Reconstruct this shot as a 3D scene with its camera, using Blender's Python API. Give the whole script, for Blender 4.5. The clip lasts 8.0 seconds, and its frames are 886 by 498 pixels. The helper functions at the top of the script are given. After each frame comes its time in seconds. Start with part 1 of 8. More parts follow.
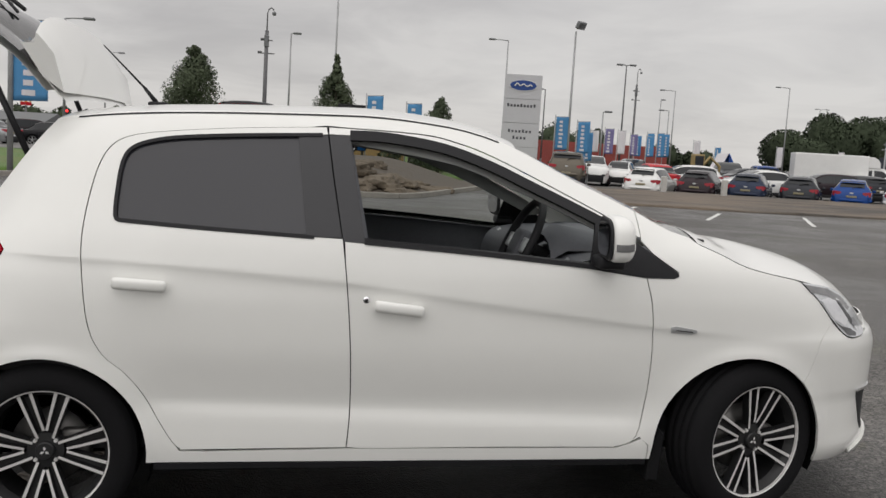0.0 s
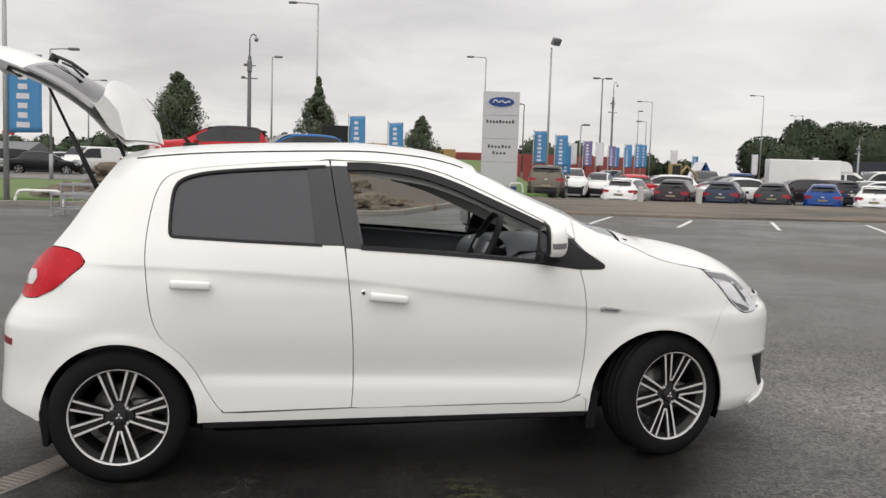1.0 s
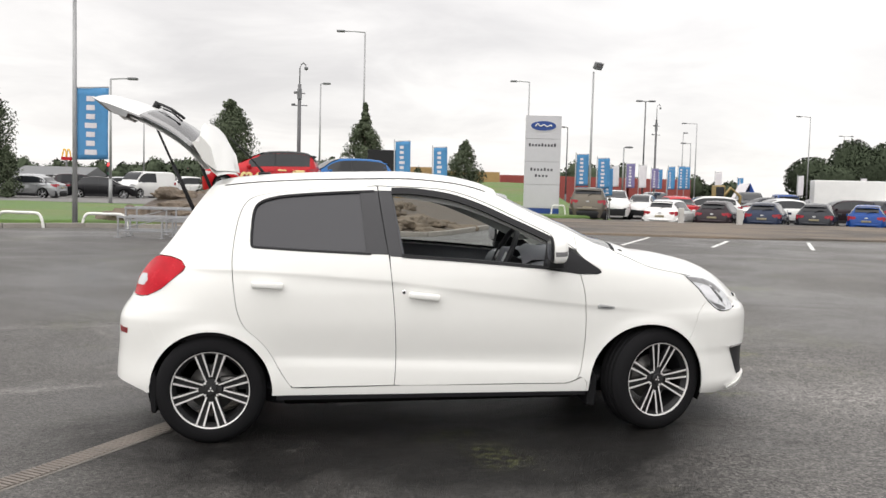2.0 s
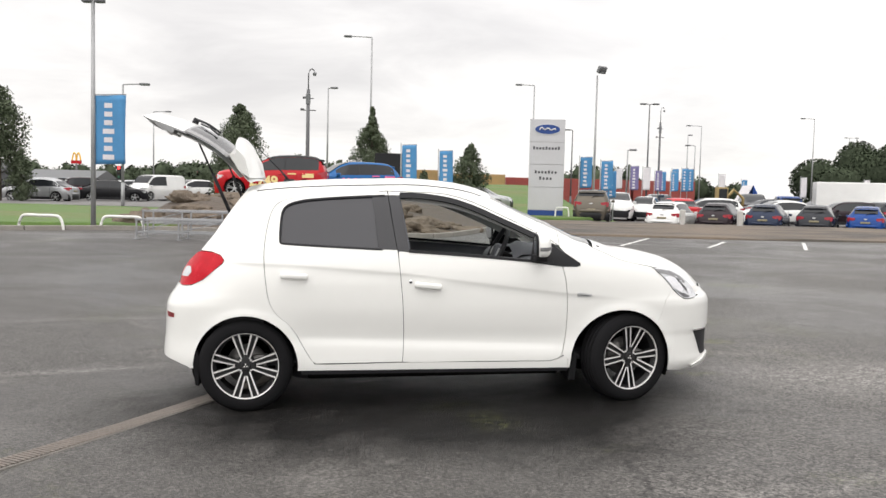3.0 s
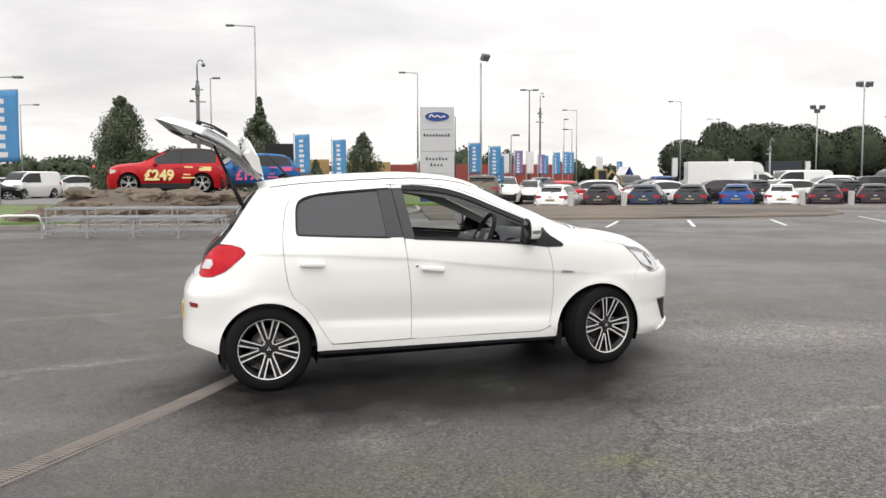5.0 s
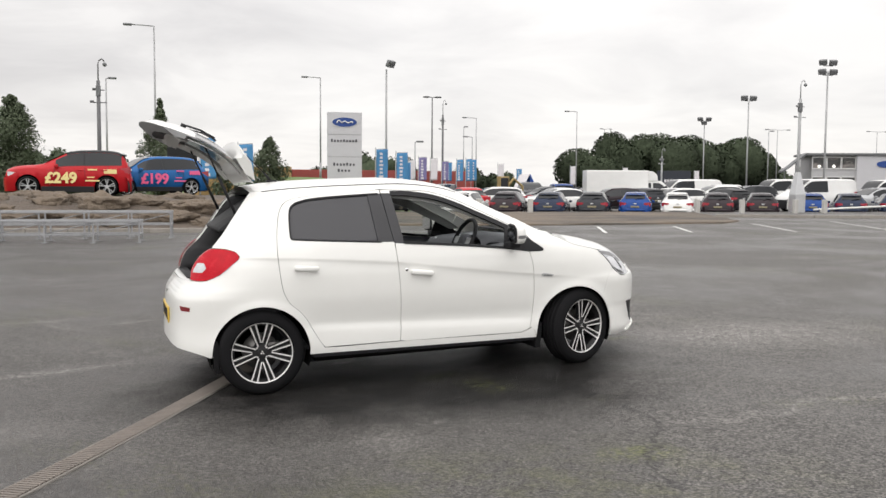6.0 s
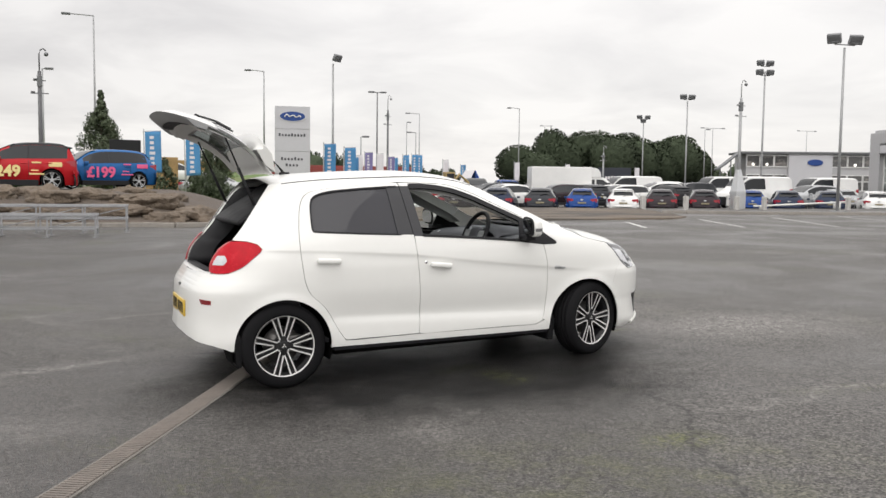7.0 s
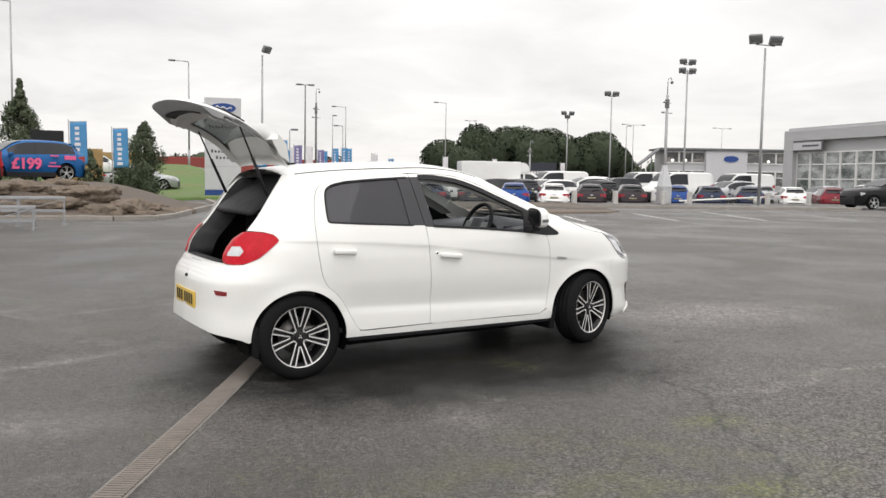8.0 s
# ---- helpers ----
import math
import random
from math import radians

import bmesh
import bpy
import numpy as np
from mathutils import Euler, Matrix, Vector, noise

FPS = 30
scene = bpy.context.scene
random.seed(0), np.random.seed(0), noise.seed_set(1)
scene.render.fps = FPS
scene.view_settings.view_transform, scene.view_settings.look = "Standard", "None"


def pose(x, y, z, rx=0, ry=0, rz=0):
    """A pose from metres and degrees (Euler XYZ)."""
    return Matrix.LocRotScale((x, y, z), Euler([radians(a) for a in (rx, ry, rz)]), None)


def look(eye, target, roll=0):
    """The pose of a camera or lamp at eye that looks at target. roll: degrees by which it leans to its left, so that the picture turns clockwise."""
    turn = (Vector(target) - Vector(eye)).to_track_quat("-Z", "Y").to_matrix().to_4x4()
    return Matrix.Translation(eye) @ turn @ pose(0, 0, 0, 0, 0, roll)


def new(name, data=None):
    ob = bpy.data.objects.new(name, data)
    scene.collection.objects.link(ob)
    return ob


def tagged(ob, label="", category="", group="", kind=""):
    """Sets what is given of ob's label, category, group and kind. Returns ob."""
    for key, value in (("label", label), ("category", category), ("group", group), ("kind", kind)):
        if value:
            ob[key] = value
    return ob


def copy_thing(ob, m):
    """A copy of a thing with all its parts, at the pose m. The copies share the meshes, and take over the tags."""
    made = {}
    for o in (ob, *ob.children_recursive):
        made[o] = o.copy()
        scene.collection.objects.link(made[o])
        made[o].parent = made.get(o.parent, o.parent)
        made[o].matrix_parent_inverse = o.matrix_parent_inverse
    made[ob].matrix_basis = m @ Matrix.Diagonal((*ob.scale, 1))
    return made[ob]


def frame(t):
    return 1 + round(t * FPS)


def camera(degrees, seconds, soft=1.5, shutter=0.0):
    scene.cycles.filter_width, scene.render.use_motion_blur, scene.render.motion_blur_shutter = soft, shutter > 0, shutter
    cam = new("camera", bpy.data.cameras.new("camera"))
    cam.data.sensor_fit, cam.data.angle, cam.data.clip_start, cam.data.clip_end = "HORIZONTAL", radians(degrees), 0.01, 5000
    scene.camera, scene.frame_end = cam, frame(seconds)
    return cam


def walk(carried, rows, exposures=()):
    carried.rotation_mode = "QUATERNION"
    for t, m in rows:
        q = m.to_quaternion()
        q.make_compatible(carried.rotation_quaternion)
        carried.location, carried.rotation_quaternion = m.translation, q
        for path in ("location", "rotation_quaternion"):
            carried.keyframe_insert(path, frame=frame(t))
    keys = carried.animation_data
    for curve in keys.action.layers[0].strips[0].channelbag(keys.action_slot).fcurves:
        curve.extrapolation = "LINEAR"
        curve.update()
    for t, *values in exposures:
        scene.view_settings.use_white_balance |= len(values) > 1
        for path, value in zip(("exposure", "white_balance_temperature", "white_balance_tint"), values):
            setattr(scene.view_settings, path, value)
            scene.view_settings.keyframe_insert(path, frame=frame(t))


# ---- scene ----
cam = camera(52.7, 8.0)
PATH = [
    (0, (-0.105, -0.095, 1.308), (-0.043, 1.892, 1.089), 3.5),
    (0.5, (-0.078, -0.556, 1.333), (0.023, 1.431, 1.129), 2.9),
    (1, (-0.1, -0.993, 1.348), (-0.007, 0.996, 1.166), 1.8),
    (1.5, (-0.071, -1.463, 1.356), (-0.05, 0.532, 1.21), 1.7),
    (3, (0.009, -2.73, 1.375), (-0.016, -0.735, 1.245), 1.4),
    (3.5, (-0.019, -3.032, 1.41), (-0.023, -1.038, 1.264), 0.5),
    (4, (-0.225, -3.255, 1.419), (-0.162, -1.262, 1.268), 0.1),
    (5.5, (-1.166, -3.324, 1.392), (-0.809, -1.362, 1.238), 0.0),
    (6, (-1.508, -3.358, 1.399), (-1.034, -1.421, 1.257), 0.4),
    (6.5, (-1.803, -3.301, 1.368), (-1.266, -1.38, 1.232), 0.5),
    (7, (-2.067, -3.23, 1.373), (-1.46, -1.33, 1.223), 0.7),
    (7.5, (-2.388, -3.15, 1.351), (-1.681, -1.286, 1.191), 1.3),
    (8, (-2.686, -3.074, 1.342), (-1.915, -1.236, 1.182), 1.0),
]
walk(cam, [(t, look(eye, target, roll)) for t, eye, target, roll in PATH],
     exposures=[(0, -0.50), (0.5, -0.35), (1.0, -0.15), (1.5, 0.08), (3.0, 0.25), (4.0, 0.28), (5.5, 0.16), (7.0, 0.05), (8.0, 0.11)])

# ---- world: an overcast sky, and a wide weak sun behind it ----
world = bpy.data.worlds.new("overcast_sky")
scene.world = world
world.use_nodes = True
wn, wl = world.node_tree.nodes, world.node_tree.links
wn.clear()
sky = wn.new("ShaderNodeTexSky")
sky.sky_type, sky.sun_disc, sky.sun_elevation, sky.sun_rotation = "NISHITA", False, radians(48), radians(215)
sky_dim = wn.new("ShaderNodeVectorMath")
sky_dim.operation = "SCALE"
sky_dim.inputs["Scale"].default_value = 0.1
wl.new(sky.outputs[0], sky_dim.inputs[0])
tc = wn.new("ShaderNodeTexCoord")
wsep = wn.new("ShaderNodeSeparateXYZ")
wl.new(tc.outputs["Generated"], wsep.inputs[0])
# cloud sheets drawn on a flat ceiling: direction divided by its height
wadd = wn.new("ShaderNodeMath")
wadd.operation, wadd.inputs[1].default_value = "ADD", 0.16
wl.new(wsep.outputs["Z"], wadd.inputs[0])
wmax = wn.new("ShaderNodeMath")
wmax.operation, wmax.inputs[1].default_value = "MAXIMUM", 0.06
wl.new(wadd.outputs[0], wmax.inputs[0])
wdiv = wn.new("ShaderNodeVectorMath")
wdiv.operation = "DIVIDE"
wl.new(tc.outputs["Generated"], wdiv.inputs[0])
wl.new(wmax.outputs[0], wdiv.inputs[1])
cloud = wn.new("ShaderNodeTexNoise")
cloud.inputs["Scale"].default_value, cloud.inputs["Detail"].default_value, cloud.inputs["Roughness"].default_value = 1.3, 6.0, 0.55
cloud.inputs["Distortion"].default_value = 0.4
wl.new(wdiv.outputs[0], cloud.inputs["Vector"])
wramp = wn.new("ShaderNodeValToRGB")
wramp.color_ramp.elements[0].position, wramp.color_ramp.elements[0].color = 0.30, (0.81, 0.785, 0.775, 1)
wramp.color_ramp.elements[1].position, wramp.color_ramp.elements[1].color = 0.62, (0.99, 0.96, 0.935, 1)
wl.new(cloud.outputs["Fac"], wramp.inputs[0])
wmix = wn.new("ShaderNodeMix")
wmix.data_type = "RGBA"
wmix.inputs["Factor"].default_value = 0.92
wl.new(sky_dim.outputs[0], wmix.inputs["A"])
# a darker patch painted into the north-west sky, standing in for lens falloff
wdot = wn.new("ShaderNodeVectorMath")
wdot.operation = "DOT_PRODUCT"
wdot.inputs[1].default_value = Vector((-0.17, 0.94, 0.30)).normalized()
wl.new(tc.outputs["Generated"], wdot.inputs[0])
wfalloff = wn.new("ShaderNodeMapRange")
wfalloff.interpolation_type = "SMOOTHSTEP"
wfalloff.inputs["From Min"].default_value, wfalloff.inputs["From Max"].default_value = 0.925, 1.0
wfalloff.inputs["To Min"].default_value, wfalloff.inputs["To Max"].default_value = 0.0, 0.40
wl.new(wdot.outputs["Value"], wfalloff.inputs["Value"])
wmottle = wn.new("ShaderNodeMapRange")
wmottle.inputs["From Min"].default_value, wmottle.inputs["From Max"].default_value = 0.36, 0.64
wmottle.inputs["To Min"].default_value, wmottle.inputs["To Max"].default_value = 1.0, 0.45
wl.new(cloud.outputs["Fac"], wmottle.inputs["Value"])
wamt = wn.new("ShaderNodeMath")
wamt.operation = "MULTIPLY"
wl.new(wfalloff.outputs[0], wamt.inputs[0]), wl.new(wmottle.outputs[0], wamt.inputs[1])
wdark = wn.new("ShaderNodeMix")
wdark.data_type = "RGBA"
wdark.inputs["B"].default_value = (0.50, 0.475, 0.475, 1)
wl.new(wamt.outputs[0], wdark.inputs["Factor"])
wl.new(wramp.outputs[0], wdark.inputs["A"])
wl.new(wdark.outputs["Result"], wmix.inputs["B"])
bg = wn.new("ShaderNodeBackground")
bg.inputs["Strength"].default_value = 1.0
wl.new(wmix.outputs["Result"], bg.inputs[0])
# an overcast sky is brighter overhead than at the horizon
wgrad = wn.new("ShaderNodeMapRange")
wgrad.inputs["From Min"].default_value, wgrad.inputs["From Max"].default_value = 0.15, 1.0
wgrad.inputs["To Min"].default_value, wgrad.inputs["To Max"].default_value = 1.0, 1.9
wl.new(wsep.outputs["Z"], wgrad.inputs["Value"])
wl.new(wgrad.outputs[0], bg.inputs["Strength"])
wout = wn.new("ShaderNodeOutputWorld")
wl.new(bg.outputs[0], wout.inputs[0])

sun = new("sun", bpy.data.lights.new("sun", "SUN"))
sun.data.energy, sun.data.angle, sun.data.color = 1.3, radians(85), (1.0, 0.97, 0.93)
sun.matrix_world = look((-8, -14, 18), (0, 0, 0))

# ---- materials ----
def mat(name, base, rough=0.6, metal=0.0, vary=0.12, scale=6.0, bump=0.0, bump_scale=60.0, coat=0.0, alpha_spec=None):
    """A principled material whose colour and roughness wander at a coarse and a fine scale, with fine relief."""
    m = bpy.data.materials.new(name)
    m.use_nodes = True
    n, l = m.node_tree.nodes, m.node_tree.links
    p = n["Principled BSDF"]
    g = n.new("ShaderNodeNewGeometry")
    a, b = n.new("ShaderNodeTexNoise"), n.new("ShaderNodeTexNoise")
    for node, s in ((a, scale), (b, scale * 9)):
        node.inputs["Scale"].default_value, node.inputs["Detail"].default_value = s, 4.0
        l.new(g.outputs["Position"], node.inputs["Vector"])
    mean = n.new("ShaderNodeMath")
    mean.operation = "ADD"
    l.new(a.outputs["Fac"], mean.inputs[0]), l.new(b.outputs["Fac"], mean.inputs[1])
    rng = n.new("ShaderNodeMapRange")
    rng.inputs["From Min"].default_value, rng.inputs["From Max"].default_value = 0.6, 1.4
    rng.inputs["To Min"].default_value, rng.inputs["To Max"].default_value = 1 - vary, 1 + vary
    l.new(mean.outputs[0], rng.inputs["Value"])
    mul = n.new("ShaderNodeVectorMath")
    mul.operation = "SCALE"
    mul.inputs[0].default_value = base
    l.new(rng.outputs[0], mul.inputs["Scale"])
    l.new(mul.outputs[0], p.inputs["Base Color"])
    rr = n.new("ShaderNodeMapRange")
    rr.inputs["From Min"].default_value, rr.inputs["From Max"].default_value = 0.6, 1.4
    rr.inputs["To Min"].default_value, rr.inputs["To Max"].default_value = rough * (1 - vary), min(1, rough * (1 + vary))
    l.new(mean.outputs[0], rr.inputs["Value"])
    l.new(rr.outputs[0], p.inputs["Roughness"])
    p.inputs["Metallic"].default_value = metal
    p.inputs["Coat Weight"].default_value = coat
    p.inputs["Coat Roughness"].default_value = 0.04
    if alpha_spec is not None:
        p.inputs["Specular IOR Level"].default_value = alpha_spec
    if bump:
        c, bp = n.new("ShaderNodeTexNoise"), n.new("ShaderNodeBump")
        c.inputs["Scale"].default_value, c.inputs["Detail"].default_value = bump_scale, 5.0
        l.new(g.outputs["Position"], c.inputs["Vector"])
        bp.inputs["Strength"].default_value, bp.inputs["Distance"].default_value = bump, 1.0 / bump_scale
        l.new(c.outputs["Fac"], bp.inputs["Height"])
        l.new(bp.outputs[0], p.inputs["Normal"])
    return m


def glass(name, tint, see, rough=0.02, haze=0.0):
    """A thin pane: clear film mixed with a glossy coat; see is how much light comes through."""
    m = bpy.data.materials.new(name)
    m.use_nodes = True
    n, l = m.node_tree.nodes, m.node_tree.links
    n.clear()
    tr, gl, mx, lw, out = (n.new("ShaderNode" + k) for k in ("BsdfTransparent", "BsdfGlossy", "MixShader", "LayerWeight", "OutputMaterial"))
    tr.inputs[0].default_value = (*[t * see for t in tint], 1)
    gl.inputs["Roughness"].default_value = rough
    gl.inputs["Color"].default_value = (0.95, 0.95, 0.95, 1)
    lw.inputs["Blend"].default_value = 0.5
    pw, fr = n.new("ShaderNodeMath"), n.new("ShaderNodeMath")  # gloss grows from 4 % face on to all of it edge on
    pw.operation, pw.inputs[1].default_value = "POWER", 5.0
    fr.operation, fr.inputs[1].default_value, fr.inputs[2].default_value = "MULTIPLY_ADD", 0.96, 0.04
    l.new(lw.outputs["Facing"], pw.inputs[0]), l.new(pw.outputs[0], fr.inputs[0])
    film = tr.outputs[0]
    if haze:
        df, hz = n.new("ShaderNodeBsdfDiffuse"), n.new("ShaderNodeMixShader")
        df.inputs[0].default_value, hz.inputs[0].default_value = (0.042, 0.042, 0.050, 1), haze
        l.new(tr.outputs[0], hz.inputs[1]), l.new(df.outputs[0], hz.inputs[2])
        film = hz.outputs[0]
    l.new(fr.outputs[0], mx.inputs[0]), l.new(film, mx.inputs[1]), l.new(gl.outputs[0], mx.inputs[2])
    l.new(mx.outputs[0], out.inputs[0])
    return m


def glow(name, colour, strength):
    m = mat(name, colour, 0.3)
    p = m.node_tree.nodes["Principled BSDF"]
    p.inputs["Emission Color"].default_value, p.inputs["Emission Strength"].default_value = (*colour, 1), strength
    return m


PAINT = mat("white_paint", (0.79, 0.79, 0.765), 0.32, 0, 0.012, 1.2, coat=0.6)
BLACK_TRIM = mat("black_trim", (0.016, 0.016, 0.018), 0.6, 0, 0.15, 12, alpha_spec=0.25)
PILLAR = mat("satin_black_film", (0.030, 0.030, 0.034), 0.5, 0, 0.1, 8)
RUBBER = mat("tyre_rubber", (0.010, 0.010, 0.011), 0.85, 0, 0.2, 20, 0.25, 160, alpha_spec=0.12)
ARCH = mat("wheel_well_plastic", (0.007, 0.007, 0.007), 0.9, 0, 0.2, 10, 0.3, 60, alpha_spec=0.05)
ALLOY = mat("machined_alloy", (0.74, 0.73, 0.72), 0.35, 0.4, 0.06, 25)
ALLOY_DARK = mat("black_alloy", (0.010, 0.010, 0.011), 0.5, 0.0, 0.15, 20)
CHROME = mat("chrome", (0.8, 0.8, 0.82), 0.08, 1.0, 0.03, 10)
STEEL = mat("galvanised_steel", (0.31, 0.315, 0.325), 0.5, 0.6, 0.22, 7, 0.1, 50)
POLE_GREY = mat("grey_painted_pole", (0.33, 0.335, 0.34), 0.5, 0.3, 0.15, 3, 0.05, 40)
POLE_DARK = mat("weathered_dark_pole", (0.12, 0.12, 0.125), 0.6, 0.2, 0.2, 3, 0.05, 40)
TAIL_RED = mat("red_lens", (0.46, 0.005, 0.016), 0.25, 0, 0.2, 14, alpha_spec=0.18)
REFLECTOR = mat("dull_red_reflector", (0.20, 0.012, 0.016), 0.4, 0, 0.2, 30)
LENS = mat("clear_lens", (0.62, 0.63, 0.65), 0.08, 0.35, 0.25, 16, coat=1.0)
LENS_SMOKE = mat("smoked_lens", (0.20, 0.20, 0.205), 0.12, 0.3, 0.25, 30, coat=0.8)
LENS_DARK = mat("headlamp_bowl", (0.12, 0.12, 0.125), 0.15, 0.6, 0.2, 20)
INTERIOR = mat("charcoal_cabin_plastic", (0.10, 0.103, 0.115), 0.65, 0, 0.15, 9, 0.15, 180)
FABRIC = mat("dark_seat_cloth", (0.045, 0.046, 0.05), 0.9, 0, 0.2, 14, 0.3, 240)
HEADLINER = mat("grey_headliner", (0.42, 0.42, 0.40), 0.9, 0, 0.06, 10, 0.2, 200)
PILLAR_LINING = mat("grey_pillar_lining", (0.27, 0.275, 0.265), 0.85, 0, 0.06, 10, 0.2, 200)
# tailgate grey with shade put into its colour
GATE_SHADE_GREY = mat("grey_primer_trim", (0.36, 0.365, 0.37), 0.55, 0, 0.08, 7, 0.1, 120)
GLASS_TINT = glass("privacy_glass", (0.55, 0.57, 0.62), 0.10, haze=0.78)
GLASS_DARK = mat("dark_car_glass", (0.018, 0.020, 0.023), 0.06, 0, 0.1, 3, alpha_spec=0.32)
GLASS_REAR = glass("tinted_rear_screen", (0.6, 0.66, 0.64), 0.35, haze=0.2)
GLASS_CLEAR = glass("clear_glass", (0.93, 0.97, 0.95), 0.9)
CHALK = mat("road_paint_white", (0.62, 0.62, 0.6), 0.7, 0, 0.3, 5, 0.2, 90)
SILVER_PLATE = mat("silver_plastic", (0.55, 0.56, 0.57), 0.35, 0.5, 0.08, 8)


def island_tint(m, low, high):
    """Lets each piece of a joined mesh take its own brightness."""
    n, l = m.node_tree.nodes, m.node_tree.links
    p = n["Principled BSDF"]
    src = p.inputs["Base Color"].links[0].from_socket
    g, r, s = n.new("ShaderNodeNewGeometry"), n.new("ShaderNodeMapRange"), n.new("ShaderNodeVectorMath")
    r.inputs["To Min"].default_value, r.inputs["To Max"].default_value = low, high
    s.operation = "SCALE"
    l.new(g.outputs["Random Per Island"], r.inputs["Value"])
    l.new(src, s.inputs[0]), l.new(r.outputs[0], s.inputs["Scale"])
    l.new(s.outputs[0], p.inputs["Base Color"])
    return m


# ---- small building helpers ----
def part(name, bm, material, parent=None, label="", smooth=True, at=None):
    """Links a bmesh as one mesh object, under parent if one is given."""
    me = bpy.data.meshes.new(name)
    for f in bm.faces:
        f.smooth = smooth
    bm.to_mesh(me)
    bm.free()
    for m in material if isinstance(material, (list, tuple)) else (material,):
        me.materials.append(m)
    ob = new(name, me)
    if parent is not None:
        ob.parent = parent
    if at is not None:
        ob.matrix_basis = at
    if label:
        ob["label"] = label
    return ob


def thing(name, label, category, group="", m=None, kind=""):
    """An empty at a thing's base that its parts hang from."""
    ob = new(name)
    ob.empty_display_size = 0.2
    if m is not None:
        ob.matrix_basis = m
    return tagged(ob, label, category, group, kind)


def box(bm, x0, x1, y0, y1, z0, z1, bev=0.0, m=None, mi=0):
    """Adds a box, bevelled if asked, to bm."""
    r = bmesh.ops.create_cube(bm, size=1)
    bmesh.ops.transform(bm, matrix=Matrix.Translation(((x0 + x1) / 2, (y0 + y1) / 2, (z0 + z1) / 2)) @ Matrix.Diagonal((x1 - x0, y1 - y0, z1 - z0, 1)), verts=r["verts"])
    vs = r["verts"]
    if bev:
        es = list({e for v in vs for e in v.link_edges})
        q = bmesh.ops.bevel(bm, geom=es, offset=bev, segments=2, profile=0.5, affect="EDGES")
        vs = list({v for f in q["faces"] for v in f.verts} | {v for v in vs if v.is_valid})
    if m is not None:
        bmesh.ops.transform(bm, matrix=m, verts=vs)
    if mi:
        for f in {f for v in vs for f in v.link_faces}:
            f.material_index = mi
    return vs


def tube(bm, pts, r, seg=8, r1=None, caps=True):
    """Sweeps a round bar along pts, from radius r to r1."""
    pts = [Vector(p) for p in pts]
    rings = []
    up = Vector((0, 0, 1))
    for i, p in enumerate(pts):
        d = (pts[min(i + 1, len(pts) - 1)] - pts[max(i - 1, 0)]).normalized()
        s = d.cross(up if abs(d.z) < 0.95 else Vector((1, 0, 0))).normalized()
        t = s.cross(d)
        rr = r if r1 is None else r + (r1 - r) * i / (len(pts) - 1)
        rings.append([bm.verts.new(p + rr * (math.cos(a) * s + math.sin(a) * t)) for a in (2 * math.pi * k / seg for k in range(seg))])
    for a, b in zip(rings, rings[1:]):
        for k in range(seg):
            bm.faces.new((a[k], a[(k + 1) % seg], b[(k + 1) % seg], b[k]))
    if caps:
        bm.faces.new(rings[0][::-1]), bm.faces.new(rings[-1])
    return rings


def lathe(bm, prof, seg=32, axis="y", mi=0):
    """Turns (radius, along) pairs about an axis; returns the faces."""
    rings = []
    for r, h in prof:
        ring = []
        for k in range(seg):
            a = 2 * math.pi * k / seg
            c, s = r * math.cos(a), r * math.sin(a)
            ring.append(bm.verts.new((c, h, s) if axis == "y" else (c, s, h)))
        rings.append(ring)
    out = []
    for a, b in zip(rings, rings[1:]):
        for k in range(seg):
            f = bm.faces.new((a[k], a[(k + 1) % seg], b[(k + 1) % seg], b[k]))
            f.material_index = mi
            out.append(f)
    return out


def pchip(xs, ys):
    """A smooth curve through the given values that does not overshoot."""
    xs, ys = np.array(xs, float), np.array(ys, float)
    h, dl = np.diff(xs), np.diff(ys) / np.diff(xs)
    d = np.zeros_like(ys)
    for i in range(1, len(xs) - 1):
        if dl[i - 1] * dl[i] > 0:
            w1, w2 = 2 * h[i] + h[i - 1], h[i] + 2 * h[i - 1]
            d[i] = (w1 + w2) / (w1 / dl[i - 1] + w2 / dl[i])
    d[0], d[-1] = dl[0], dl[-1]

    def f(x):
        x = min(max(x, xs[0]), xs[-1])
        i = min(max(int(np.searchsorted(xs, x)) - 1, 0), len(xs) - 2)
        t = (x - xs[i]) / h[i]
        return float(ys[i] * (1 + 2 * t) * (1 - t) ** 2 + d[i] * h[i] * t * (1 - t) ** 2 + ys[i + 1] * t * t * (3 - 2 * t) + d[i + 1] * h[i] * t * t * (t - 1))
    return f


def smooth(pts, n=4):
    """A rounder polyline through pts (Catmull-Rom)."""
    out = []
    for i in range(len(pts) - 1):
        p0, p1, p2, p3 = (np.array(pts[min(max(j, 0), len(pts) - 1)], float) for j in (i - 1, i, i + 1, i + 2))
        for k in range(n):
            t = k / n
            out.append(tuple(0.5 * ((2 * p1) + (p2 - p0) * t + (2 * p0 - 5 * p1 + 4 * p2 - p3) * t * t + (3 * p1 - p0 - 3 * p2 + p3) * t ** 3)))
    return out + [tuple(pts[-1])]

# ---- ground ----
CAR_AT = Matrix.Translation((-0.138, 3.666, 0.005)) @ pose(0, 0, 0, 0, 0, 6.9) @ pose(0, 0, 0, 0, -1.5, 0)
FALL = pchip((-300, -9, -5, -1.95, -1.2, 0, 2, 4.5, 8, 300), (0.1, 0.1, 0.03, -0.046, -0.0264, 0.005, 0.0574, 0.088, 0.1, 0.1))


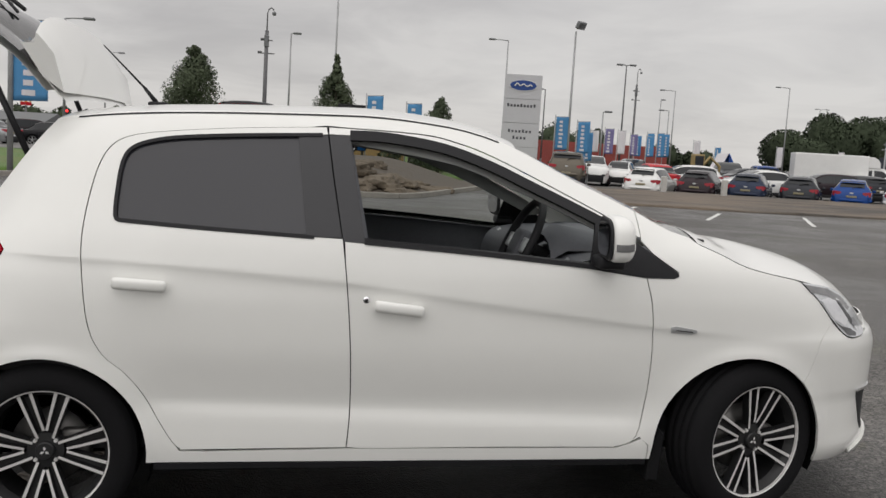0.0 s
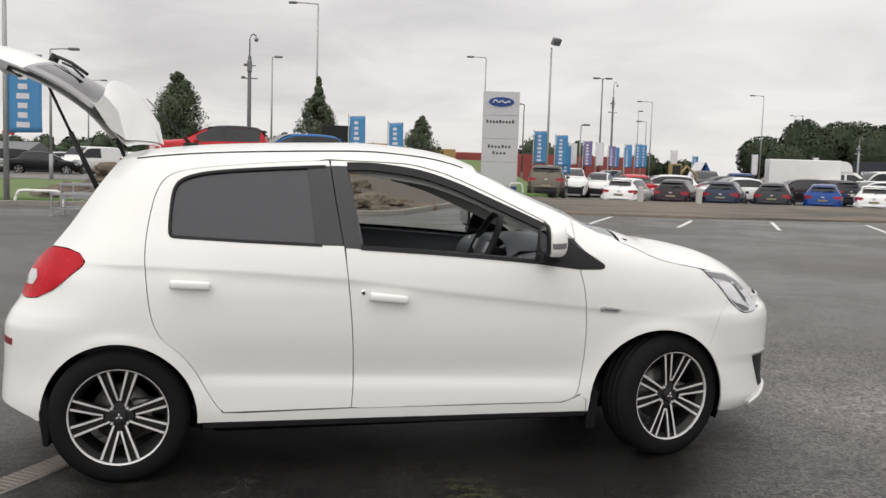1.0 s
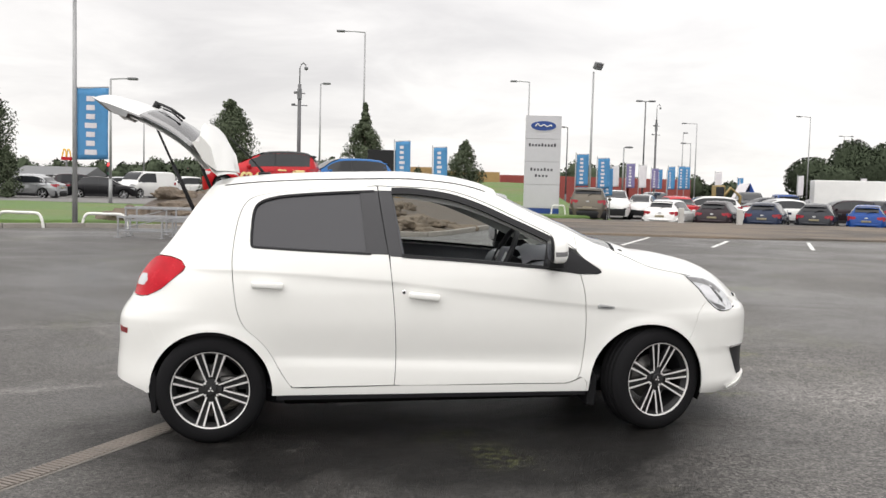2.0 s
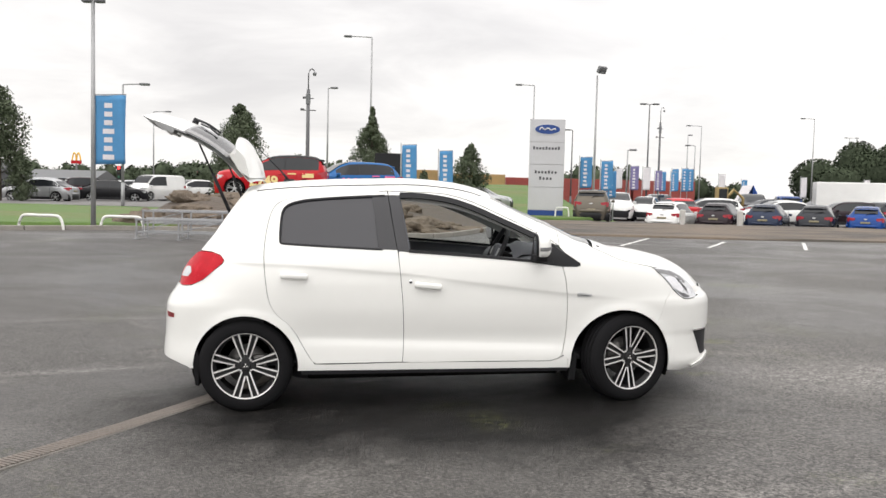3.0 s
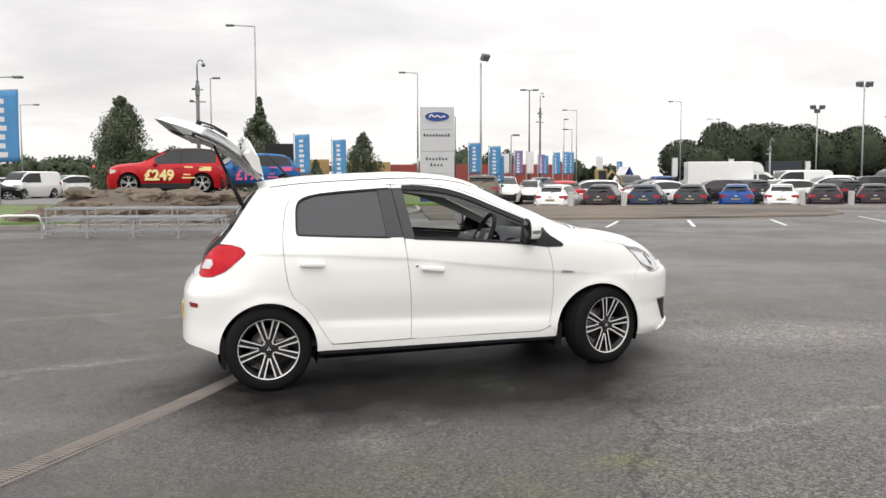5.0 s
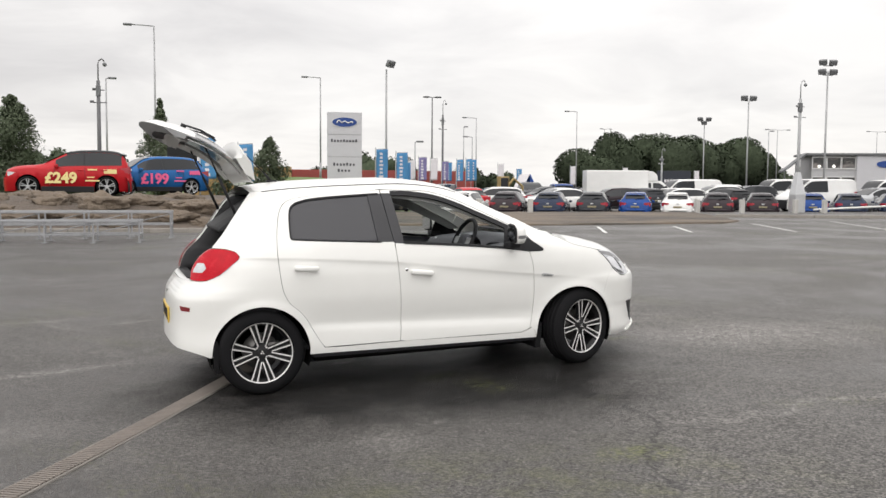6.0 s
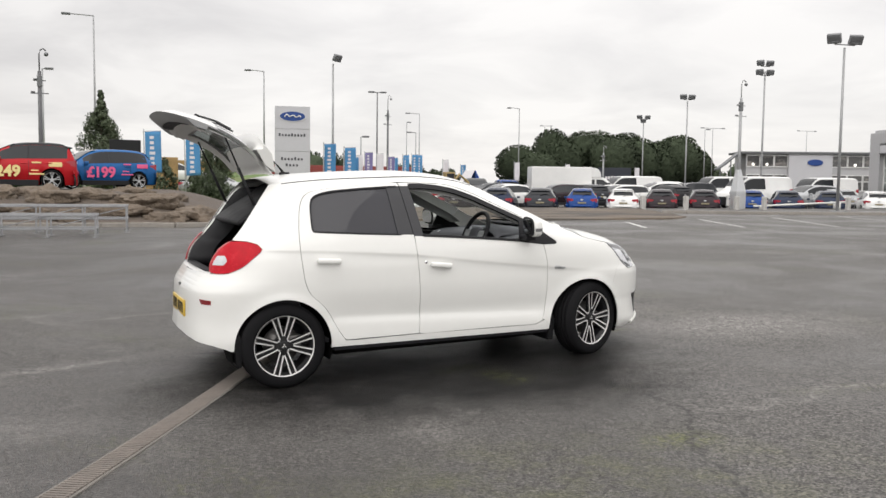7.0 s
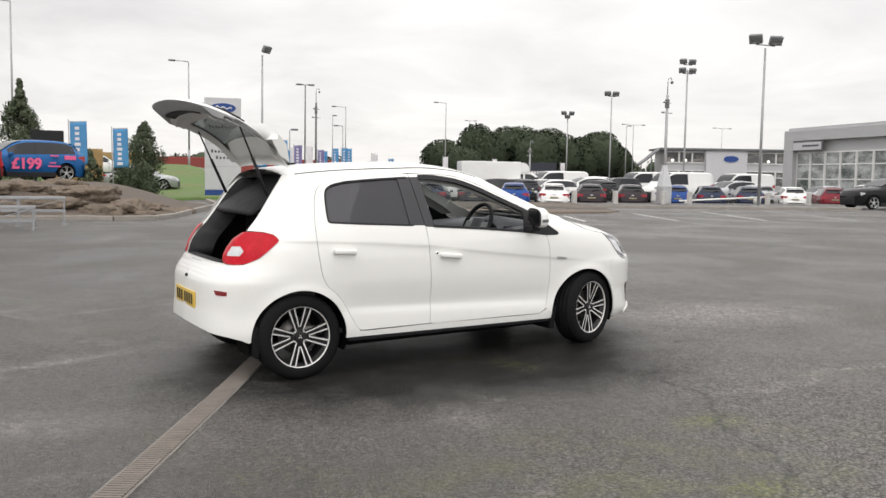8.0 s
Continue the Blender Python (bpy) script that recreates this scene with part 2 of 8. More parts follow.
def ground_z(x, y):
    """Height of the car park: it falls gently to the drain behind the car's rear wheel."""
    c, s = math.cos(radians(6.9)), math.sin(radians(6.9))
    u, v = (x + 0.138) * c + (y - 3.666) * s, -(x + 0.138) * s + (y - 3.666) * c
    k = 1 / (1 + (max(0, abs(v) - 6) / 6) ** 2)
    sm = lambda t: min(1, max(0, t)) ** 2 * (3 - 2 * min(1, max(0, t)))
    low = sm((y - 39.0) / 1.0) * sm((x - 6.5) / 2.0) * (0.46 - 0.2 * sm((y - 45) / 4))  # the next bays lie lower, behind the earth strip
    bank = 1.75 * sm((y - 50) / 20) * sm((x + 10) / 5) * sm((10.5 - x) / 4) * sm((83 - y) / 7)  # grass rises behind the pylon sign
    return 0.1 + (FALL(u) - 0.1) * k - low + bank


def asphalt():
    """Old damp asphalt: aggregate, dark damp areas, painted car shade, dried pale rings, moss."""
    m = bpy.data.materials.new("damp_asphalt")
    m.use_nodes = True
    n, l = m.node_tree.nodes, m.node_tree.links
    p = n["Principled BSDF"]
    g = n.new("ShaderNodeNewGeometry")

    def noise_node(scale, detail=5.0, rough=0.55, dist=0.0):
        t = n.new("ShaderNodeTexNoise")
        t.inputs["Scale"].default_value, t.inputs["Detail"].default_value = scale, detail
        t.inputs["Roughness"].default_value, t.inputs["Distortion"].default_value = rough, dist
        l.new(g.outputs["Position"], t.inputs["Vector"])
        return t.outputs["Fac"]

    def rng(src, a, b, c, d):
        r = n.new("ShaderNodeMapRange")
        r.inputs["From Min"].default_value, r.inputs["From Max"].default_value = a, b
        r.inputs["To Min"].default_value, r.inputs["To Max"].default_value = c, d
        l.new(src, r.inputs["Value"])
        return r.outputs[0]

    def mix(fac, a, b):
        x = n.new("ShaderNodeMix")
        x.data_type = "RGBA"
        l.new(fac, x.inputs["Factor"])
        for s, v in (("A", a), ("B", b)):
            if isinstance(v, tuple):
                x.inputs[s].default_value = (*v, 1)
            else:
                l.new(v, x.inputs[s])
        return x.outputs["Result"]

    def mul(a, b):
        x = n.new("ShaderNodeMath")
        x.operation = "MULTIPLY"
        l.new(a, x.inputs[0]), l.new(b, x.inputs[1])
        return x.outputs[0]

    def blob(cx, cy, rx, ry, inner, outer):
        """1 inside an uneven patch, 0 outside."""
        off = n.new("ShaderNodeVectorMath")
        off.operation = "SUBTRACT"
        off.inputs[1].default_value = (cx, cy, 0)
        l.new(g.outputs["Position"], off.inputs[0])
        sc = n.new("ShaderNodeVectorMath")
        sc.operation = "MULTIPLY"
        sc.inputs[1].default_value = (1 / rx, 1 / ry, 0)
        l.new(off.outputs[0], sc.inputs[0])
        ln = n.new("ShaderNodeVectorMath")
        ln.operation = "LENGTH"
        l.new(sc.outputs[0], ln.inputs[0])
        ad = n.new("ShaderNodeMath")
        l.new(ln.outputs["Value"], ad.inputs[0])
        l.new(rng(noise_node(0.9, 6, 0.6, 0.5), 0, 1, -0.55, 0.55), ad.inputs[1])
        return rng(ad.outputs[0], inner, outer, 1, 0)

    def streak(x0, y0, x1, y1, width):
        """1 along an uneven line on the ground, fading across its width and at its ends."""
        ln = math.hypot(x1 - x0, y1 - y0)
        ux, uy = (x1 - x0) / ln, (y1 - y0) / ln
        out = []
        for vec in ((ux, uy, 0), (-uy, ux, 0)):
            d = n.new("ShaderNodeVectorMath")
            d.operation = "DOT_PRODUCT"
            d.inputs[1].default_value = vec
            l.new(g.outputs["Position"], d.inputs[0])
            o = n.new("ShaderNodeMath")
            o.operation = "SUBTRACT"
            o.inputs[1].default_value = vec[0] * (x0 + x1) / 2 + vec[1] * (y0 + y1) / 2
            l.new(d.outputs["Value"], o.inputs[0])
            out.append(o.outputs[0])
        sway = n.new("ShaderNodeMath")
        l.new(out[1], sway.inputs[0]), l.new(rng(noise_node(1.3, 5, 0.6), 0.3, 0.7, -0.16, 0.16), sway.inputs[1])
        res = []
        for src, a, b in ((out[0], ln * 0.3, ln * 0.55), (sway.outputs[0], 0.0, width)):
            ab = n.new("ShaderNodeMath")
            ab.operation = "ABSOLUTE"
            l.new(src, ab.inputs[0])
            res.append(rng(ab.outputs[0], a, b, 1, 0))
        return mul(res[0], res[1])

    stones = n.new("ShaderNodeTexVoronoi")
    stones.inputs["Scale"].default_value = 125
    l.new(g.outputs["Position"], stones.inputs["Vector"])
    speck = n.new("ShaderNodeSeparateColor")
    l.new(stones.outputs["Color"], speck.inputs[0])
    base = mix(rng(speck.outputs[0], 0.1, 0.95, 0, 1), (0.033, 0.031, 0.029), (0.126, 0.119, 0.111))
    base = mix(rng(noise_node(26, 5, 0.7), 0.40, 0.62, 0, 0.35), base, (0.056, 0.053, 0.050))
    patch = noise_node(0.33, 6, 0.6, 0.6)
    damp = rng(patch, 0.46, 0.60, 0, 0.7)
    base = mix(mul(damp, rng(noise_node(5), 0.3, 0.7, 0.5, 1)), base, (0.045, 0.0425, 0.040))
    damp_shade = blob(-0.1, 3.1, 2.1, 1.5, 0.65, 1.1)  # damp round the car, with its shade painted in near black
    base = mix(mul(damp_shade, rng(noise_node(3.2, 6), 0.3, 0.65, 0.88, 0.99)), base, (0.0085, 0.0082, 0.008))
    pale = mul(rng(noise_node(0.62, 8, 0.64, 1.4), 0.585, 0.69, 0, 0.7), rng(noise_node(13), 0.35, 0.65, 0.3, 1))
    base = mix(pale, base, (0.19, 0.18, 0.168))
    for line, amount in (((-3.9, 3.2, -2.2, 4.25, 0.13), 0.6), ((-2.9, 6.2, -1.5, 6.65, 0.08), 0.5), ((0.75, 1.22, 3.4, 1.62, 0.08), 0.5), ((-4.6, 5.6, -3.0, 6.9, 0.08), 0.3)):
        base = mix(mul(streak(*line), rng(noise_node(17, 4), 0.35, 0.6, 0.1 * amount, amount)), base, (0.23, 0.22, 0.205))
    base = mix(mul(blob(-6.5, 13.0, 4.5, 6.5, 0.3, 1.3), rng(noise_node(2.1, 5), 0.3, 0.7, 0.15, 0.6)), base, (0.040, 0.038, 0.036))
    dry = mul(blob(3.2, 3.8, 1.2, 0.75, 0.3, 1.2), rng(noise_node(11, 5), 0.35, 0.65, 0.25, 0.8))
    base = mix(dry, base, (0.215, 0.204, 0.192))
    dry2 = mul(blob(-0.6, 1.45, 0.22, 0.34, 0.1, 1.1), rng(noise_node(11, 5), 0.35, 0.65, 0.2, 0.6))
    base = mix(dry2, base, (0.16, 0.152, 0.142))
    dry3 = mul(blob(-2.95, 2.1, 0.6, 0.36, 0.2, 1.2), rng(noise_node(9, 5), 0.35, 0.65, 0.2, 0.7))
    base = mix(dry3, base, (0.17, 0.162, 0.15))
    moss = mul(rng(noise_node(0.5, 5, 0.6, 0.3), 0.56, 0.70, 0, 0.75), rng(noise_node(24, 4), 0.46, 0.62, 0, 1))
    moss2 = mul(blob(-0.2, 0.35, 1.5, 0.75, 0.4, 1.3), rng(noise_node(2.6, 8, 0.7), 0.44, 0.68, 0.0, 0.6))
    base = mix(moss, base, (0.085, 0.092, 0.034))
    base = mix(moss2, base, (0.092, 0.096, 0.036))
    base = mix(mul(blob(4.1, 10.4, 0.75, 0.28, 0.3, 1.2), rng(noise_node(8), 0.4, 0.6, 0, 0.8)), base, (0.075, 0.085, 0.03))
    for cx, cy, rx, ry in ((0.60, 0.84, 0.26, 0.17), (0.12, -0.10, 0.24, 0.24), (2.4, 5.35, 0.22, 0.16), (1.8, 3.92, 0.26, 0.12)):
        base = mix(mul(blob(cx, cy, rx, ry, 0.2, 1.1), rng(noise_node(19, 5), 0.40, 0.60, 0, 0.75)), base, (0.098, 0.108, 0.030))
    # an older, coarser and paler surface begins along a crack
    side = n.new("ShaderNodeVectorMath")
    side.operation = "DOT_PRODUCT"
    side.inputs[1].default_value = (0.93, -0.368, 0)
    l.new(g.outputs["Position"], side.inputs[0])
    wander = n.new("ShaderNodeMath")
    l.new(side.outputs["Value"], wander.inputs[0]), l.new(rng(noise_node(1.3, 5, 0.6), 0.3, 0.7, -0.16, 0.16), wander.inputs[1])
    coarse = rng(wander.outputs[0], 0.10, 0.42, 0, 1)
    base = mix(rng(coarse, 0, 1, 0, 0.14), base, (0.155, 0.146, 0.136))
    base = mix(mul(streak(1.25, 2.4, 0.05, -0.65, 0.030), rng(noise_node(9, 4), 0.36, 0.54, 0, 0.85)), base, (0.018, 0.017, 0.016))
    base = mix(mul(blob(2.0, 4.9, 0.25, 0.3, 0.3, 1.2), rng(noise_node(12), 0.4, 0.6, 0, 0.8)), base, (0.075, 0.085, 0.03))
    grit = n.new("ShaderNodeTexVoronoi")  # single stones, light and dark
    grit.inputs["Scale"].default_value = 78
    l.new(g.outputs["Position"], grit.inputs["Vector"])
    gsep = n.new("ShaderNodeSeparateColor")
    l.new(grit.outputs["Color"], gsep.inputs[0])
    tone = n.new("ShaderNodeVectorMath")
    tone.operation = "SCALE"
    l.new(base, tone.inputs[0])
    gain = n.new("ShaderNodeMath")
    gain.operation = "MULTIPLY"
    span = n.new("ShaderNodeMapRange")  # stones stand out more on the coarse side
    l.new(gsep.outputs[0], span.inputs["Value"])
    l.new(rng(coarse, 0, 1, 0.62, 0.30), span.inputs["To Min"]), l.new(rng(coarse, 0, 1, 1.42, 1.75), span.inputs["To Max"])
    l.new(span.outputs[0], gain.inputs[0])
    l.new(rng(noise_node(42, 4, 0.7), 0.3, 0.7, 0.72, 1.36), gain.inputs[1])
    l.new(gain.outputs[0], tone.inputs["Scale"])
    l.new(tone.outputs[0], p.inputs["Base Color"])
    l.new(rng(patch, 0.42, 0.62, 0.58, 0.33), p.inputs["Roughness"])
    # the painted shade under the car also loses its gloss
    l.new(rng(damp_shade, 0, 1, 0.32, 0.10), p.inputs["Specular IOR Level"])
    bp = n.new("ShaderNodeBump")
    bp.inputs["Strength"].default_value, bp.inputs["Distance"].default_value = 0.7, 0.007
    l.new(stones.outputs["Distance"], bp.inputs["Height"])
    l.new(bp.outputs[0], p.inputs["Normal"])
    return m


def axis(near, far):
    a = list(np.arange(-near, near + 0.01, 0.75))
    d, step = near, 0.75
    while d < far:
        step *= 1.35
        d += step
        a += [d, -d]
    return sorted(a)


ASPHALT = asphalt()
xs = sorted(axis(15, 3000) + [6.5, 7.0, 7.5, 8.0, 8.5])
ys = sorted([y + 6 for y in axis(15, 3000)] + [38.5, 39.0, 39.25, 39.5, 39.75, 40.0, 42, 45, 46, 47, 48, 49] + [50 + 2 * i for i in range(18)])
bm = bmesh.new()
grid = [[bm.verts.new((x, y, ground_z(x, y))) for x in xs] for y in ys]
for i in range(len(ys) - 1):
    for j in range(len(xs) - 1):
        bm.faces.new((grid[i][j], grid[i][j + 1], grid[i + 1][j + 1], grid[i + 1][j]))
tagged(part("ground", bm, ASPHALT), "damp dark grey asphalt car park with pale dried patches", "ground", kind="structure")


def sheet(name, outline, material, label, category, lift=0.006, cell=1.2, rough=0.0, sides=0.0):
    """A thin layer that lies on the ground inside an outline; rough lifts it unevenly, sides gives it an edge."""
    bm = bmesh.new()
    bm.faces.new([bm.verts.new((x, y, 0)) for x, y in outline])
    ox, oy = [p[0] for p in outline], [p[1] for p in outline]
    for ax, lo, hi in ((0, min(ox), max(ox)), (1, min(oy), max(oy))):
        k = max(cell, (hi - lo) / 70)
        c = lo + k
        while c < hi:
            co, no = [0, 0, 0], [0, 0, 0]
            co[ax], no[ax] = c, 1
            bmesh.ops.bisect_plane(bm, geom=bm.verts[:] + bm.edges[:] + bm.faces[:], plane_co=co, plane_no=no)
            c += k
    if sides:
        r = bmesh.ops.extrude_edge_only(bm, edges=[e for e in bm.edges if e.is_boundary])
        for v in r["geom"]:
            if isinstance(v, bmesh.types.BMVert):
                v.co.z = -1
    for v in bm.verts:
        low = v.co.z < -0.5
        n1 = noise.noise((v.co.x * 0.7, v.co.y * 0.7, 3.1)) + 0.5 * noise.noise((v.co.x * 2.1, v.co.y * 2.1, 7.7))
        v.co.z = ground_z(v.co.x, v.co.y) + (-0.05 if low else lift + rough * n1)
    bmesh.ops.recalc_face_normals(bm, faces=bm.faces[:])
    if sum(f.normal.z for f in bm.faces) < 0:
        bmesh.ops.reverse_faces(bm, faces=bm.faces[:])
    return tagged(part(name, bm, material), label, category, kind="structure")


EARTH = mat("bare_brown_earth", (0.155, 0.122, 0.092), 0.95, 0, 0.35, 1.6, 0.7, 14)


def streaked(m, other, along, across, low, high):
    """Mixes a second colour into a material in patches drawn out along x."""
    n, l = m.node_tree.nodes, m.node_tree.links
    p = n["Principled BSDF"]
    src = p.inputs["Base Color"].links[0].from_socket
    g, sc, t, r, x = n.new("ShaderNodeNewGeometry"), n.new("ShaderNodeVectorMath"), n.new("ShaderNodeTexNoise"), n.new("ShaderNodeMapRange"), n.new("ShaderNodeMix")
    sc.operation, sc.inputs[1].default_value = "MULTIPLY", (along, across, 1)
    t.inputs["Scale"].default_value, t.inputs["Detail"].default_value, t.inputs["Roughness"].default_value = 1.0, 7.0, 0.65
    r.inputs["From Min"].default_value, r.inputs["From Max"].default_value = low, high
    x.data_type = "RGBA"
    x.inputs["B"].default_value = (*other, 1)
    l.new(g.outputs["Position"], sc.inputs[0]), l.new(sc.outputs[0], t.inputs["Vector"]), l.new(t.outputs["Fac"], r.inputs["Value"])
    l.new(r.outputs[0], x.inputs["Factor"]), l.new(src, x.inputs["A"]), l.new(x.outputs["Result"], p.inputs["Base Color"])
    return m


streaked(EARTH, (0.060, 0.054, 0.047), 0.16, 0.5, 0.42, 0.60)
GRASS = streaked(mat("mown_grass", (0.085, 0.150, 0.030), 0.9, 0, 0.4, 1.5, 0.8, 30), (0.15, 0.13, 0.055), 0.10, 0.22, 0.50, 0.68)
KERB = mat("worn_concrete_kerb", (0.27, 0.25, 0.225), 0.85, 0, 0.25, 2.5, 0.4, 40)
ROAD = mat("road_asphalt", (0.16, 0.155, 0.15), 0.85, 0, 0.15, 1.0, 0.3, 30)
sheet("earth_strip", [(2.2, 24.8), (9, 24.4), (15.9, 25.4), (17.5, 27), (21, 36.5), (20, 37.6), (3.0, 38.4), (2.6, 31)], EARTH, "strip of bare brown earth and gravel along the car park edge", "bare ground", 0.055, 0.6, 0.03, 1)
sheet("grass_verge", [(-60, 22.6), (-16, 20.6), (-9.4, 22.2), (-5.5, 23.2), (-5.5, 40), (-60, 44)], GRASS, "green mown grass verge behind the car park kerb", "grass", 0.14, 1.2, 0.03, 1)
sheet("grass_field", [(0.4, 36), (2.9, 39.5), (6.2, 41.0), (9, 46), (9, 80), (-12, 80), (-12, 46), (-2, 40)], GRASS, "green grass field around the pylon sign", "grass", 0.12, 1.5, 0.04, 1)
sheet("road", [(-150, 46), (-5, 44.5), (-5, 76), (-150, 84)], ROAD, "pale grey asphalt road beyond the grass verge", "road", 0.05, 4)


def bay_line(x0, y0, x1, y1):
    d = Vector((x1 - x0, y1 - y0, 0)).normalized()
    s = Vector((-d.y, d.x, 0)) * 0.05
    bm = bmesh.new()
    n = 9
    rows = []
    for i in range(n + 1):
        p = Vector((x0, y0, 0)).lerp(Vector((x1, y1, 0)), i / n)
        rows.append([bm.verts.new((q.x, q.y, ground_z(q.x, q.y) + 0.005)) for q in (p - s * (1 + 0.25 * noise.noise(p * 3)), p + s * (1 + 0.25 * noise.noise(p * 4)))])
    for a, b in zip(rows, rows[1:]):
        bm.faces.new((a[0], b[0], b[1], a[1]))
    bmesh.ops.recalc_face_normals(bm, faces=bm.faces[:])
    if sum(f.normal.z for f in bm.faces) < 0:
        bmesh.ops.reverse_faces(bm, faces=bm.faces[:])
    return tagged(part("bay_line", bm, CHALK), "worn white painted parking bay line on asphalt", "road marking", "parking bay lines", kind="structure")


for x0, x1, y1 in ((4.2, 5.8, 24.0), (6.4, 7.8, 23.1), (8.85, 10.2, 23.5), (11.5, 12.9, 23.5), (14.9, 16.9, 25.2), (18.4, 21.4, 26.9), (22.3, 25.6, 28.0)):
    bay_line(x0, 19.8, x1, y1)

# ---- the white hatchback (own axes: x forward, y to its left, z up; origin on the ground amid the axles) ----
HALF = pchip((0.10, 0.17, 0.24, 0.30, 0.42, 0.52, 0.66, 0.78, 0.86, 0.95, 1.0, 1.1, 1.2, 1.3, 1.36, 1.40, 1.44, 1.47),
             (0.735, 0.775, 0.800, 0.806, 0.803, 0.812, 0.824, 0.827, 0.822, 0.806, 0.793, 0.755, 0.714, 0.668, 0.635, 0.605, 0.545, 0.47))
NOSE = pchip((0.15, 0.19, 0.24, 0.29, 0.40, 0.46, 0.6, 0.65, 0.685, 0.76, 0.84, 0.9, 0.96, 1.0, 1.1, 1.2, 1.3, 1.4, 1.47), (1.86, 1.93, 1.945, 1.93, 1.935, 1.952, 1.952, 1.937, 1.905, 1.865, 1.81, 1.735, 1.58, 1.42, 1.16, 0.92, 0.70, 0.46, 0.36))
TAIL = pchip((0.15, 0.25, 0.33, 0.4, 0.5, 0.57, 0.65, 0.70, 0.75, 0.80, 0.87, 0.95, 0.98, 1.0, 1.1, 1.2, 1.3, 1.4, 1.47), (-1.735, -1.797, -1.811, -1.806, -1.795, -1.791, -1.784, -1.762, -1.727, -1.70, -1.678, -1.63, -1.61, -1.595, -1.535, -1.485, -1.43, -1.35, -1.3))
FRONT_PLAN = pchip((0, 0.006, 0.03, 0.09, 0.18, 0.33, 0.55, 0.8, 1.1), (0, 0.2, 0.42, 0.6, 0.74, 0.87, 0.95, 0.985, 1))
REAR_PLAN = pchip((0, 0.006, 0.02, 0.06, 0.13, 0.26, 0.46, 0.75), (0, 0.28, 0.48, 0.68, 0.80, 0.91, 0.975, 1))
CHAR_Z = pchip((-1.6, -1.09, -0.276, 0.226, 0.8, 1.5), (0.945, 0.923, 0.858, 0.79, 0.717, 0.64))
RAIL_Z = pchip((-1.34, -1.17, -0.88, -0.57, -0.22, 0.08, 0.255, 0.346, 0.529, 0.746, 0.887, 0.98), (1.338, 1.377, 1.402, 1.412, 1.416, 1.392, 1.352, 1.312, 1.217, 1.116, 1.042, 1.015))
HOOD_Z = pchip((0.96, 1.05, 1.16, 1.394, 1.5, 1.6, 1.68, 1.74, 1.80), (1.012, 0.975, 0.925, 0.872, 0.845, 0.80, 0.745, 0.69, 0.63))
ARCHES = ((-1.225, 0.278, 0.325), (1.165, 0.265, 0.338))


def half_width(x, z):
    """Half width of the body at a station and height."""
    w = HALF(z)
    dz = z - CHAR_Z(x)
    fade = min(1, max(0, (1.25 - x) / 0.35)) * min(1, max(0, (x + 1.45) / 0.2))
    under = 0.0 if dz >= 0 else (1 - math.exp(dz / 0.020)) * math.exp(dz / 0.16)
    w -= 0.0095 * fade * under
    lo = z - (0.430 - 0.047 * x)
    fade = min(1, max(0, (0.82 - x) / 0.1)) * min(1, max(0, (x + 0.95) / 0.12))
    w -= 0.011 * fade * (math.exp(-(lo / 0.11) ** 2) if lo > 0 else math.exp(-(lo / 0.040) ** 2))
    for ax, az, ar in ARCHES:
        r = math.hypot(x - ax, z - az)
        if z < 0.75:
            w += 0.011 * math.exp(-(max(0, r - ar) / 0.035) ** 2) * min(1, max(0, (z - 0.2) / 0.15))
    return w * min(FRONT_PLAN(max(0, NOSE(z) - x)), REAR_PLAN(max(0, x - TAIL(z))))


X_LINES = sorted(set([round(x, 4) for x in np.arange(-1.5, 1.55, 0.04)] + [1.55, 1.59, 1.63, 1.67, 1.70, 1.73, 1.76, 1.785, 1.81, 1.83, 1.85, 1.87, 1.885, 1.90, 1.912, 1.922, 1.93, 1.937, 1.942, 1.946, 1.949]
                     + [-1.54, -1.58, -1.61, -1.64, -1.67, -1.69, -1.71, -1.73, -1.75, -1.765, -1.78, -1.795, -1.81, -1.822, -1.834, -1.844, -1.852, -1.86, -1.866, -1.871, -1.875, -1.878]))
Z_LINES = sorted(set([round(z, 4) for z in np.arange(0.16, 1.47, 0.022)] + [round(z, 4) for z in np.arange(0.60, 0.96, 0.008)] + [round(z, 4) for z in np.arange(0.36, 0.50, 0.010)]))


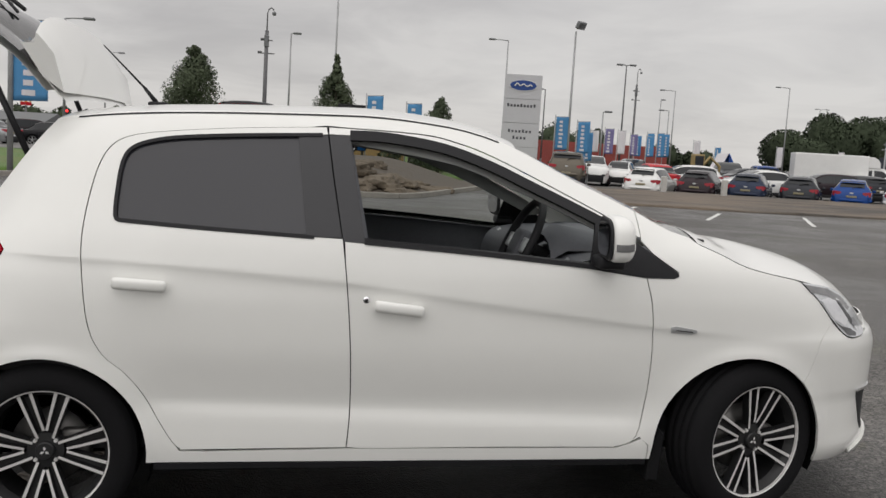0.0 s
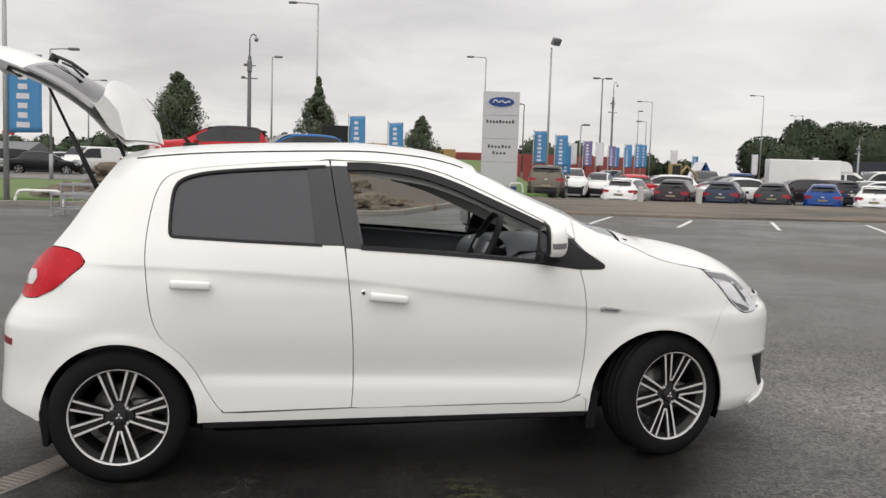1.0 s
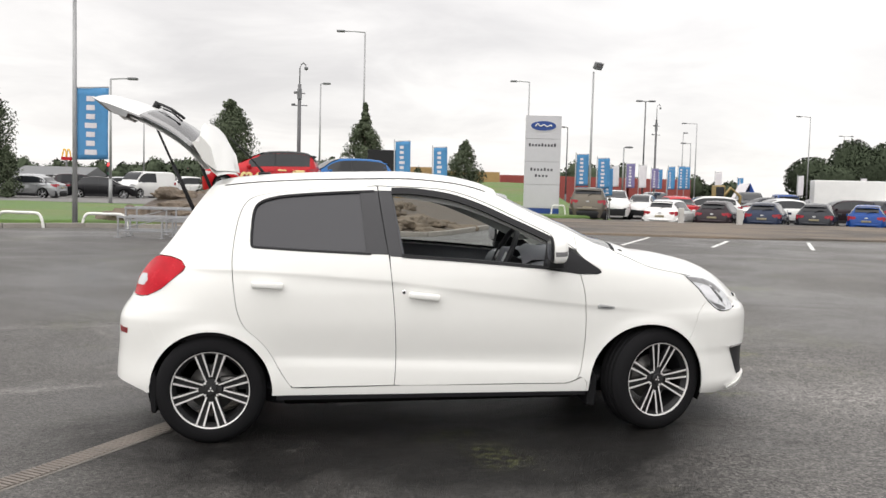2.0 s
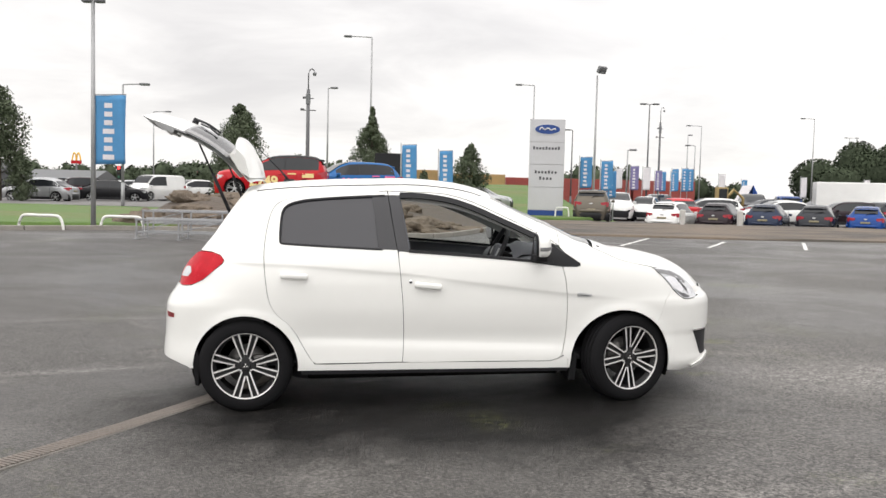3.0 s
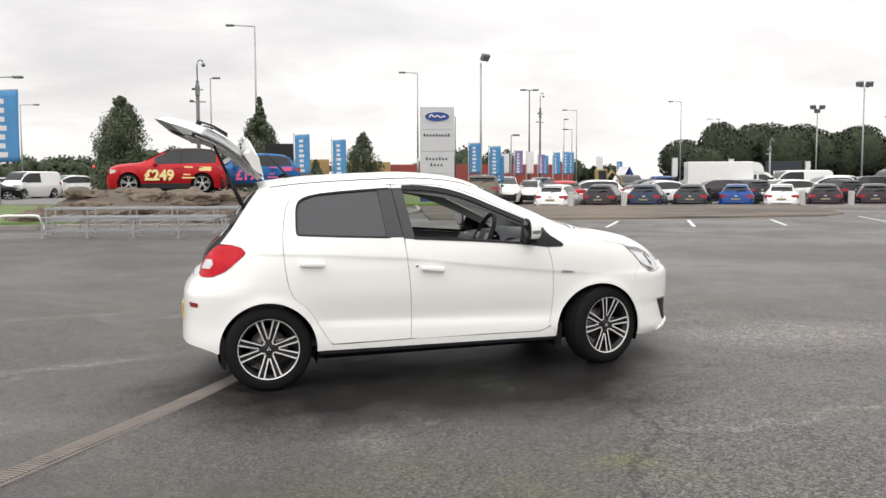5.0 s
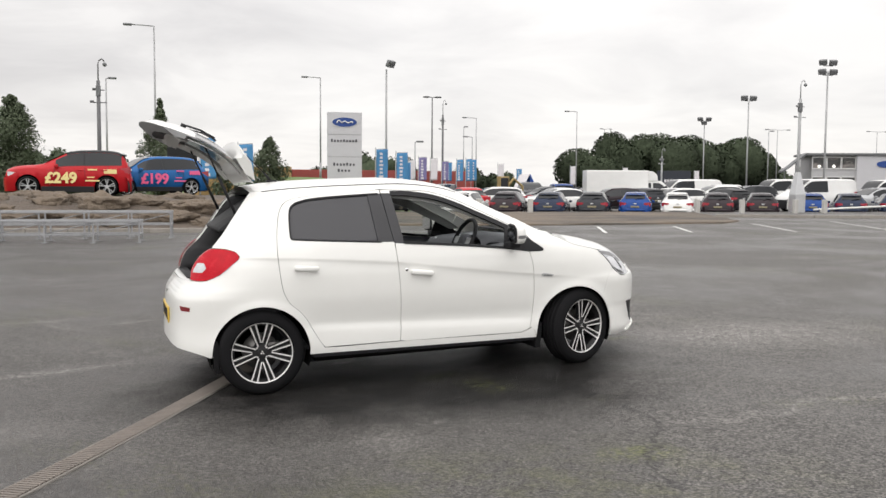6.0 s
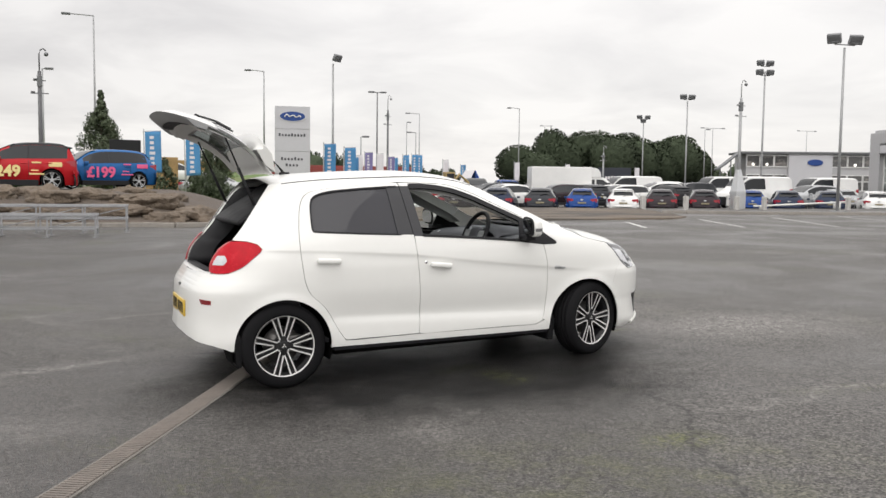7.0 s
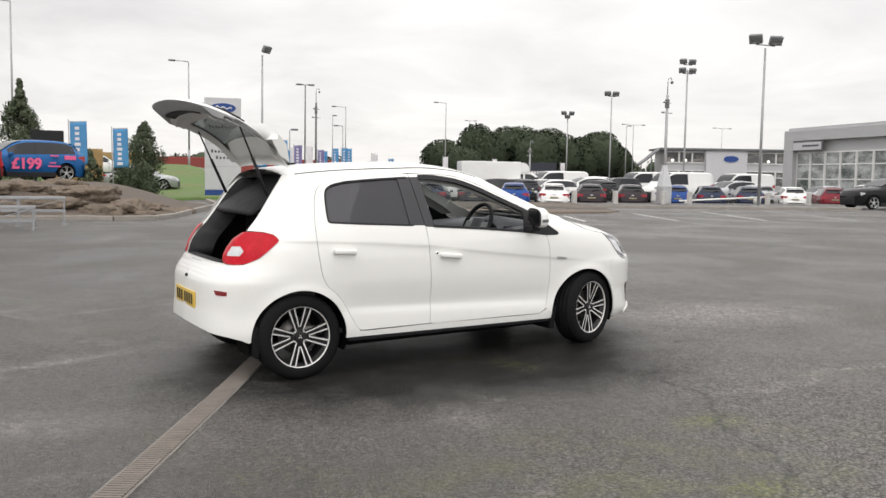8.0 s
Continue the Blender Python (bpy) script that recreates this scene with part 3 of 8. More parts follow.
def panel_mesh(poly, side=-1, out=0.0, flange=0.014, step=1):
    """A skin cut to an outline in the side view and laid on the body's surface, with its edge turned in."""
    bm = bmesh.new()
    vs = []
    for x, z in poly:
        if not vs or (vs[-1].co - Vector((x, 0, z))).length > 0.002:
            vs.append(bm.verts.new((x, 0, z)))
    bm.faces.new(vs)
    px, pz = [v.co.x for v in vs], [v.co.z for v in vs]
    for ax, lines, lo, hi in ((0, X_LINES[::step], min(px), max(px)), (2, Z_LINES[::step], min(pz), max(pz))):
        for c in lines:
            if lo + 0.001 < c < hi - 0.001:
                co, no = [0, 0, 0], [0, 0, 0]
                co[ax], no[ax] = c, 1
                bmesh.ops.bisect_plane(bm, geom=bm.verts[:] + bm.edges[:] + bm.faces[:], dist=1e-5, plane_co=co, plane_no=no)
    bmesh.ops.triangulate(bm, faces=[f for f in bm.faces if len(f.verts) > 4])
    for v in bm.verts:
        v.co.y = side * (half_width(v.co.x, v.co.z) + out)
    bmesh.ops.recalc_face_normals(bm, faces=bm.faces[:])
    bm.normal_update()
    if sum(f.normal.y * f.calc_area() for f in bm.faces) * side < 0:
        bmesh.ops.reverse_faces(bm, faces=bm.faces[:])
    if flange:
        edges = [e for e in bm.edges if e.is_boundary]
        r = bmesh.ops.extrude_edge_only(bm, edges=edges)
        for v in r["geom"]:
            if isinstance(v, bmesh.types.BMVert):
                v.co.y -= side * flange
        for e in edges:
            e.smooth = False
    return bm


def arc(i, a0, a1, n=24, grow=0.0):
    ax, az, ar = ARCHES[i]
    return [(ax + (ar + grow) * math.cos(radians(a0 + (a1 - a0) * k / n)), az + (ar + grow) * math.sin(radians(a0 + (a1 - a0) * k / n))) for k in range(n + 1)]


# outlines in the side view
DOOR_REAR_EDGE = smooth([(-0.335, 1.366), (-0.62, 1.353), (-0.878, 1.331), (-0.985, 1.310), (-1.036, 1.276), (-1.065, 1.22), (-1.082, 1.149), (-1.095, 1.06), (-1.100, 0.96), (-1.092, 0.83), (-1.073, 0.70), (-1.032, 0.617), (-0.966, 0.557), (-0.914, 0.490), (-0.863, 0.397), (-0.82, 0.325), (-0.795, 0.300)])
B_SHUT = smooth([(-0.332, 1.366), (-0.312, 1.21), (-0.278, 0.994), (-0.251, 0.694), (-0.244, 0.445), (-0.254, 0.298)])
A_SHUT = smooth([(-0.326, 1.366), (-0.012, 1.352), (0.12, 1.326), (0.243, 1.283), (0.445, 1.187), (0.679, 1.068), (0.748, 1.02)])
F_SHUT = smooth([(0.767, 0.887), (0.788, 0.80), (0.798, 0.70), (0.801, 0.603), (0.794, 0.462), (0.775, 0.347), (0.748, 0.303), (0.687, 0.284)])
REAR_GLASS = [(-0.371, 1.004), (-0.7, 1.024)] + smooth([(-0.985, 1.044), (-1.004, 1.06), (-1.003, 1.15), (-0.993, 1.235), (-0.965, 1.278), (-0.90, 1.303), (-0.80, 1.318), (-0.60, 1.331), (-0.348, 1.341)])
FRONT_GLASS_TOP = smooth([(-0.255, 1.342), (-0.125, 1.339), (0.07, 1.309), (0.233, 1.254), (0.375, 1.189), (0.52, 1.122), (0.66, 1.055)])
BELT = smooth([(-0.206, 0.986), (0.2, 0.954), (0.665, 0.908), (0.767, 0.894)])
SAIL = [(0.60, 1.083), (0.66, 1.056), (0.70, 1.034), (0.80, 0.965), (0.885, 0.906), (0.888, 0.893), (0.868, 0.886), (0.76, 0.888), (0.56, 0.917)]
TAIL_LAMP = smooth([(-1.352, 0.942), (-1.372, 0.970), (-1.43, 0.988), (-1.50, 0.992), (-1.535, 0.982), (-1.585, 0.94)]) + smooth([(-1.622, 0.89), (-1.645, 0.84), (-1.655, 0.787)]) + smooth([(-1.63, 0.782), (-1.56, 0.790), (-1.48, 0.828), (-1.40, 0.893), (-1.362, 0.925), (-1.352, 0.942)])
HEAD_LAMP = smooth([(1.390, 0.868), (1.512, 0.848), (1.59, 0.815), (1.655, 0.768), (1.705, 0.718), (1.732, 0.674)]) + smooth([(1.712, 0.660), (1.61, 0.664), (1.531, 0.727), (1.467, 0.80), (1.390, 0.868)])


def shift(poly, dx, dz=0.0):
    return [(x + dx, z + dz) for x, z in poly]


GAP = 0.0038
PANELS = {}
PANELS["rear_door"] = [(-0.795, 0.297), (-0.258, 0.297)] + [p for p in B_SHUT[::-1] if p[1] < 1.0] + [(-0.279, 1.0)] + REAR_GLASS + [(-0.3305, 1.342)] + [p for p in DOOR_REAR_EDGE]
PANELS["front_door"] = [p for p in shift(B_SHUT, GAP) if p[1] < 0.99] + [(-0.20, 0.292), (0.3, 0.290)] + F_SHUT[::-1] + BELT[::-1] + [(-0.270, 0.991)]
PANELS["front_door_frame"] = A_SHUT + FRONT_GLASS_TOP[::-1] + [(-0.3255, 1.343)]
rail = [(x, RAIL_Z(x)) for x in np.arange(0.76, -1.23, -0.04)]
body = [(0.76, 1.012 + 0.012)] + rail + smooth([(-1.235, RAIL_Z(-1.235)), (-1.29, 1.295), (-1.365, 1.19), (-1.435, 1.09), (-1.51, 0.999)])
body += [(-1.50, 0.998), (-1.43, 0.994), (-1.372, 0.976), (-1.346, 0.943), (-1.357, 0.922), (-1.40, 0.888), (-1.48, 0.822), (-1.56, 0.784), (-1.60, 0.778)]
body += [(-1.53, 0.60)] + [p for p in arc(0, 142, -4) if p[1] > 0.26] + [(-0.903, 0.254), (-0.72, 0.252), (-0.72, 0.288), (-0.80, 0.292)]
body += shift(DOOR_REAR_EDGE[::-1], -GAP, 0.001)[2:-1] + [(-0.34, 1.3715), (-0.322, 1.3715)] + shift(A_SHUT, 0.003, GAP)[1:]
PANELS["body_side"] = body
PANELS["sill"] = [(-0.72, 0.252), (0.810, 0.236), (0.810, 0.290), (0.788, 0.312), (0.756, 0.297), (0.70, 0.279), (0.3, 0.284), (-0.26, 0.291), (-0.72, 0.288)]
ARCH_JOINT = (1.165 + 0.338 * math.cos(radians(45)), 0.265 + 0.338 * math.sin(radians(45)))
f_arch = [p for p in arc(1, 178, 2) if p[1] > 0.22]
PANELS["fender"] = [(0.813, 0.236), (0.822, 0.236)] + [p for p in f_arch if p[0] < 1.39] + [ARCH_JOINT, (1.432, 0.545), (1.47, 0.66), (1.528, 0.722), (1.464, 0.797), (1.386, 0.867)] \
    + [(x, HOOD_Z(x) - 0.003) for x in (1.36, 1.28, 1.2, 1.16, 1.12, 1.08, 1.05, 1.02, 0.99)] + [(0.96, RAIL_Z(0.96)), (0.887, RAIL_Z(0.887)), (0.82, RAIL_Z(0.82)), (0.765, RAIL_Z(0.765)), (0.762, 1.010), (0.80, 0.968), (0.888, 0.908), (0.889, 0.892), (0.868, 0.884), (0.772, 0.886)] + shift(F_SHUT, GAP)[1:-3] + [(0.78, 0.318), (0.813, 0.29)]
PANELS["front_bumper"] = [(ARCH_JOINT[0] + 0.0012, ARCH_JOINT[1] - 0.0012)] + [p for p in f_arch if p[0] > 1.41] + [(1.505, 0.186), (1.60, 0.176), (1.80, 0.186), (1.90, 0.196)] + [(NOSE(z) - 0.00001, z) for z in np.arange(0.205, 0.735, 0.03)] + [(1.835, 0.716), (1.77, 0.690), (1.745, 0.664)] \
    + smooth([(1.708, 0.66), (1.69, 0.653), (1.608, 0.658), (1.528, 0.720)]) + [(1.4712, 0.659), (1.4332, 0.5445)]
PANELS["rear_bumper"] = [(-1.60, 0.778), (-1.66, 0.778), (-1.70, 0.776)] + [(TAIL(z) + 0.00001, z) for z in np.arange(0.77, 0.33, -0.03)] + [(-1.76, 0.325), (-1.68, 0.308), (-1.60, 0.284), (-1.565, 0.268)] + arc(0, 181, 142, 10) + [(-1.53, 0.60)]

car = thing("hatchback_car", "white five-door hatchback with raised tailgate on damp asphalt", "car", m=CAR_AT)
CAR_PARTS = {}
for name, poly in PANELS.items():
    for side in (-1, 1):
        label = ""
        parent = car
        if name == "front_door_frame":
            parent = CAR_PARTS[("front_door", side)]
        CAR_PARTS[(name, side)] = part(name, panel_mesh(poly, side), PAINT, parent, label)
for side in (-1, 1):
    fd, rd = CAR_PARTS[("front_door", side)], CAR_PARTS[("rear_door", side)]
    part("pillar_cover", panel_mesh([(-0.428, 1.336), (-0.3305, 1.341), (-0.314, 1.21), (-0.281, 1.004), (-0.395, 1.006)], side, -0.002, 0.01), PILLAR, rd, "satin black door pillar cover")
    part("pillar_cover", panel_mesh([(-0.3255, 1.341), (-0.255, 1.340), (-0.236, 1.20), (-0.204, 0.989), (-0.2755, 0.992), (-0.3085, 1.21)], side, -0.002, 0.01), PILLAR, fd, "satin black door pillar cover")
    part("door_shut_seal", panel_mesh(shift(B_SHUT, -0.02) + shift(B_SHUT, 0.022)[::-1], side, -0.018, 0), BLACK_TRIM, car)
    rg = [p for p in REAR_GLASS if p[0] < -0.42]
    part("rear_door_glass", panel_mesh([(-0.39, 1.010)] + [(x, z + 0.004) for x, z in rg if z < 1.03] + [(x + 0.004, z) for x, z in rg if z >= 1.03] + [(-0.425, 1.335)], side, -0.010, 0), GLASS_TINT, rd, "dark privacy glass")
    part("sail_panel", panel_mesh(SAIL, side, 0.003, 0.012), BLACK_TRIM, fd, "black plastic corner trim")

    def strip(name, path, width, out, depth, material, parent):
        """A flat moulding along a path in the side view."""
        fine = [path[0]]
        for a, b in zip(path, path[1:]):
            n = max(1, int(math.hypot(b[0] - a[0], b[1] - a[1]) / 0.03))
            fine += [(a[0] + (b[0] - a[0]) * k / n, a[1] + (b[1] - a[1]) * k / n) for k in range(1, n + 1)]
        path = fine
        bm = bmesh.new()
        rings = []
        for i, (x, z) in enumerate(path):
            a, b = path[max(0, i - 1)], path[min(len(path) - 1, i + 1)]
            L = math.hypot(b[0] - a[0], b[1] - a[1])
            nx, nz = -(b[1] - a[1]) / L * width / 2, (b[0] - a[0]) / L * width / 2
            ring = []
            for k, o in ((-1, -depth), (-0.8, out), (0.8, out), (1, -depth)):
                qx, qz = x + nx * k, z + nz * k
                ring.append(bm.verts.new((qx, side * (half_width(qx, qz) + o), qz)))
            rings.append(ring)
        for a, b in zip(rings, rings[1:]):
            for k in range(3):
                bm.faces.new((a[k], a[k + 1], b[k + 1], b[k]))
        bm.faces.new(rings[0]), bm.faces.new(rings[-1][::-1])
        bmesh.ops.recalc_face_normals(bm, faces=bm.faces[:])
        return part(name, bm, material, parent, smooth=False)

    strip("window_seal", [(-0.371, 1.004), (-0.7, 1.024)] + REAR_GLASS[2:], 0.014, 0.002, 0.02, BLACK_TRIM, rd)
    strip("window_seal", FRONT_GLASS_TOP, 0.042, 0.002, 0.03, BLACK_TRIM, fd)
    strip("belt_seal", [(x, z + 0.006) for x, z in BELT], 0.020, 0.004, 0.03, BLACK_TRIM, fd)
    strip("roof_ditch", [(x, RAIL_Z(x) - 0.007) for x in np.arange(-1.16, 0.34, 0.06)], 0.007, 0.0012, 0.004, BLACK_TRIM, car)
    strip("side_skirt", [(-0.88, 0.238), (0, 0.231), (0.81, 0.223)], 0.026, 0.0, 0.12, BLACK_TRIM, car)
    part("tail_lamp", panel_mesh(TAIL_LAMP, side, 0.006, 0.05), TAIL_RED, car, "red tail lamp with clear reversing lens")
    part("head_lamp", panel_mesh(HEAD_LAMP, side, 0.004, 0.03), LENS, car, "clear wraparound headlamp")

# roof, windscreen and bonnet, ruled between the two sides
def bow(x):
    return 0.05 * min(1, max(0, (x + 0.1) / 0.5)) + 0.05 * min(1, max(0, (x - 0.35) / 0.6))


def top_mesh(x0, x1, rail_z, crown, nx=24, ny=20, power=2.0, drop=0.0, bowing=bow, inset=0.0):
    bm = bmesh.new()
    rows = []
    for i in range(nx + 1):
        x = x0 + (x1 - x0) * i / nx
        z = rail_z(x)
        w = half_width(x, z) - inset
        row = []
        for j in range(ny + 1):
            v = math.sin(math.pi / 2 * (-1 + 2 * j / ny))
            row.append(bm.verts.new((x + bowing(x) * (1 - v * v), v * w, z - drop + crown(x) * (1 - abs(v) ** power))))
        rows.append(row)
    for a, b in zip(rows, rows[1:]):
        for j in range(ny):
            bm.faces.new((a[j], b[j], b[j + 1], a[j + 1]))
    bmesh.ops.recalc_face_normals(bm, faces=bm.faces[:])
    if sum(f.normal.z for f in bm.faces) < 0:
        bmesh.ops.reverse_faces(bm, faces=bm.faces[:])
    return bm


part("roof", top_mesh(-1.235, 0.34, RAIL_Z, lambda x: 0.042), PAINT, car)
part("windscreen", top_mesh(0.345, 0.965, RAIL_Z, lambda x: 0.022), GLASS_CLEAR, car, "clear windscreen")
part("bonnet", top_mesh(0.985, 1.742, HOOD_Z, lambda x: 0.028 + 0.030 * min(1, (x - 0.985) / 0.3) - 0.02 * max(0, x - 1.4), bowing=lambda x: 0.115 + 0.05 * max(0, x - 1)), PAINT, car)

# ---- wheels ----
def wheel_meshes():
    tyre = bmesh.new()
    tread = []
    for k in range(4):  # ribs with grooves between them
        a = 0.068 - 0.036 * k
        tread += [(0.2835, a), (0.2895, a - 0.003), (0.2895, a - 0.025), (0.2835, a - 0.028)]
    lathe(tyre, [(0.198, 0.075), (0.205, 0.092), (0.235, 0.097), (0.262, 0.092), (0.279, 0.080)] + tread + [(0.279, -0.080), (0.262, -0.092), (0.235, -0.097), (0.216, -0.095), (0.205, -0.089), (0.200, -0.075), (0.192, 0.0), (0.198, 0.075)], 48)
    rim = bmesh.new()
    lathe(rim, [(0.200, -0.080), (0.2015, -0.088), (0.2065, -0.090), (0.2065, -0.084)], 48, mi=0)
    lathe(rim, [(0.190, -0.064), (0.200, -0.080)], 48, mi=1)
    lathe(rim, [(0.190, -0.064), (0.182, -0.05), (0.178, 0.06)], 48, mi=1)
    lathe(rim, [(0.0005, -0.074), (0.026, -0.074), (0.030, -0.070), (0.032, -0.06), (0.058, -0.058), (0.062, -0.045), (0.062, -0.01)], 32, mi=1)
    for g in range(4):
        base = math.pi / 2 * g
        for s in (-1, 1):  # two double spokes a group
            ang = base + s * radians(17)
            for q in (-1, 1):
                outer = q * s > 0
                a1 = ang + s * (0.098 if outer else -0.098)
                a0 = base + s * (radians(31) if outer else radians(4))
                r0 = 0.046 if outer else 0.066
                p0 = Vector((r0 * math.cos(a0), 0, r0 * math.sin(a0)))
                p1 = Vector((0.198 * math.cos(a1), 0, 0.198 * math.sin(a1)))
                d = (p1 - p0).normalized()
                n = Vector((-d.z, 0, d.x))
                ring = []
                for p, w, y in ((p0, 0.0046, -0.064), (p0.lerp(p1, 0.35), 0.0044, -0.071), (p1, 0.0056, -0.079)):
                    ring.append([rim.verts.new(p + n * w * k + Vector((0, y + dy, 0))) for k, dy in ((-1.0, 0), (1.0, 0), (1.5, 0.03), (-1.5, 0.03))])
                for a, b in zip(ring, ring[1:]):
                    for k in range(4):
                        f = rim.faces.new((a[k], a[(k + 1) % 4], b[(k + 1) % 4], b[k]))
                        f.material_index = 0 if k == 0 else 1
            # dark web behind each double spoke
            a0, a1 = ang - 0.13, ang + 0.13
            vs = [rim.verts.new((r * math.cos(a), y, r * math.sin(a))) for r, a, y in ((0.05, a0 - 0.12 * 0, -0.046), (0.195, a0, -0.056), (0.195, a1, -0.056), (0.05, a1, -0.046))]
            f = rim.faces.new(vs)
            f.material_index = 1
    for k in range(4):
        a = math.pi / 2 * k + math.pi / 4
        m = Matrix.Translation((0.045 * math.cos(a), -0.06, 0.045 * math.sin(a)))
        r = bmesh.ops.create_cone(rim, segments=8, radius1=0.008, radius2=0.006, depth=0.012, cap_ends=True, matrix=m @ Matrix.Rotation(math.pi / 2, 4, "X"))
        for f in {f for v in r["verts"] for f in v.link_faces}:
            f.material_index = 0
    for k in range(3):  # plain three-lozenge cap mark
        a = math.pi / 2 + 2 * math.pi / 3 * k
        c, s = math.cos(a), math.sin(a)
        vs = [rim.verts.new((x * c - z * s, -0.0755, x * s + z * c)) for x, z in ((0.001, 0), (0.009, 0.005), (0.017, 0), (0.009, -0.005))]
        rim.faces.new(vs)
    bmesh.ops.recalc_face_normals(rim, faces=rim.faces[:])
    hub = bmesh.new()
    lathe(hub, [(0.0, 0.0), (0.125, 0.0), (0.125, 0.02), (0.0, 0.02)], 32)
    box(hub, 0.04, 0.13, 0.03 - 0.06, 0.03, -0.06, 0.06, 0.01)
    return hub, tyre, rim


BRAKE = mat("worn_brake_disc", (0.16, 0.155, 0.15), 0.45, 0.8, 0.2, 30)
hub_bm, tyre_bm, rim_bm = wheel_meshes()
first = part("wheel", hub_bm, BRAKE, car, at=pose(-1.225, -0.702, 0.287))
part("tyre", tyre_bm, RUBBER, first)
part("rim", rim_bm, [ALLOY, ALLOY_DARK], first, "black alloy rim with machined double spokes", smooth=False)


def add_wheel(parent, m, base):
    w = new("wheel", base.data)
    w.parent, w.matrix_basis = parent, m
    for c in base.children:
        o = new(c.name.split(".")[0], c.data)
        o.parent = w
        if "label" in c:
            o["label"] = c["label"]
    return w


add_wheel(car, pose(-1.225, 0.702, 0.287, 0, 0, 180), first)
add_wheel(car, pose(1.208, -0.702, 0.287, 0, 0, 17) @ pose(0, 0, 0, 0, 12, 0), first)
add_wheel(car, pose(1.225, 0.702, 0.287, 0, 0, 197), first)

# ---- wheel wells, flaps, underside ----
for i, (ax, az, ar) in enumerate(ARCHES):
    for side in (-1, 1):
        bm = bmesh.new()
        rings = []
        for y in (0.795, 0.70, 0.42):
            rings.append([bm.verts.new((ax + (ar + 0.012) * math.cos(radians(a)), side * (y if y < 0.6 else min(y, half_width(ax + (ar + 0.012) * math.cos(radians(a)), max(0.18, az + (ar + 0.012) * math.sin(radians(a)))) - 0.008)), az + (ar + 0.012) * math.sin(radians(a)))) for a in range(-20, 201, 10)])
        for a, b in zip(rings, rings[1:]):
            for k in range(len(a) - 1):
                bm.faces.new((a[k], a[k + 1], b[k + 1], b[k]))
        bm.faces.new(rings[-1])
        part("wheel_well", bm, ARCH, car)
for x0, z0, lean in ((-1.535, 0.17, 0.10), (0.815, 0.155, 0.05)):
    for side in (-1, 1):
        bm = bmesh.new()
        prof = [(x0, z0), (x0 + 0.026, z0 - 0.005), (x0 + 0.034, z0 + 0.17), (x0 + 0.015, z0 + 0.22), (x0 - 0.012, z0 + 0.14)] if x0 < 0 else [(x0, z0), (x0 + 0.045, z0 - 0.005), (x0 + 0.062, z0 + 0.16), (x0 + 0.04, z0 + 0.19), (x0 + 0.012, z0 + 0.12)]
        a = [bm.verts.new((x, side * (0.77 if x0 < 0 else 0.80), z)) for x, z in prof]
        b = [bm.verts.new((x, side * 0.60, z)) for x, z in prof]
        bm.faces.new(a), bm.faces.new(b[::-1])
        for k in range(len(a)):
            bm.faces.new((a[k], a[(k + 1) % len(a)], b[(k + 1) % len(a)], b[k]))
        bmesh.ops.recalc_face_normals(bm, faces=bm.faces[:])
        bmesh.ops.bevel(bm, geom=bm.edges[:], offset=0.006, segments=1, affect="EDGES")
        part("mud_flap", bm, RUBBER, car, "black rubber mud flap", smooth=False)
bm = bmesh.new()
box(bm, -0.85, 0.78, -0.68, 0.68, 0.172, 0.27, 0.02)
box(bm, -1.60, -0.85, -0.42, 0.42, 0.28, 0.36, 0.02)
box(bm, 0.78, 1.78, -0.42, 0.42, 0.19, 0.30, 0.02)
tube(bm, [(-0.8, 0.3, 0.22), (-1.4, 0.3, 0.24), (-1.55, 0.33, 0.27)], 0.03)
part("underside", bm, ARCH, car)

# ---- cabin ----
for side in (-1, 1):
    trim = [(-0.80, 0.27), (0.79, 0.25), (0.795, 0.60), (0.79, 0.86), (0.775, 0.872)] + [(x, z - 0.010) for x, z in BELT[::-1]] + [(-0.37, 0.994), (-0.7, 1.012), (-1.0, 1.035), (-1.10, 1.03), (-1.10, 0.66), (-0.98, 0.56), (-0.86, 0.38)]
    part("door_trim", panel_mesh(trim, side, -0.045, 0.03, 2), INTERIOR, car, "charcoal plastic door lining")
    part("boot_trim", panel_mesh([(-1.62, 0.55), (-1.11, 0.55), (-1.11, 1.03), (-1.02, 1.05), (-1.02, 1.25), (-0.96, 1.295), (-0.4, 1.345), (-0.4, 1.365), (-1.18, 1.335), (-1.25, 1.28), (-1.33, 1.18), (-1.41, 1.08), (-1.48, 0.98), (-1.58, 0.80)], side, -0.055, 0.0, 2), BLACK_TRIM, car, "black boot side lining")
    part("pillar_trim", panel_mesh([(-0.42, 1.335), (-0.25, 1.338), (-0.19, 0.99), (-0.40, 0.99)], side, -0.05, 0.03, 2), INTERIOR, car)
    part("windscreen_pillar_trim", panel_mesh(smooth([(-0.25, 1.352), (0.07, 1.330), (0.245, 1.277), (0.445, 1.180), (0.679, 1.066), (0.80, 0.99)]) + smooth([(0.72, 0.985), (0.62, 1.035), (0.42, 1.13), (0.2, 1.222), (0.05, 1.265), (-0.25, 1.312)]), side, -0.045, 0.03, 2), PILLAR_LINING, car, "grey pillar lining")
part("headliner", top_mesh(-1.20, 0.31, lambda x: RAIL_Z(x) - 0.012, lambda x: 0.028, 12, 12, inset=0.03), HEADLINER, car, "light grey cloth headliner")
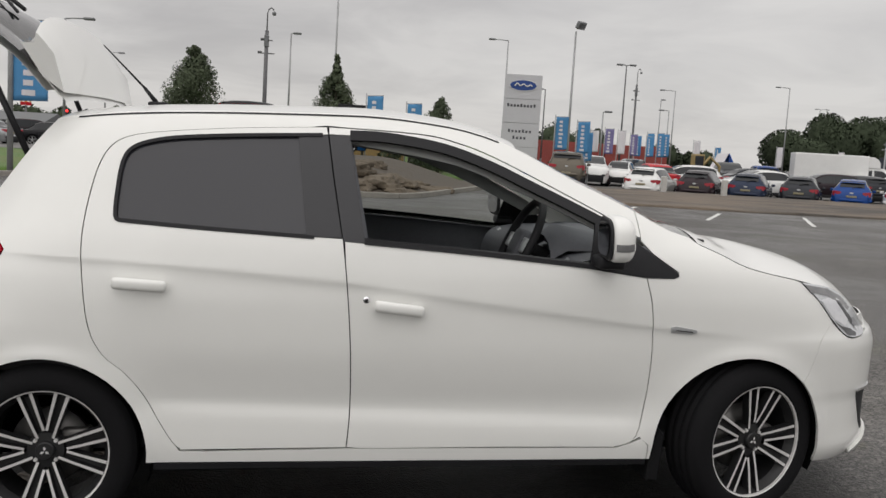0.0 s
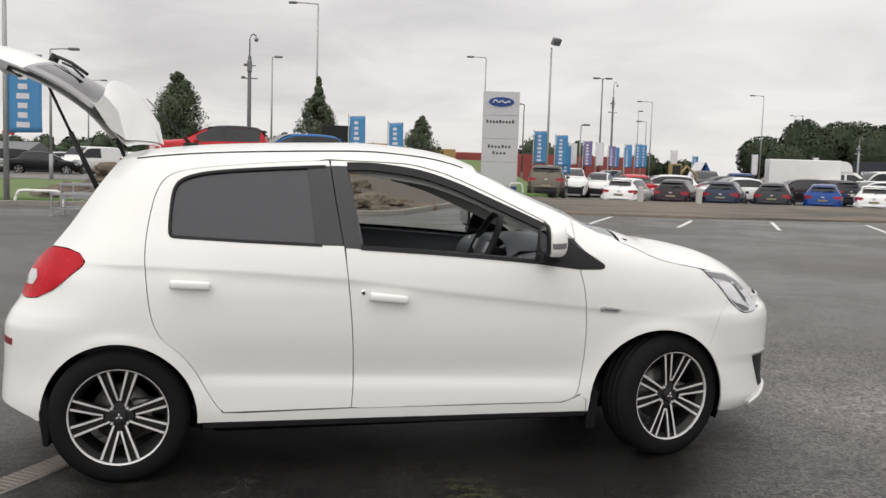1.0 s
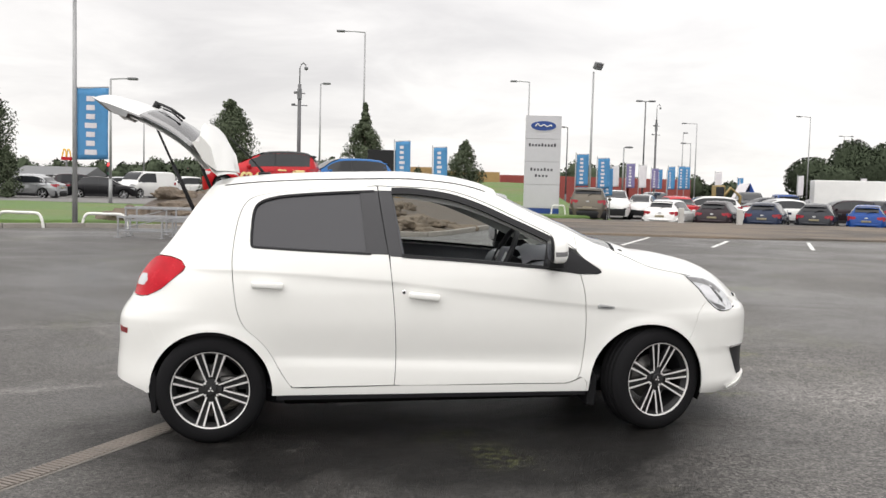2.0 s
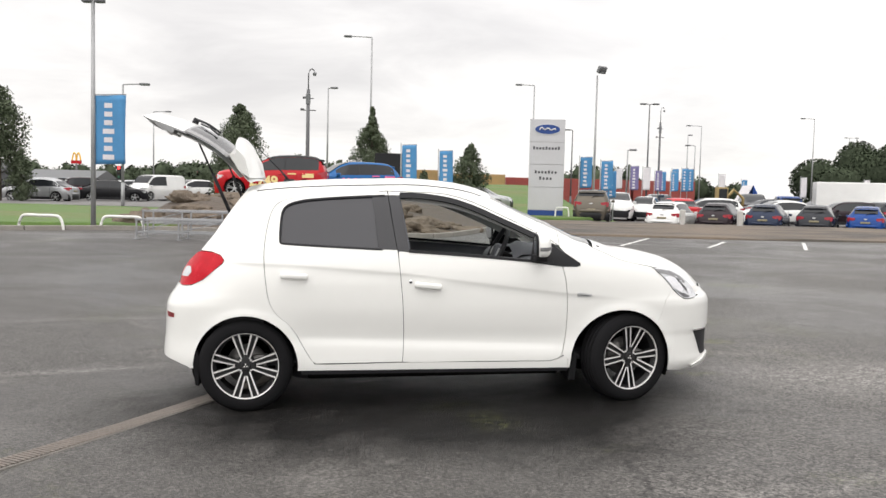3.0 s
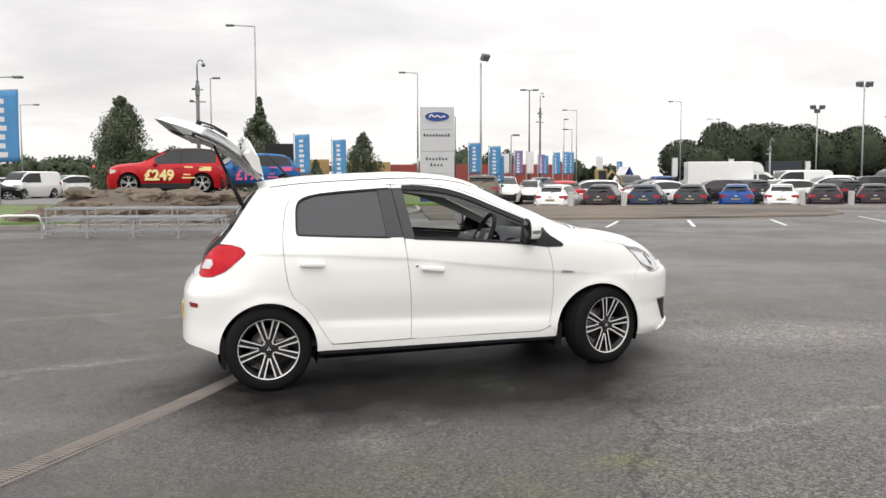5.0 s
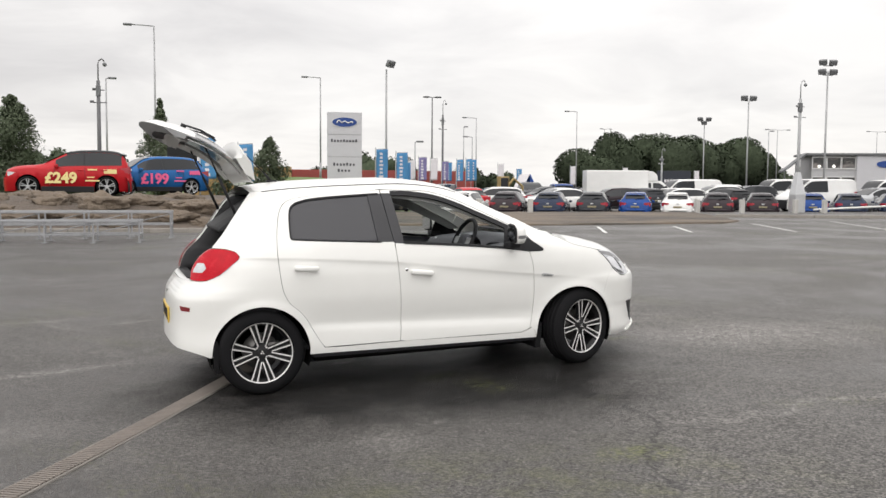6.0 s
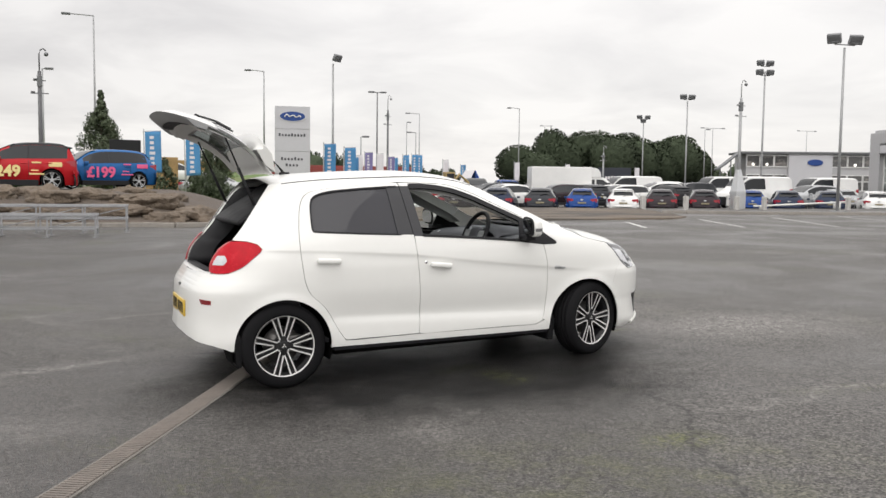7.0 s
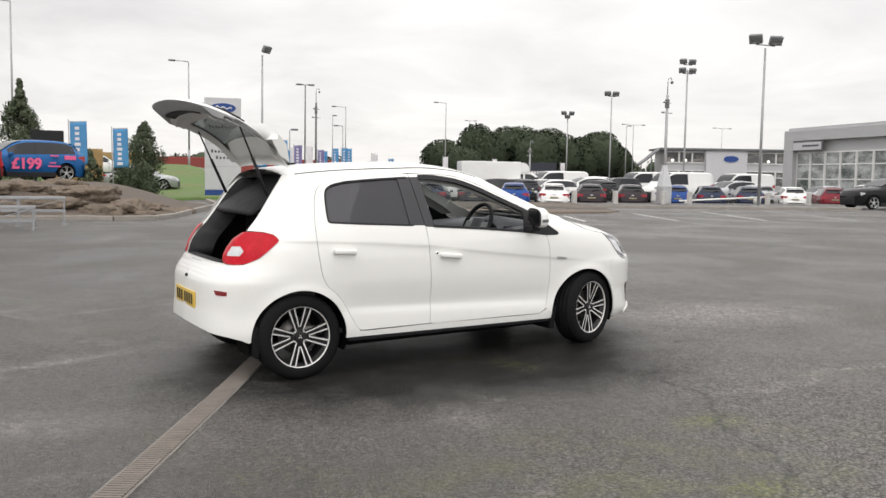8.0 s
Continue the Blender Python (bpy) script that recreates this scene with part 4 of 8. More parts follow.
part("front_side_glass", panel_mesh([(-0.21, 0.985)] + BELT[1:] + FRONT_GLASS_TOP[::-1], 1, -0.012, 0, 2), GLASS_CLEAR, CAR_PARTS[("front_door", 1)], "clear door glass, wound up")
bm = bmesh.new()  # dashboard: swept section across the cabin
sec = smooth([(0.52, 0.60), (0.50, 0.80), (0.54, 0.91), (0.64, 0.945), (0.80, 0.955), (0.98, 0.965), (1.12, 0.955)])
rows = []
for k in range(13):
    y = -0.70 + 1.4 * k / 12
    rows.append([bm.verts.new((x - 0.03 * (y / 0.7) ** 2 * (1 if x < 0.9 else 3), y, z + 0.012 * math.cos(y * 4))) for x, z in sec])
for a, b in zip(rows, rows[1:]):
    for k in range(len(sec) - 1):
        bm.faces.new((a[k], a[k + 1], b[k + 1], b[k]))
bmesh.ops.recalc_face_normals(bm, faces=bm.faces[:])
dash = part("dashboard", bm, INTERIOR, car, "charcoal plastic dashboard")
bm = bmesh.new()
rows = []
for k in range(9):
    a = math.pi * k / 8
    rows.append([bm.verts.new((x, -0.37 + 0.17 * math.cos(a), z + 0.085 * math.sin(a) * s)) for x, z, s in ((0.50, 0.91, 1), (0.56, 0.945, 1), (0.78, 0.945, 0.55))])
for a, b in zip(rows, rows[1:]):
    for k in range(2):
        bm.faces.new((a[k], a[k + 1], b[k + 1], b[k]))
bm.faces.new([r[1] for r in rows])
part("instrument_hood", bm, INTERIOR, dash)
bm = bmesh.new()
lathe(bm, [(0.012, 0), (0.045, 0.0), (0.05, -0.012), (0.055, -0.012)], 20, "y")
for y in (0.60, -0.60, -0.02):
    q = bm.copy()
    bmesh.ops.transform(q, matrix=pose(0.535, y, 0.875, 0, 0, 90), verts=q.verts[:])
    part("air_vent", q, SILVER_PLATE, dash, "silver ringed air vent")
bm.free()
bm = bmesh.new()
box(bm, 0.49, 0.53, -0.13, 0.13, 0.70, 0.86, 0.02)
part("centre_console", bm, BLACK_TRIM, dash)
wheel_at = Matrix.Translation((0.415, -0.37, 0.955)) @ pose(0, 0, 0, 0, -64, 0)
bm = bmesh.new()
ring = [(0.178 * math.cos(2 * math.pi * k / 40), 0.178 * math.sin(2 * math.pi * k / 40), 0) for k in range(41)]
tube(bm, ring, 0.0165, 8, caps=False)
bmesh.ops.remove_doubles(bm, verts=bm.verts[:], dist=0.0005)
sw = part("steering_wheel", bm, BLACK_TRIM, car, "black leather steering wheel with silver spokes", at=wheel_at)
bm = bmesh.new()
box(bm, -0.06, 0.06, -0.07, 0.07, -0.03, 0.02, 0.02)
part("airbag_cover", bm, INTERIOR, sw)
for s in (-1, 1):
    bm = bmesh.new()
    box(bm, -0.03, 0.03, min(s * 0.06, s * 0.17), max(s * 0.06, s * 0.17), -0.015, 0.008, 0.006)
    part("spoke", bm, SILVER_PLATE, sw, "silver steering wheel spoke")
bm = bmesh.new()
box(bm, -0.02, 0.03, -0.02, 0.02, -0.22, -0.02, 0.01)
part("column", bm, BLACK_TRIM, sw)


def seat_meshes(width):
    def cushion(prof, w, r):
        bm = bmesh.new()
        rows = []
        for k in range(9):
            v = -1 + k / 4
            sh = 1 - 0.16 * abs(v) ** 3
            cx, cz = sum(p[0] for p in prof) / len(prof), sum(p[1] for p in prof) / len(prof)
            rows.append([bm.verts.new((cx + (x - cx) * sh, v * w, cz + (z - cz) * sh)) for x, z in prof])
        n = len(prof)
        for a, b in zip(rows, rows[1:]):
            for k in range(n):
                bm.faces.new((a[k], a[(k + 1) % n], b[(k + 1) % n], b[k]))
        bm.faces.new(rows[0][::-1]), bm.faces.new(rows[-1])
        bmesh.ops.recalc_face_normals(bm, faces=bm.faces[:])
        return bm
    base = cushion(smooth([(0.30, 0.34), (0.28, 0.49), (0.0, 0.47), (-0.22, 0.44), (-0.24, 0.33), (0.0, 0.28), (0.30, 0.34)])[:-1], width, 0.05)
    back = cushion(smooth([(-0.14, 0.40), (-0.26, 0.72), (-0.36, 1.01), (-0.42, 1.02), (-0.44, 0.98), (-0.36, 0.68), (-0.26, 0.38), (-0.14, 0.40)])[:-1], width * 0.95, 0.05)
    head = cushion(smooth([(-0.355, 1.06), (-0.375, 1.20), (-0.42, 1.22), (-0.46, 1.19), (-0.45, 1.06), (-0.40, 1.04), (-0.355, 1.06)])[:-1], width * 0.5, 0.03)
    return base, back, head


for name, x, y, w, lab in (("driver_seat", -0.10, -0.36, 0.25, "dark grey cloth front seat"), ("passenger_seat", -0.10, 0.36, 0.25, "dark grey cloth front seat"), ("rear_seat", -0.80, 0.0, 0.60, "dark grey cloth rear bench")):
    a, b, c = seat_meshes(w)
    dz = -0.14 if x < -0.5 else -0.03
    seat = part(name, a, FABRIC, car, lab, at=pose(x, y, dz))
    part("backrest", b, FABRIC, seat)
    if x > -0.5:
        part("headrest", c, FABRIC, seat)
    else:
        c.free()
bm = bmesh.new()
box(bm, -1.66, -1.05, -0.52, 0.52, 0.50, 0.53, 0.01)
part("boot_floor", bm, FABRIC, car, "black carpet boot floor")
bm = bmesh.new()
box(bm, -1.10, 1.0, -0.70, 0.70, 0.27, 0.30)
part("cabin_floor", bm, FABRIC, car)

for side in (-1, 1):  # painted jamb, black seal and pillar lining round the boot opening
    bm, edge = bmesh.new(), bmesh.new()
    rows, jamb = [], []
    for x, z in smooth([(-1.20, 1.352), (-1.235, 1.345), (-1.29, 1.295), (-1.365, 1.19), (-1.435, 1.09), (-1.51, 0.999), (-1.58, 0.945), (-1.622, 0.89), (-1.645, 0.84), (-1.655, 0.787)], 3):
        w = half_width(x, z)
        rows.append([bm.verts.new((x + dx, side * (w - dy), z + dz)) for dx, dy, dz in ((0.005, 0.055, -0.014), (0.02, 0.085, -0.02), (0.05, 0.14, -0.03), (0.16, 0.16, -0.03))])
        jamb.append([edge.verts.new((x + dx, side * (w - dy), z + dz)) for dx, dy, dz in ((0.006, 0.004, 0), (0.003, 0.03, -0.010), (0.005, 0.056, -0.014))])
    for a, b in zip(rows, rows[1:]):
        for k in range(3):
            bm.faces.new((a[k], a[k + 1], b[k + 1], b[k]))
    bmesh.ops.recalc_face_normals(bm, faces=bm.faces[:])
    for a, b in zip(jamb, jamb[1:]):
        for k in range(2):
            edge.faces.new((a[k], a[k + 1], b[k + 1], b[k]))
    bmesh.ops.recalc_face_normals(edge, faces=edge.faces[:])
    part("boot_jamb", edge, PAINT, car, "white painted boot jamb")
    part("boot_opening_lining", bm, BLACK_TRIM, car, "black lining round the boot opening")

bm = bmesh.new()
box(bm, -0.24, 0.24, -0.44, 0.44, -0.022, 0.022, 0.020)
part("parcel_shelf", bm, BLACK_TRIM, car, "black parcel shelf in the boot opening", at=pose(-1.235, 0.0, 1.225, 0, -33, 0))

# ---- tailgate: drawn shut, then swung up on its hinge ----
HINGE = Vector((-1.215, 0, 1.425))
GATE = Matrix.Translation(HINGE) @ Matrix.Rotation(radians(73.8), 4, "Y") @ Matrix.Translation(-HINGE)
gx = pchip((0, 0.2, 0.36, 0.55, 0.75, 0.9, 1.0), (-1.235, -1.40, -1.525, -1.66, -1.775, -1.79, -1.765))
gz = pchip((0, 0.2, 0.36, 0.55, 0.75, 0.9, 1.0), (1.42, 1.348, 1.255, 1.105, 0.92, 0.80, 0.735))
gw = pchip((0, 0.2, 0.36, 0.55, 0.75, 0.9, 1.0), (0.55, 0.575, 0.60, 0.625, 0.60, 0.545, 0.50))


def gate_point(s, v, off=0.0):
    """A place on the shut tailgate: s runs from hinge to lower edge, v across; off stands proud of the outer face."""
    e = 0.004
    tx, tz = gx(min(1, s + e)) - gx(max(0, s - e)), gz(min(1, s + e)) - gz(max(0, s - e))
    L = math.hypot(tx, tz)
    q = s if s < 0.5 else 0.5 + (s - 0.5) * (0.55 - 0.17 * v ** 4)
    b = (0.028 + 0.045 * min(1, s / 0.35)) * (1 - abs(v) ** 2.6) + off
    return Vector((gx(q) + tz / L * b, v * gw(q), gz(q) - tx / L * b))


def gate_skin(s0, s1, v0, v1, depth, ns=14, nv=14, thick=0.0, swell=0.0):
    """A piece of the tailgate between two heights and two fractions of its width, depth inside its outer face; swell thickens it towards the lower edge."""
    bm = bmesh.new()
    outer, inner = [], []
    for i in range(ns + 1):
        s = s0 + (s1 - s0) * i / ns
        th = thick + swell * min(1, max(0, (s - 0.70) / 0.15))
        vs = [v0 + (v1 - v0) * j / nv for j in range(nv + 1)]
        outer.append([bm.verts.new(gate_point(s, v, -depth)) for v in vs])
        if thick:
            inner.append([bm.verts.new(gate_point(s, v, -depth) + Vector((th * 0.8, 0, th * 0.5))) for v in vs])
    for k, rows in enumerate((outer, inner)):
        for a, b in zip(rows, rows[1:]):
            for j in range(nv):
                bm.faces.new((a[j], a[j + 1], b[j + 1], b[j])).material_index = k
    if thick:
        for a, b in ((outer[0], inner[0]), (outer[-1], inner[-1]), ([r[0] for r in outer], [r[0] for r in inner]), ([r[-1] for r in outer], [r[-1] for r in inner])):
            for j in range(len(a) - 1):
                bm.faces.new((a[j], a[j + 1], b[j + 1], b[j])).material_index = 1
    bmesh.ops.recalc_face_normals(bm, faces=bm.faces[:])
    for e in bm.edges:
        if e.calc_face_angle(0) > 0.8:
            e.smooth = False
    return bm


GLASS_EDGE = mat("glossy_black_glass_edge", (0.03, 0.03, 0.033), 0.05, 0, 0.1, 3, coat=1.0)
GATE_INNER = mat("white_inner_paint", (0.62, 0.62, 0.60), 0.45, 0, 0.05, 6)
# inner and edge faces are painted grey, as the white gate looks in shade
gate = part("tailgate", gate_skin(0.50, 1.0, -1, 1, 0.0, 18, thick=0.030, swell=0.075), [PAINT, GATE_SHADE_GREY], car, "raised white tailgate", at=GATE)
part("spoiler_panel", gate_skin(0.0, 0.12, -1, 1, 0.0, 5, thick=0.035), PAINT, gate)
for s in (-1, 1):
    part("glass_surround", gate_skin(0.12, 0.50, min(s, s * 0.86), max(s, s * 0.86), 0.0, 10, 3, thick=0.012), GLASS_EDGE, gate, "black wraparound glass edge")
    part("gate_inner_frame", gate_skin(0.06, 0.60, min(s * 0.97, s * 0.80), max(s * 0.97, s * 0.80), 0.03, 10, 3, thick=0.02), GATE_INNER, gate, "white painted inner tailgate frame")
part("rear_glass", gate_skin(0.10, 0.515, -0.9, 0.9, 0.004), GLASS_REAR, gate, "dark rear window glass")
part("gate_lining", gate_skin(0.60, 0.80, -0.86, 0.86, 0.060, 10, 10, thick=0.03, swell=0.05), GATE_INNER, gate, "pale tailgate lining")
# black strip that stands in for the shade of the lining's recess
bm = gate_skin(0.80, 0.94, -0.60, 0.60, 0.055, 6, 10, thick=0.03, swell=0.03)
part("lining_shadow_strip", bm, BLACK_TRIM, gate, "black strip for the shaded recess in the lining")
bm = bmesh.new()  # spoiler: a full-width wedge over the glass
rows = []
for k in range(17):
    v = -1 + k / 8
    w = 0.575 * v
    cut = 0.09 * abs(v) ** 4
    rows.append([bm.verts.new((x, w * (1.0 if x > -1.35 else 1.03), z)) for x, z in ((-1.235, 1.445 + 0.02 * (1 - v * v)), (-1.36, 1.455 + 0.02 * (1 - v * v)), (-1.50 + cut, 1.435 + 0.018 * (1 - v * v)), (-1.53 + cut, 1.420 + 0.018 * (1 - v * v)), (-1.50 + cut, 1.405), (-1.42, 1.365), (-1.30, 1.395))])
for a, b in zip(rows, rows[1:]):
    for k in range(6):
        bm.faces.new((a[k], a[k + 1], b[k + 1], b[k]))
bm.faces.new(rows[0]), bm.faces.new(rows[-1][::-1])
bmesh.ops.recalc_face_normals(bm, faces=bm.faces[:])
for e in bm.edges:
    if e.calc_face_angle(0) > 0.9:
        e.smooth = False
part("spoiler", bm, PAINT, gate, "white roof spoiler")
bm = bmesh.new()
tube(bm, [gate_point(0.60, 0.0, 0.02), gate_point(0.57, -0.05, 0.030), gate_point(0.46, -0.22, 0.030), gate_point(0.37, -0.36, 0.022)], 0.008, 6)
tube(bm, [gate_point(0.54, 0.02, 0.012), gate_point(0.44, -0.28, 0.016), gate_point(0.36, -0.50, 0.012)], 0.006, 6)
tube(bm, [gate_point(0.61, 0.0, -0.01), gate_point(0.60, 0.0, 0.036)], 0.022, 10)
part("rear_wiper", bm, BLACK_TRIM, gate, "black rear wiper arm")
for s in (-1, 1):
    bm = bmesh.new()
    a, b = Vector((-1.335, s * 0.495, 1.225)), GATE @ Vector((-1.56, s * 0.53, 1.20))
    tube(bm, [a, a.lerp(b, 0.55)], 0.011, 8)
    tube(bm, [a.lerp(b, 0.55), b], 0.006, 8)
    part("gas_strut", bm, BLACK_TRIM, car, "black tailgate gas strut")

# ---- outside fittings ----
for side in (-1, 1):
    for door, xc, zc, tilt in (("rear_door", -0.917, 0.848, 4.0), ("front_door", -0.090, 0.778, 7.0)):
        bm = bmesh.new()
        box(bm, -0.083, 0.083, -0.012, 0.012, -0.019, 0.019, 0.011)
        box(bm, 0.060, 0.078, -0.03, 0.0, -0.010, 0.010, 0.004)
        box(bm, -0.078, -0.060, -0.03, 0.0, -0.010, 0.010, 0.004)
        for v in bm.verts:
            v.co.y -= 0.05 * v.co.x ** 2
        y = half_width(xc, zc) + 0.028
        part("door_handle", bm, PAINT, CAR_PARTS[(door, side)], "white bar door handle", at=Matrix.Translation((xc, side * y, zc)) @ Matrix.Rotation(math.pi if side < 0 else 0, 4, "Z") @ Matrix.Rotation(radians(tilt) * (-1 if side < 0 else 1), 4, "Y"))
    cap = bmesh.new()  # mirror housing
    bmesh.ops.create_uvsphere(cap, u_segments=20, v_segments=12, radius=1)
    for v in cap.verts:
        x, y, z = v.co
        sq = lambda t: math.copysign(abs(t) ** 0.62, t)
        v.co = (0.060 * sq(x) if x > 0 else 0.030 * sq(x), 0.102 * sq(y), 0.074 * sq(z) + 0.012 * y)
    house = part("door_mirror", cap, PAINT, car, "white door mirror with indicator strip", at=pose(0.605, side * 0.925, 1.035, 0, 0, side * 6))
    bm = bmesh.new()
    r = bmesh.ops.create_uvsphere(bm, u_segments=20, v_segments=10, radius=1)
    for v in bm.verts:
        x, y, z = v.co
        sq = lambda t: math.copysign(abs(t) ** 0.6, t)
        v.co = (-0.026 + 0.009 * sq(x), 0.096 * sq(y), 0.068 * sq(z) + 0.012 * y)
    part("mirror_shell", bm, BLACK_TRIM, house, "black mirror back shell")
    bm = bmesh.new()
    for k in range(1):
        bmesh.ops.create_circle(bm, cap_ends=True, segments=24, radius=1)
    for v in bm.verts:
        x, y, z = v.co
        sq = lambda t: math.copysign(abs(t) ** 0.6, t)
        v.co = (-0.0362, 0.082 * sq(x), 0.056 * sq(y))
    part("mirror_glass", bm, CHROME, house)
    for nm, grow, lo_z, hi_z, mt, lab in (("indicator", 1.016, -0.20, 0.0, LENS_SMOKE, "smoked mirror indicator strip"), ("mirror_base_cover", 1.008, -1.1, -0.80, BLACK_TRIM, "black lower mirror cover")):
        bm = bmesh.new()
        bmesh.ops.create_uvsphere(bm, u_segments=20, v_segments=60, radius=1)
        bmesh.ops.delete(bm, geom=[v for v in bm.verts if not lo_z <= v.co.z <= hi_z or v.co.x < -0.35], context="VERTS")
        for v in bm.verts:
            x, y, z = v.co
            sq = lambda t: math.copysign(abs(t) ** 0.62, t)
            v.co = (grow * (0.060 * sq(x) if x > 0 else 0.030 * sq(x)), grow * 0.102 * sq(y), grow * 0.074 * sq(z) + 0.012 * y)
        part(nm, bm, mt, house, lab)
    bm = bmesh.new()
    box(bm, 0.57, 0.66, min(side * 0.79, side * 0.90), max(side * 0.79, side * 0.90), 0.925, 0.968, 0.012)
    part("mirror_foot", bm, BLACK_TRIM, house, at=house.matrix_basis.inverted())
    part("fender_badge", panel_mesh([(0.864, 0.716), (0.884, 0.721), (0.960, 0.707), (0.963, 0.697), (0.944, 0.691), (0.868, 0.697)], side, 0.004, 0.006), SILVER_PLATE, car, "small chrome wing badge")
    part("badge_inlay", panel_mesh([(0.884, 0.7075), (0.946, 0.7005), (0.944, 0.6985), (0.884, 0.7045)], side, 0.006, 0.004), BLACK_TRIM, car)
    part("reversing_lens", panel_mesh([(-1.570, 0.900), (-1.608, 0.897), (-1.632, 0.858), (-1.640, 0.835), (-1.585, 0.838), (-1.562, 0.868)], side, 0.009, 0.006), LENS, CAR_PARTS[("rear_bumper", side)], "clear reversing lens")
    part("bumper_reflector", panel_mesh([(-1.735, 0.612), (-1.675, 0.606), (-1.678, 0.578), (-1.728, 0.580)], side, 0.004, 0.006), REFLECTOR, CAR_PARTS[("rear_bumper", side)], "red bumper reflector")
    part("lower_intake", panel_mesh([(1.706, 0.434), (1.78, 0.432), (1.86, 0.425), (1.915, 0.420), (1.915, 0.285), (1.86, 0.262), (1.787, 0.262)], side, 0.003, 0.02), BLACK_TRIM, CAR_PARTS[("front_bumper", side)], "black lower air intake")
    part("intake_trim", panel_mesh([(1.698, 0.446), (1.78, 0.442), (1.86, 0.435), (1.86, 0.424), (1.78, 0.431), (1.705, 0.434)], side, 0.009, 0.01), CHROME, CAR_PARTS[("front_bumper", side)])
    part("bumper_lip", panel_mesh([(1.70, 0.200), (1.78, 0.222), (1.84, 0.250), (1.90, 0.255), (1.915, 0.235), (1.88, 0.205), (1.80, 0.190), (1.70, 0.182)], side, 0.020, 0.03), PAINT, CAR_PARTS[("front_bumper", side)])
    part("lamp_bowl", panel_mesh([(1.47, 0.805), (1.53, 0.735), (1.60, 0.70), (1.63, 0.74), (1.60, 0.785), (1.54, 0.815)], side, 0.0055, 0.002), CHROME, CAR_PARTS[("front_bumper", side)], "bright headlamp reflector")
    part("nose_panel", panel_mesh([(1.700, 0.726), (1.716, 0.706), (1.734, 0.674), (1.76, 0.672), (1.825, 0.708), (1.76, 0.722)], side, -0.002, 0.01), PAINT, CAR_PARTS[("front_bumper", side)])
    part("lamp_brow", panel_mesh([(1.398, 0.862), (1.512, 0.842), (1.588, 0.809), (1.642, 0.764), (1.622, 0.757), (1.575, 0.788), (1.50, 0.818), (1.425, 0.833)], side, 0.0058, 0.002), LENS_SMOKE, CAR_PARTS[("front_bumper", side)])
    part("lamp_divider", panel_mesh([(1.553, 0.800), (1.578, 0.788), (1.652, 0.716), (1.640, 0.702)], side, 0.0066, 0.002), LENS_DARK, CAR_PARTS[("front_bumper", side)])
    part("lamp_base", panel_mesh([(1.538, 0.726), (1.575, 0.704), (1.628, 0.690), (1.662, 0.672), (1.655, 0.663), (1.612, 0.667)], side, 0.0062, 0.002), LENS_DARK, CAR_PARTS[("front_bumper", side)])
    part("lamp_projector", panel_mesh(smooth([(1.646, 0.730), (1.668, 0.722), (1.682, 0.698), (1.676, 0.680), (1.660, 0.688), (1.648, 0.708), (1.646, 0.730)])[:-1], side, 0.0068, 0.002), CHROME, CAR_PARTS[("front_bumper", side)], "bright projector lens")
bm = bmesh.new()
lathe(bm, [(0.0005, -0.004), (0.010, -0.004), (0.012, 0.0)], 16)
part("key_lock", bm, CHROME, CAR_PARTS[("front_door", -1)], at=pose(-0.197, -half_width(-0.197, 0.803) - 0.001, 0.803))
bm = bmesh.new()
lathe(bm, [(0.0005, -0.0055), (0.006, -0.0055)], 12)
part("key_slot", bm, BLACK_TRIM, CAR_PARTS[("front_door", -1)], at=pose(-0.197, -half_width(-0.197, 0.803) - 0.001, 0.803))
PLATE_YELLOW = mat("yellow_number_plate", (0.62, 0.42, 0.06), 0.35, 0, 0.06, 6)
bm = bmesh.new()
box(bm, -0.006, 0.006, -0.26, 0.26, -0.056, 0.056, 0.003)
plate = part("number_plate", bm, PLATE_YELLOW, car, "yellow rear number plate with dark bars", at=pose(-1.7905, 0, 0.515, 0, 1, 0))
for k in range(7):
    bm = bmesh.new()
    y = -0.20 + k * 0.062 + (0.03 if k > 3 else 0)
    box(bm, -0.0085, -0.0055, y - 0.018, y + 0.018, -0.036, 0.036)
    part("plate_bar", bm, BLACK_TRIM, plate, smooth=False)
bm = bmesh.new()  # bumper top ledge under the boot opening, following its curve
rows = []
for k in range(25):
    v = -1 + k / 12
    y = 0.66 * v
    d = 0.0
    while REAR_PLAN(d) * HALF(0.77) < abs(y) and d < 0.3:
        d += 0.004
    xo = TAIL(0.77) + d + 0.004
    rows.append([bm.verts.new(p) for p in ((xo, y, 0.772), (xo + 0.02, y, 0.781), (max(xo + 0.03, -1.64), y, 0.778), (max(xo + 0.04, -1.62), y, 0.74))])
for a, b in zip(rows, rows[1:]):
    for k in range(3):
        bm.faces.new((a[k], b[k], b[k + 1], a[k + 1]))
bmesh.ops.recalc_face_normals(bm, faces=bm.faces[:])
part("bumper_ledge", bm, PAINT, car)
bm = bmesh.new()
box(bm, -1.665, -1.60, -0.40, 0.40, 0.775, 0.787, 0.005)
part("boot_sill", bm, BLACK_TRIM, car, "black boot sill strip")
bm = bmesh.new()
box(bm, -1.665, -1.60, -0.46, 0.46, 0.50, 0.74, 0.012)
part("boot_back_panel", bm, BLACK_TRIM, car)
bm = bmesh.new()
tube(bm, [(-1.00, 0, 1.448), (-1.045, 0, 1.505)], 0.010, 8, 0.006)
tube(bm, [(-1.045, 0, 1.505), (-1.20, 0, 1.665)], 0.005, 6, 0.0025)
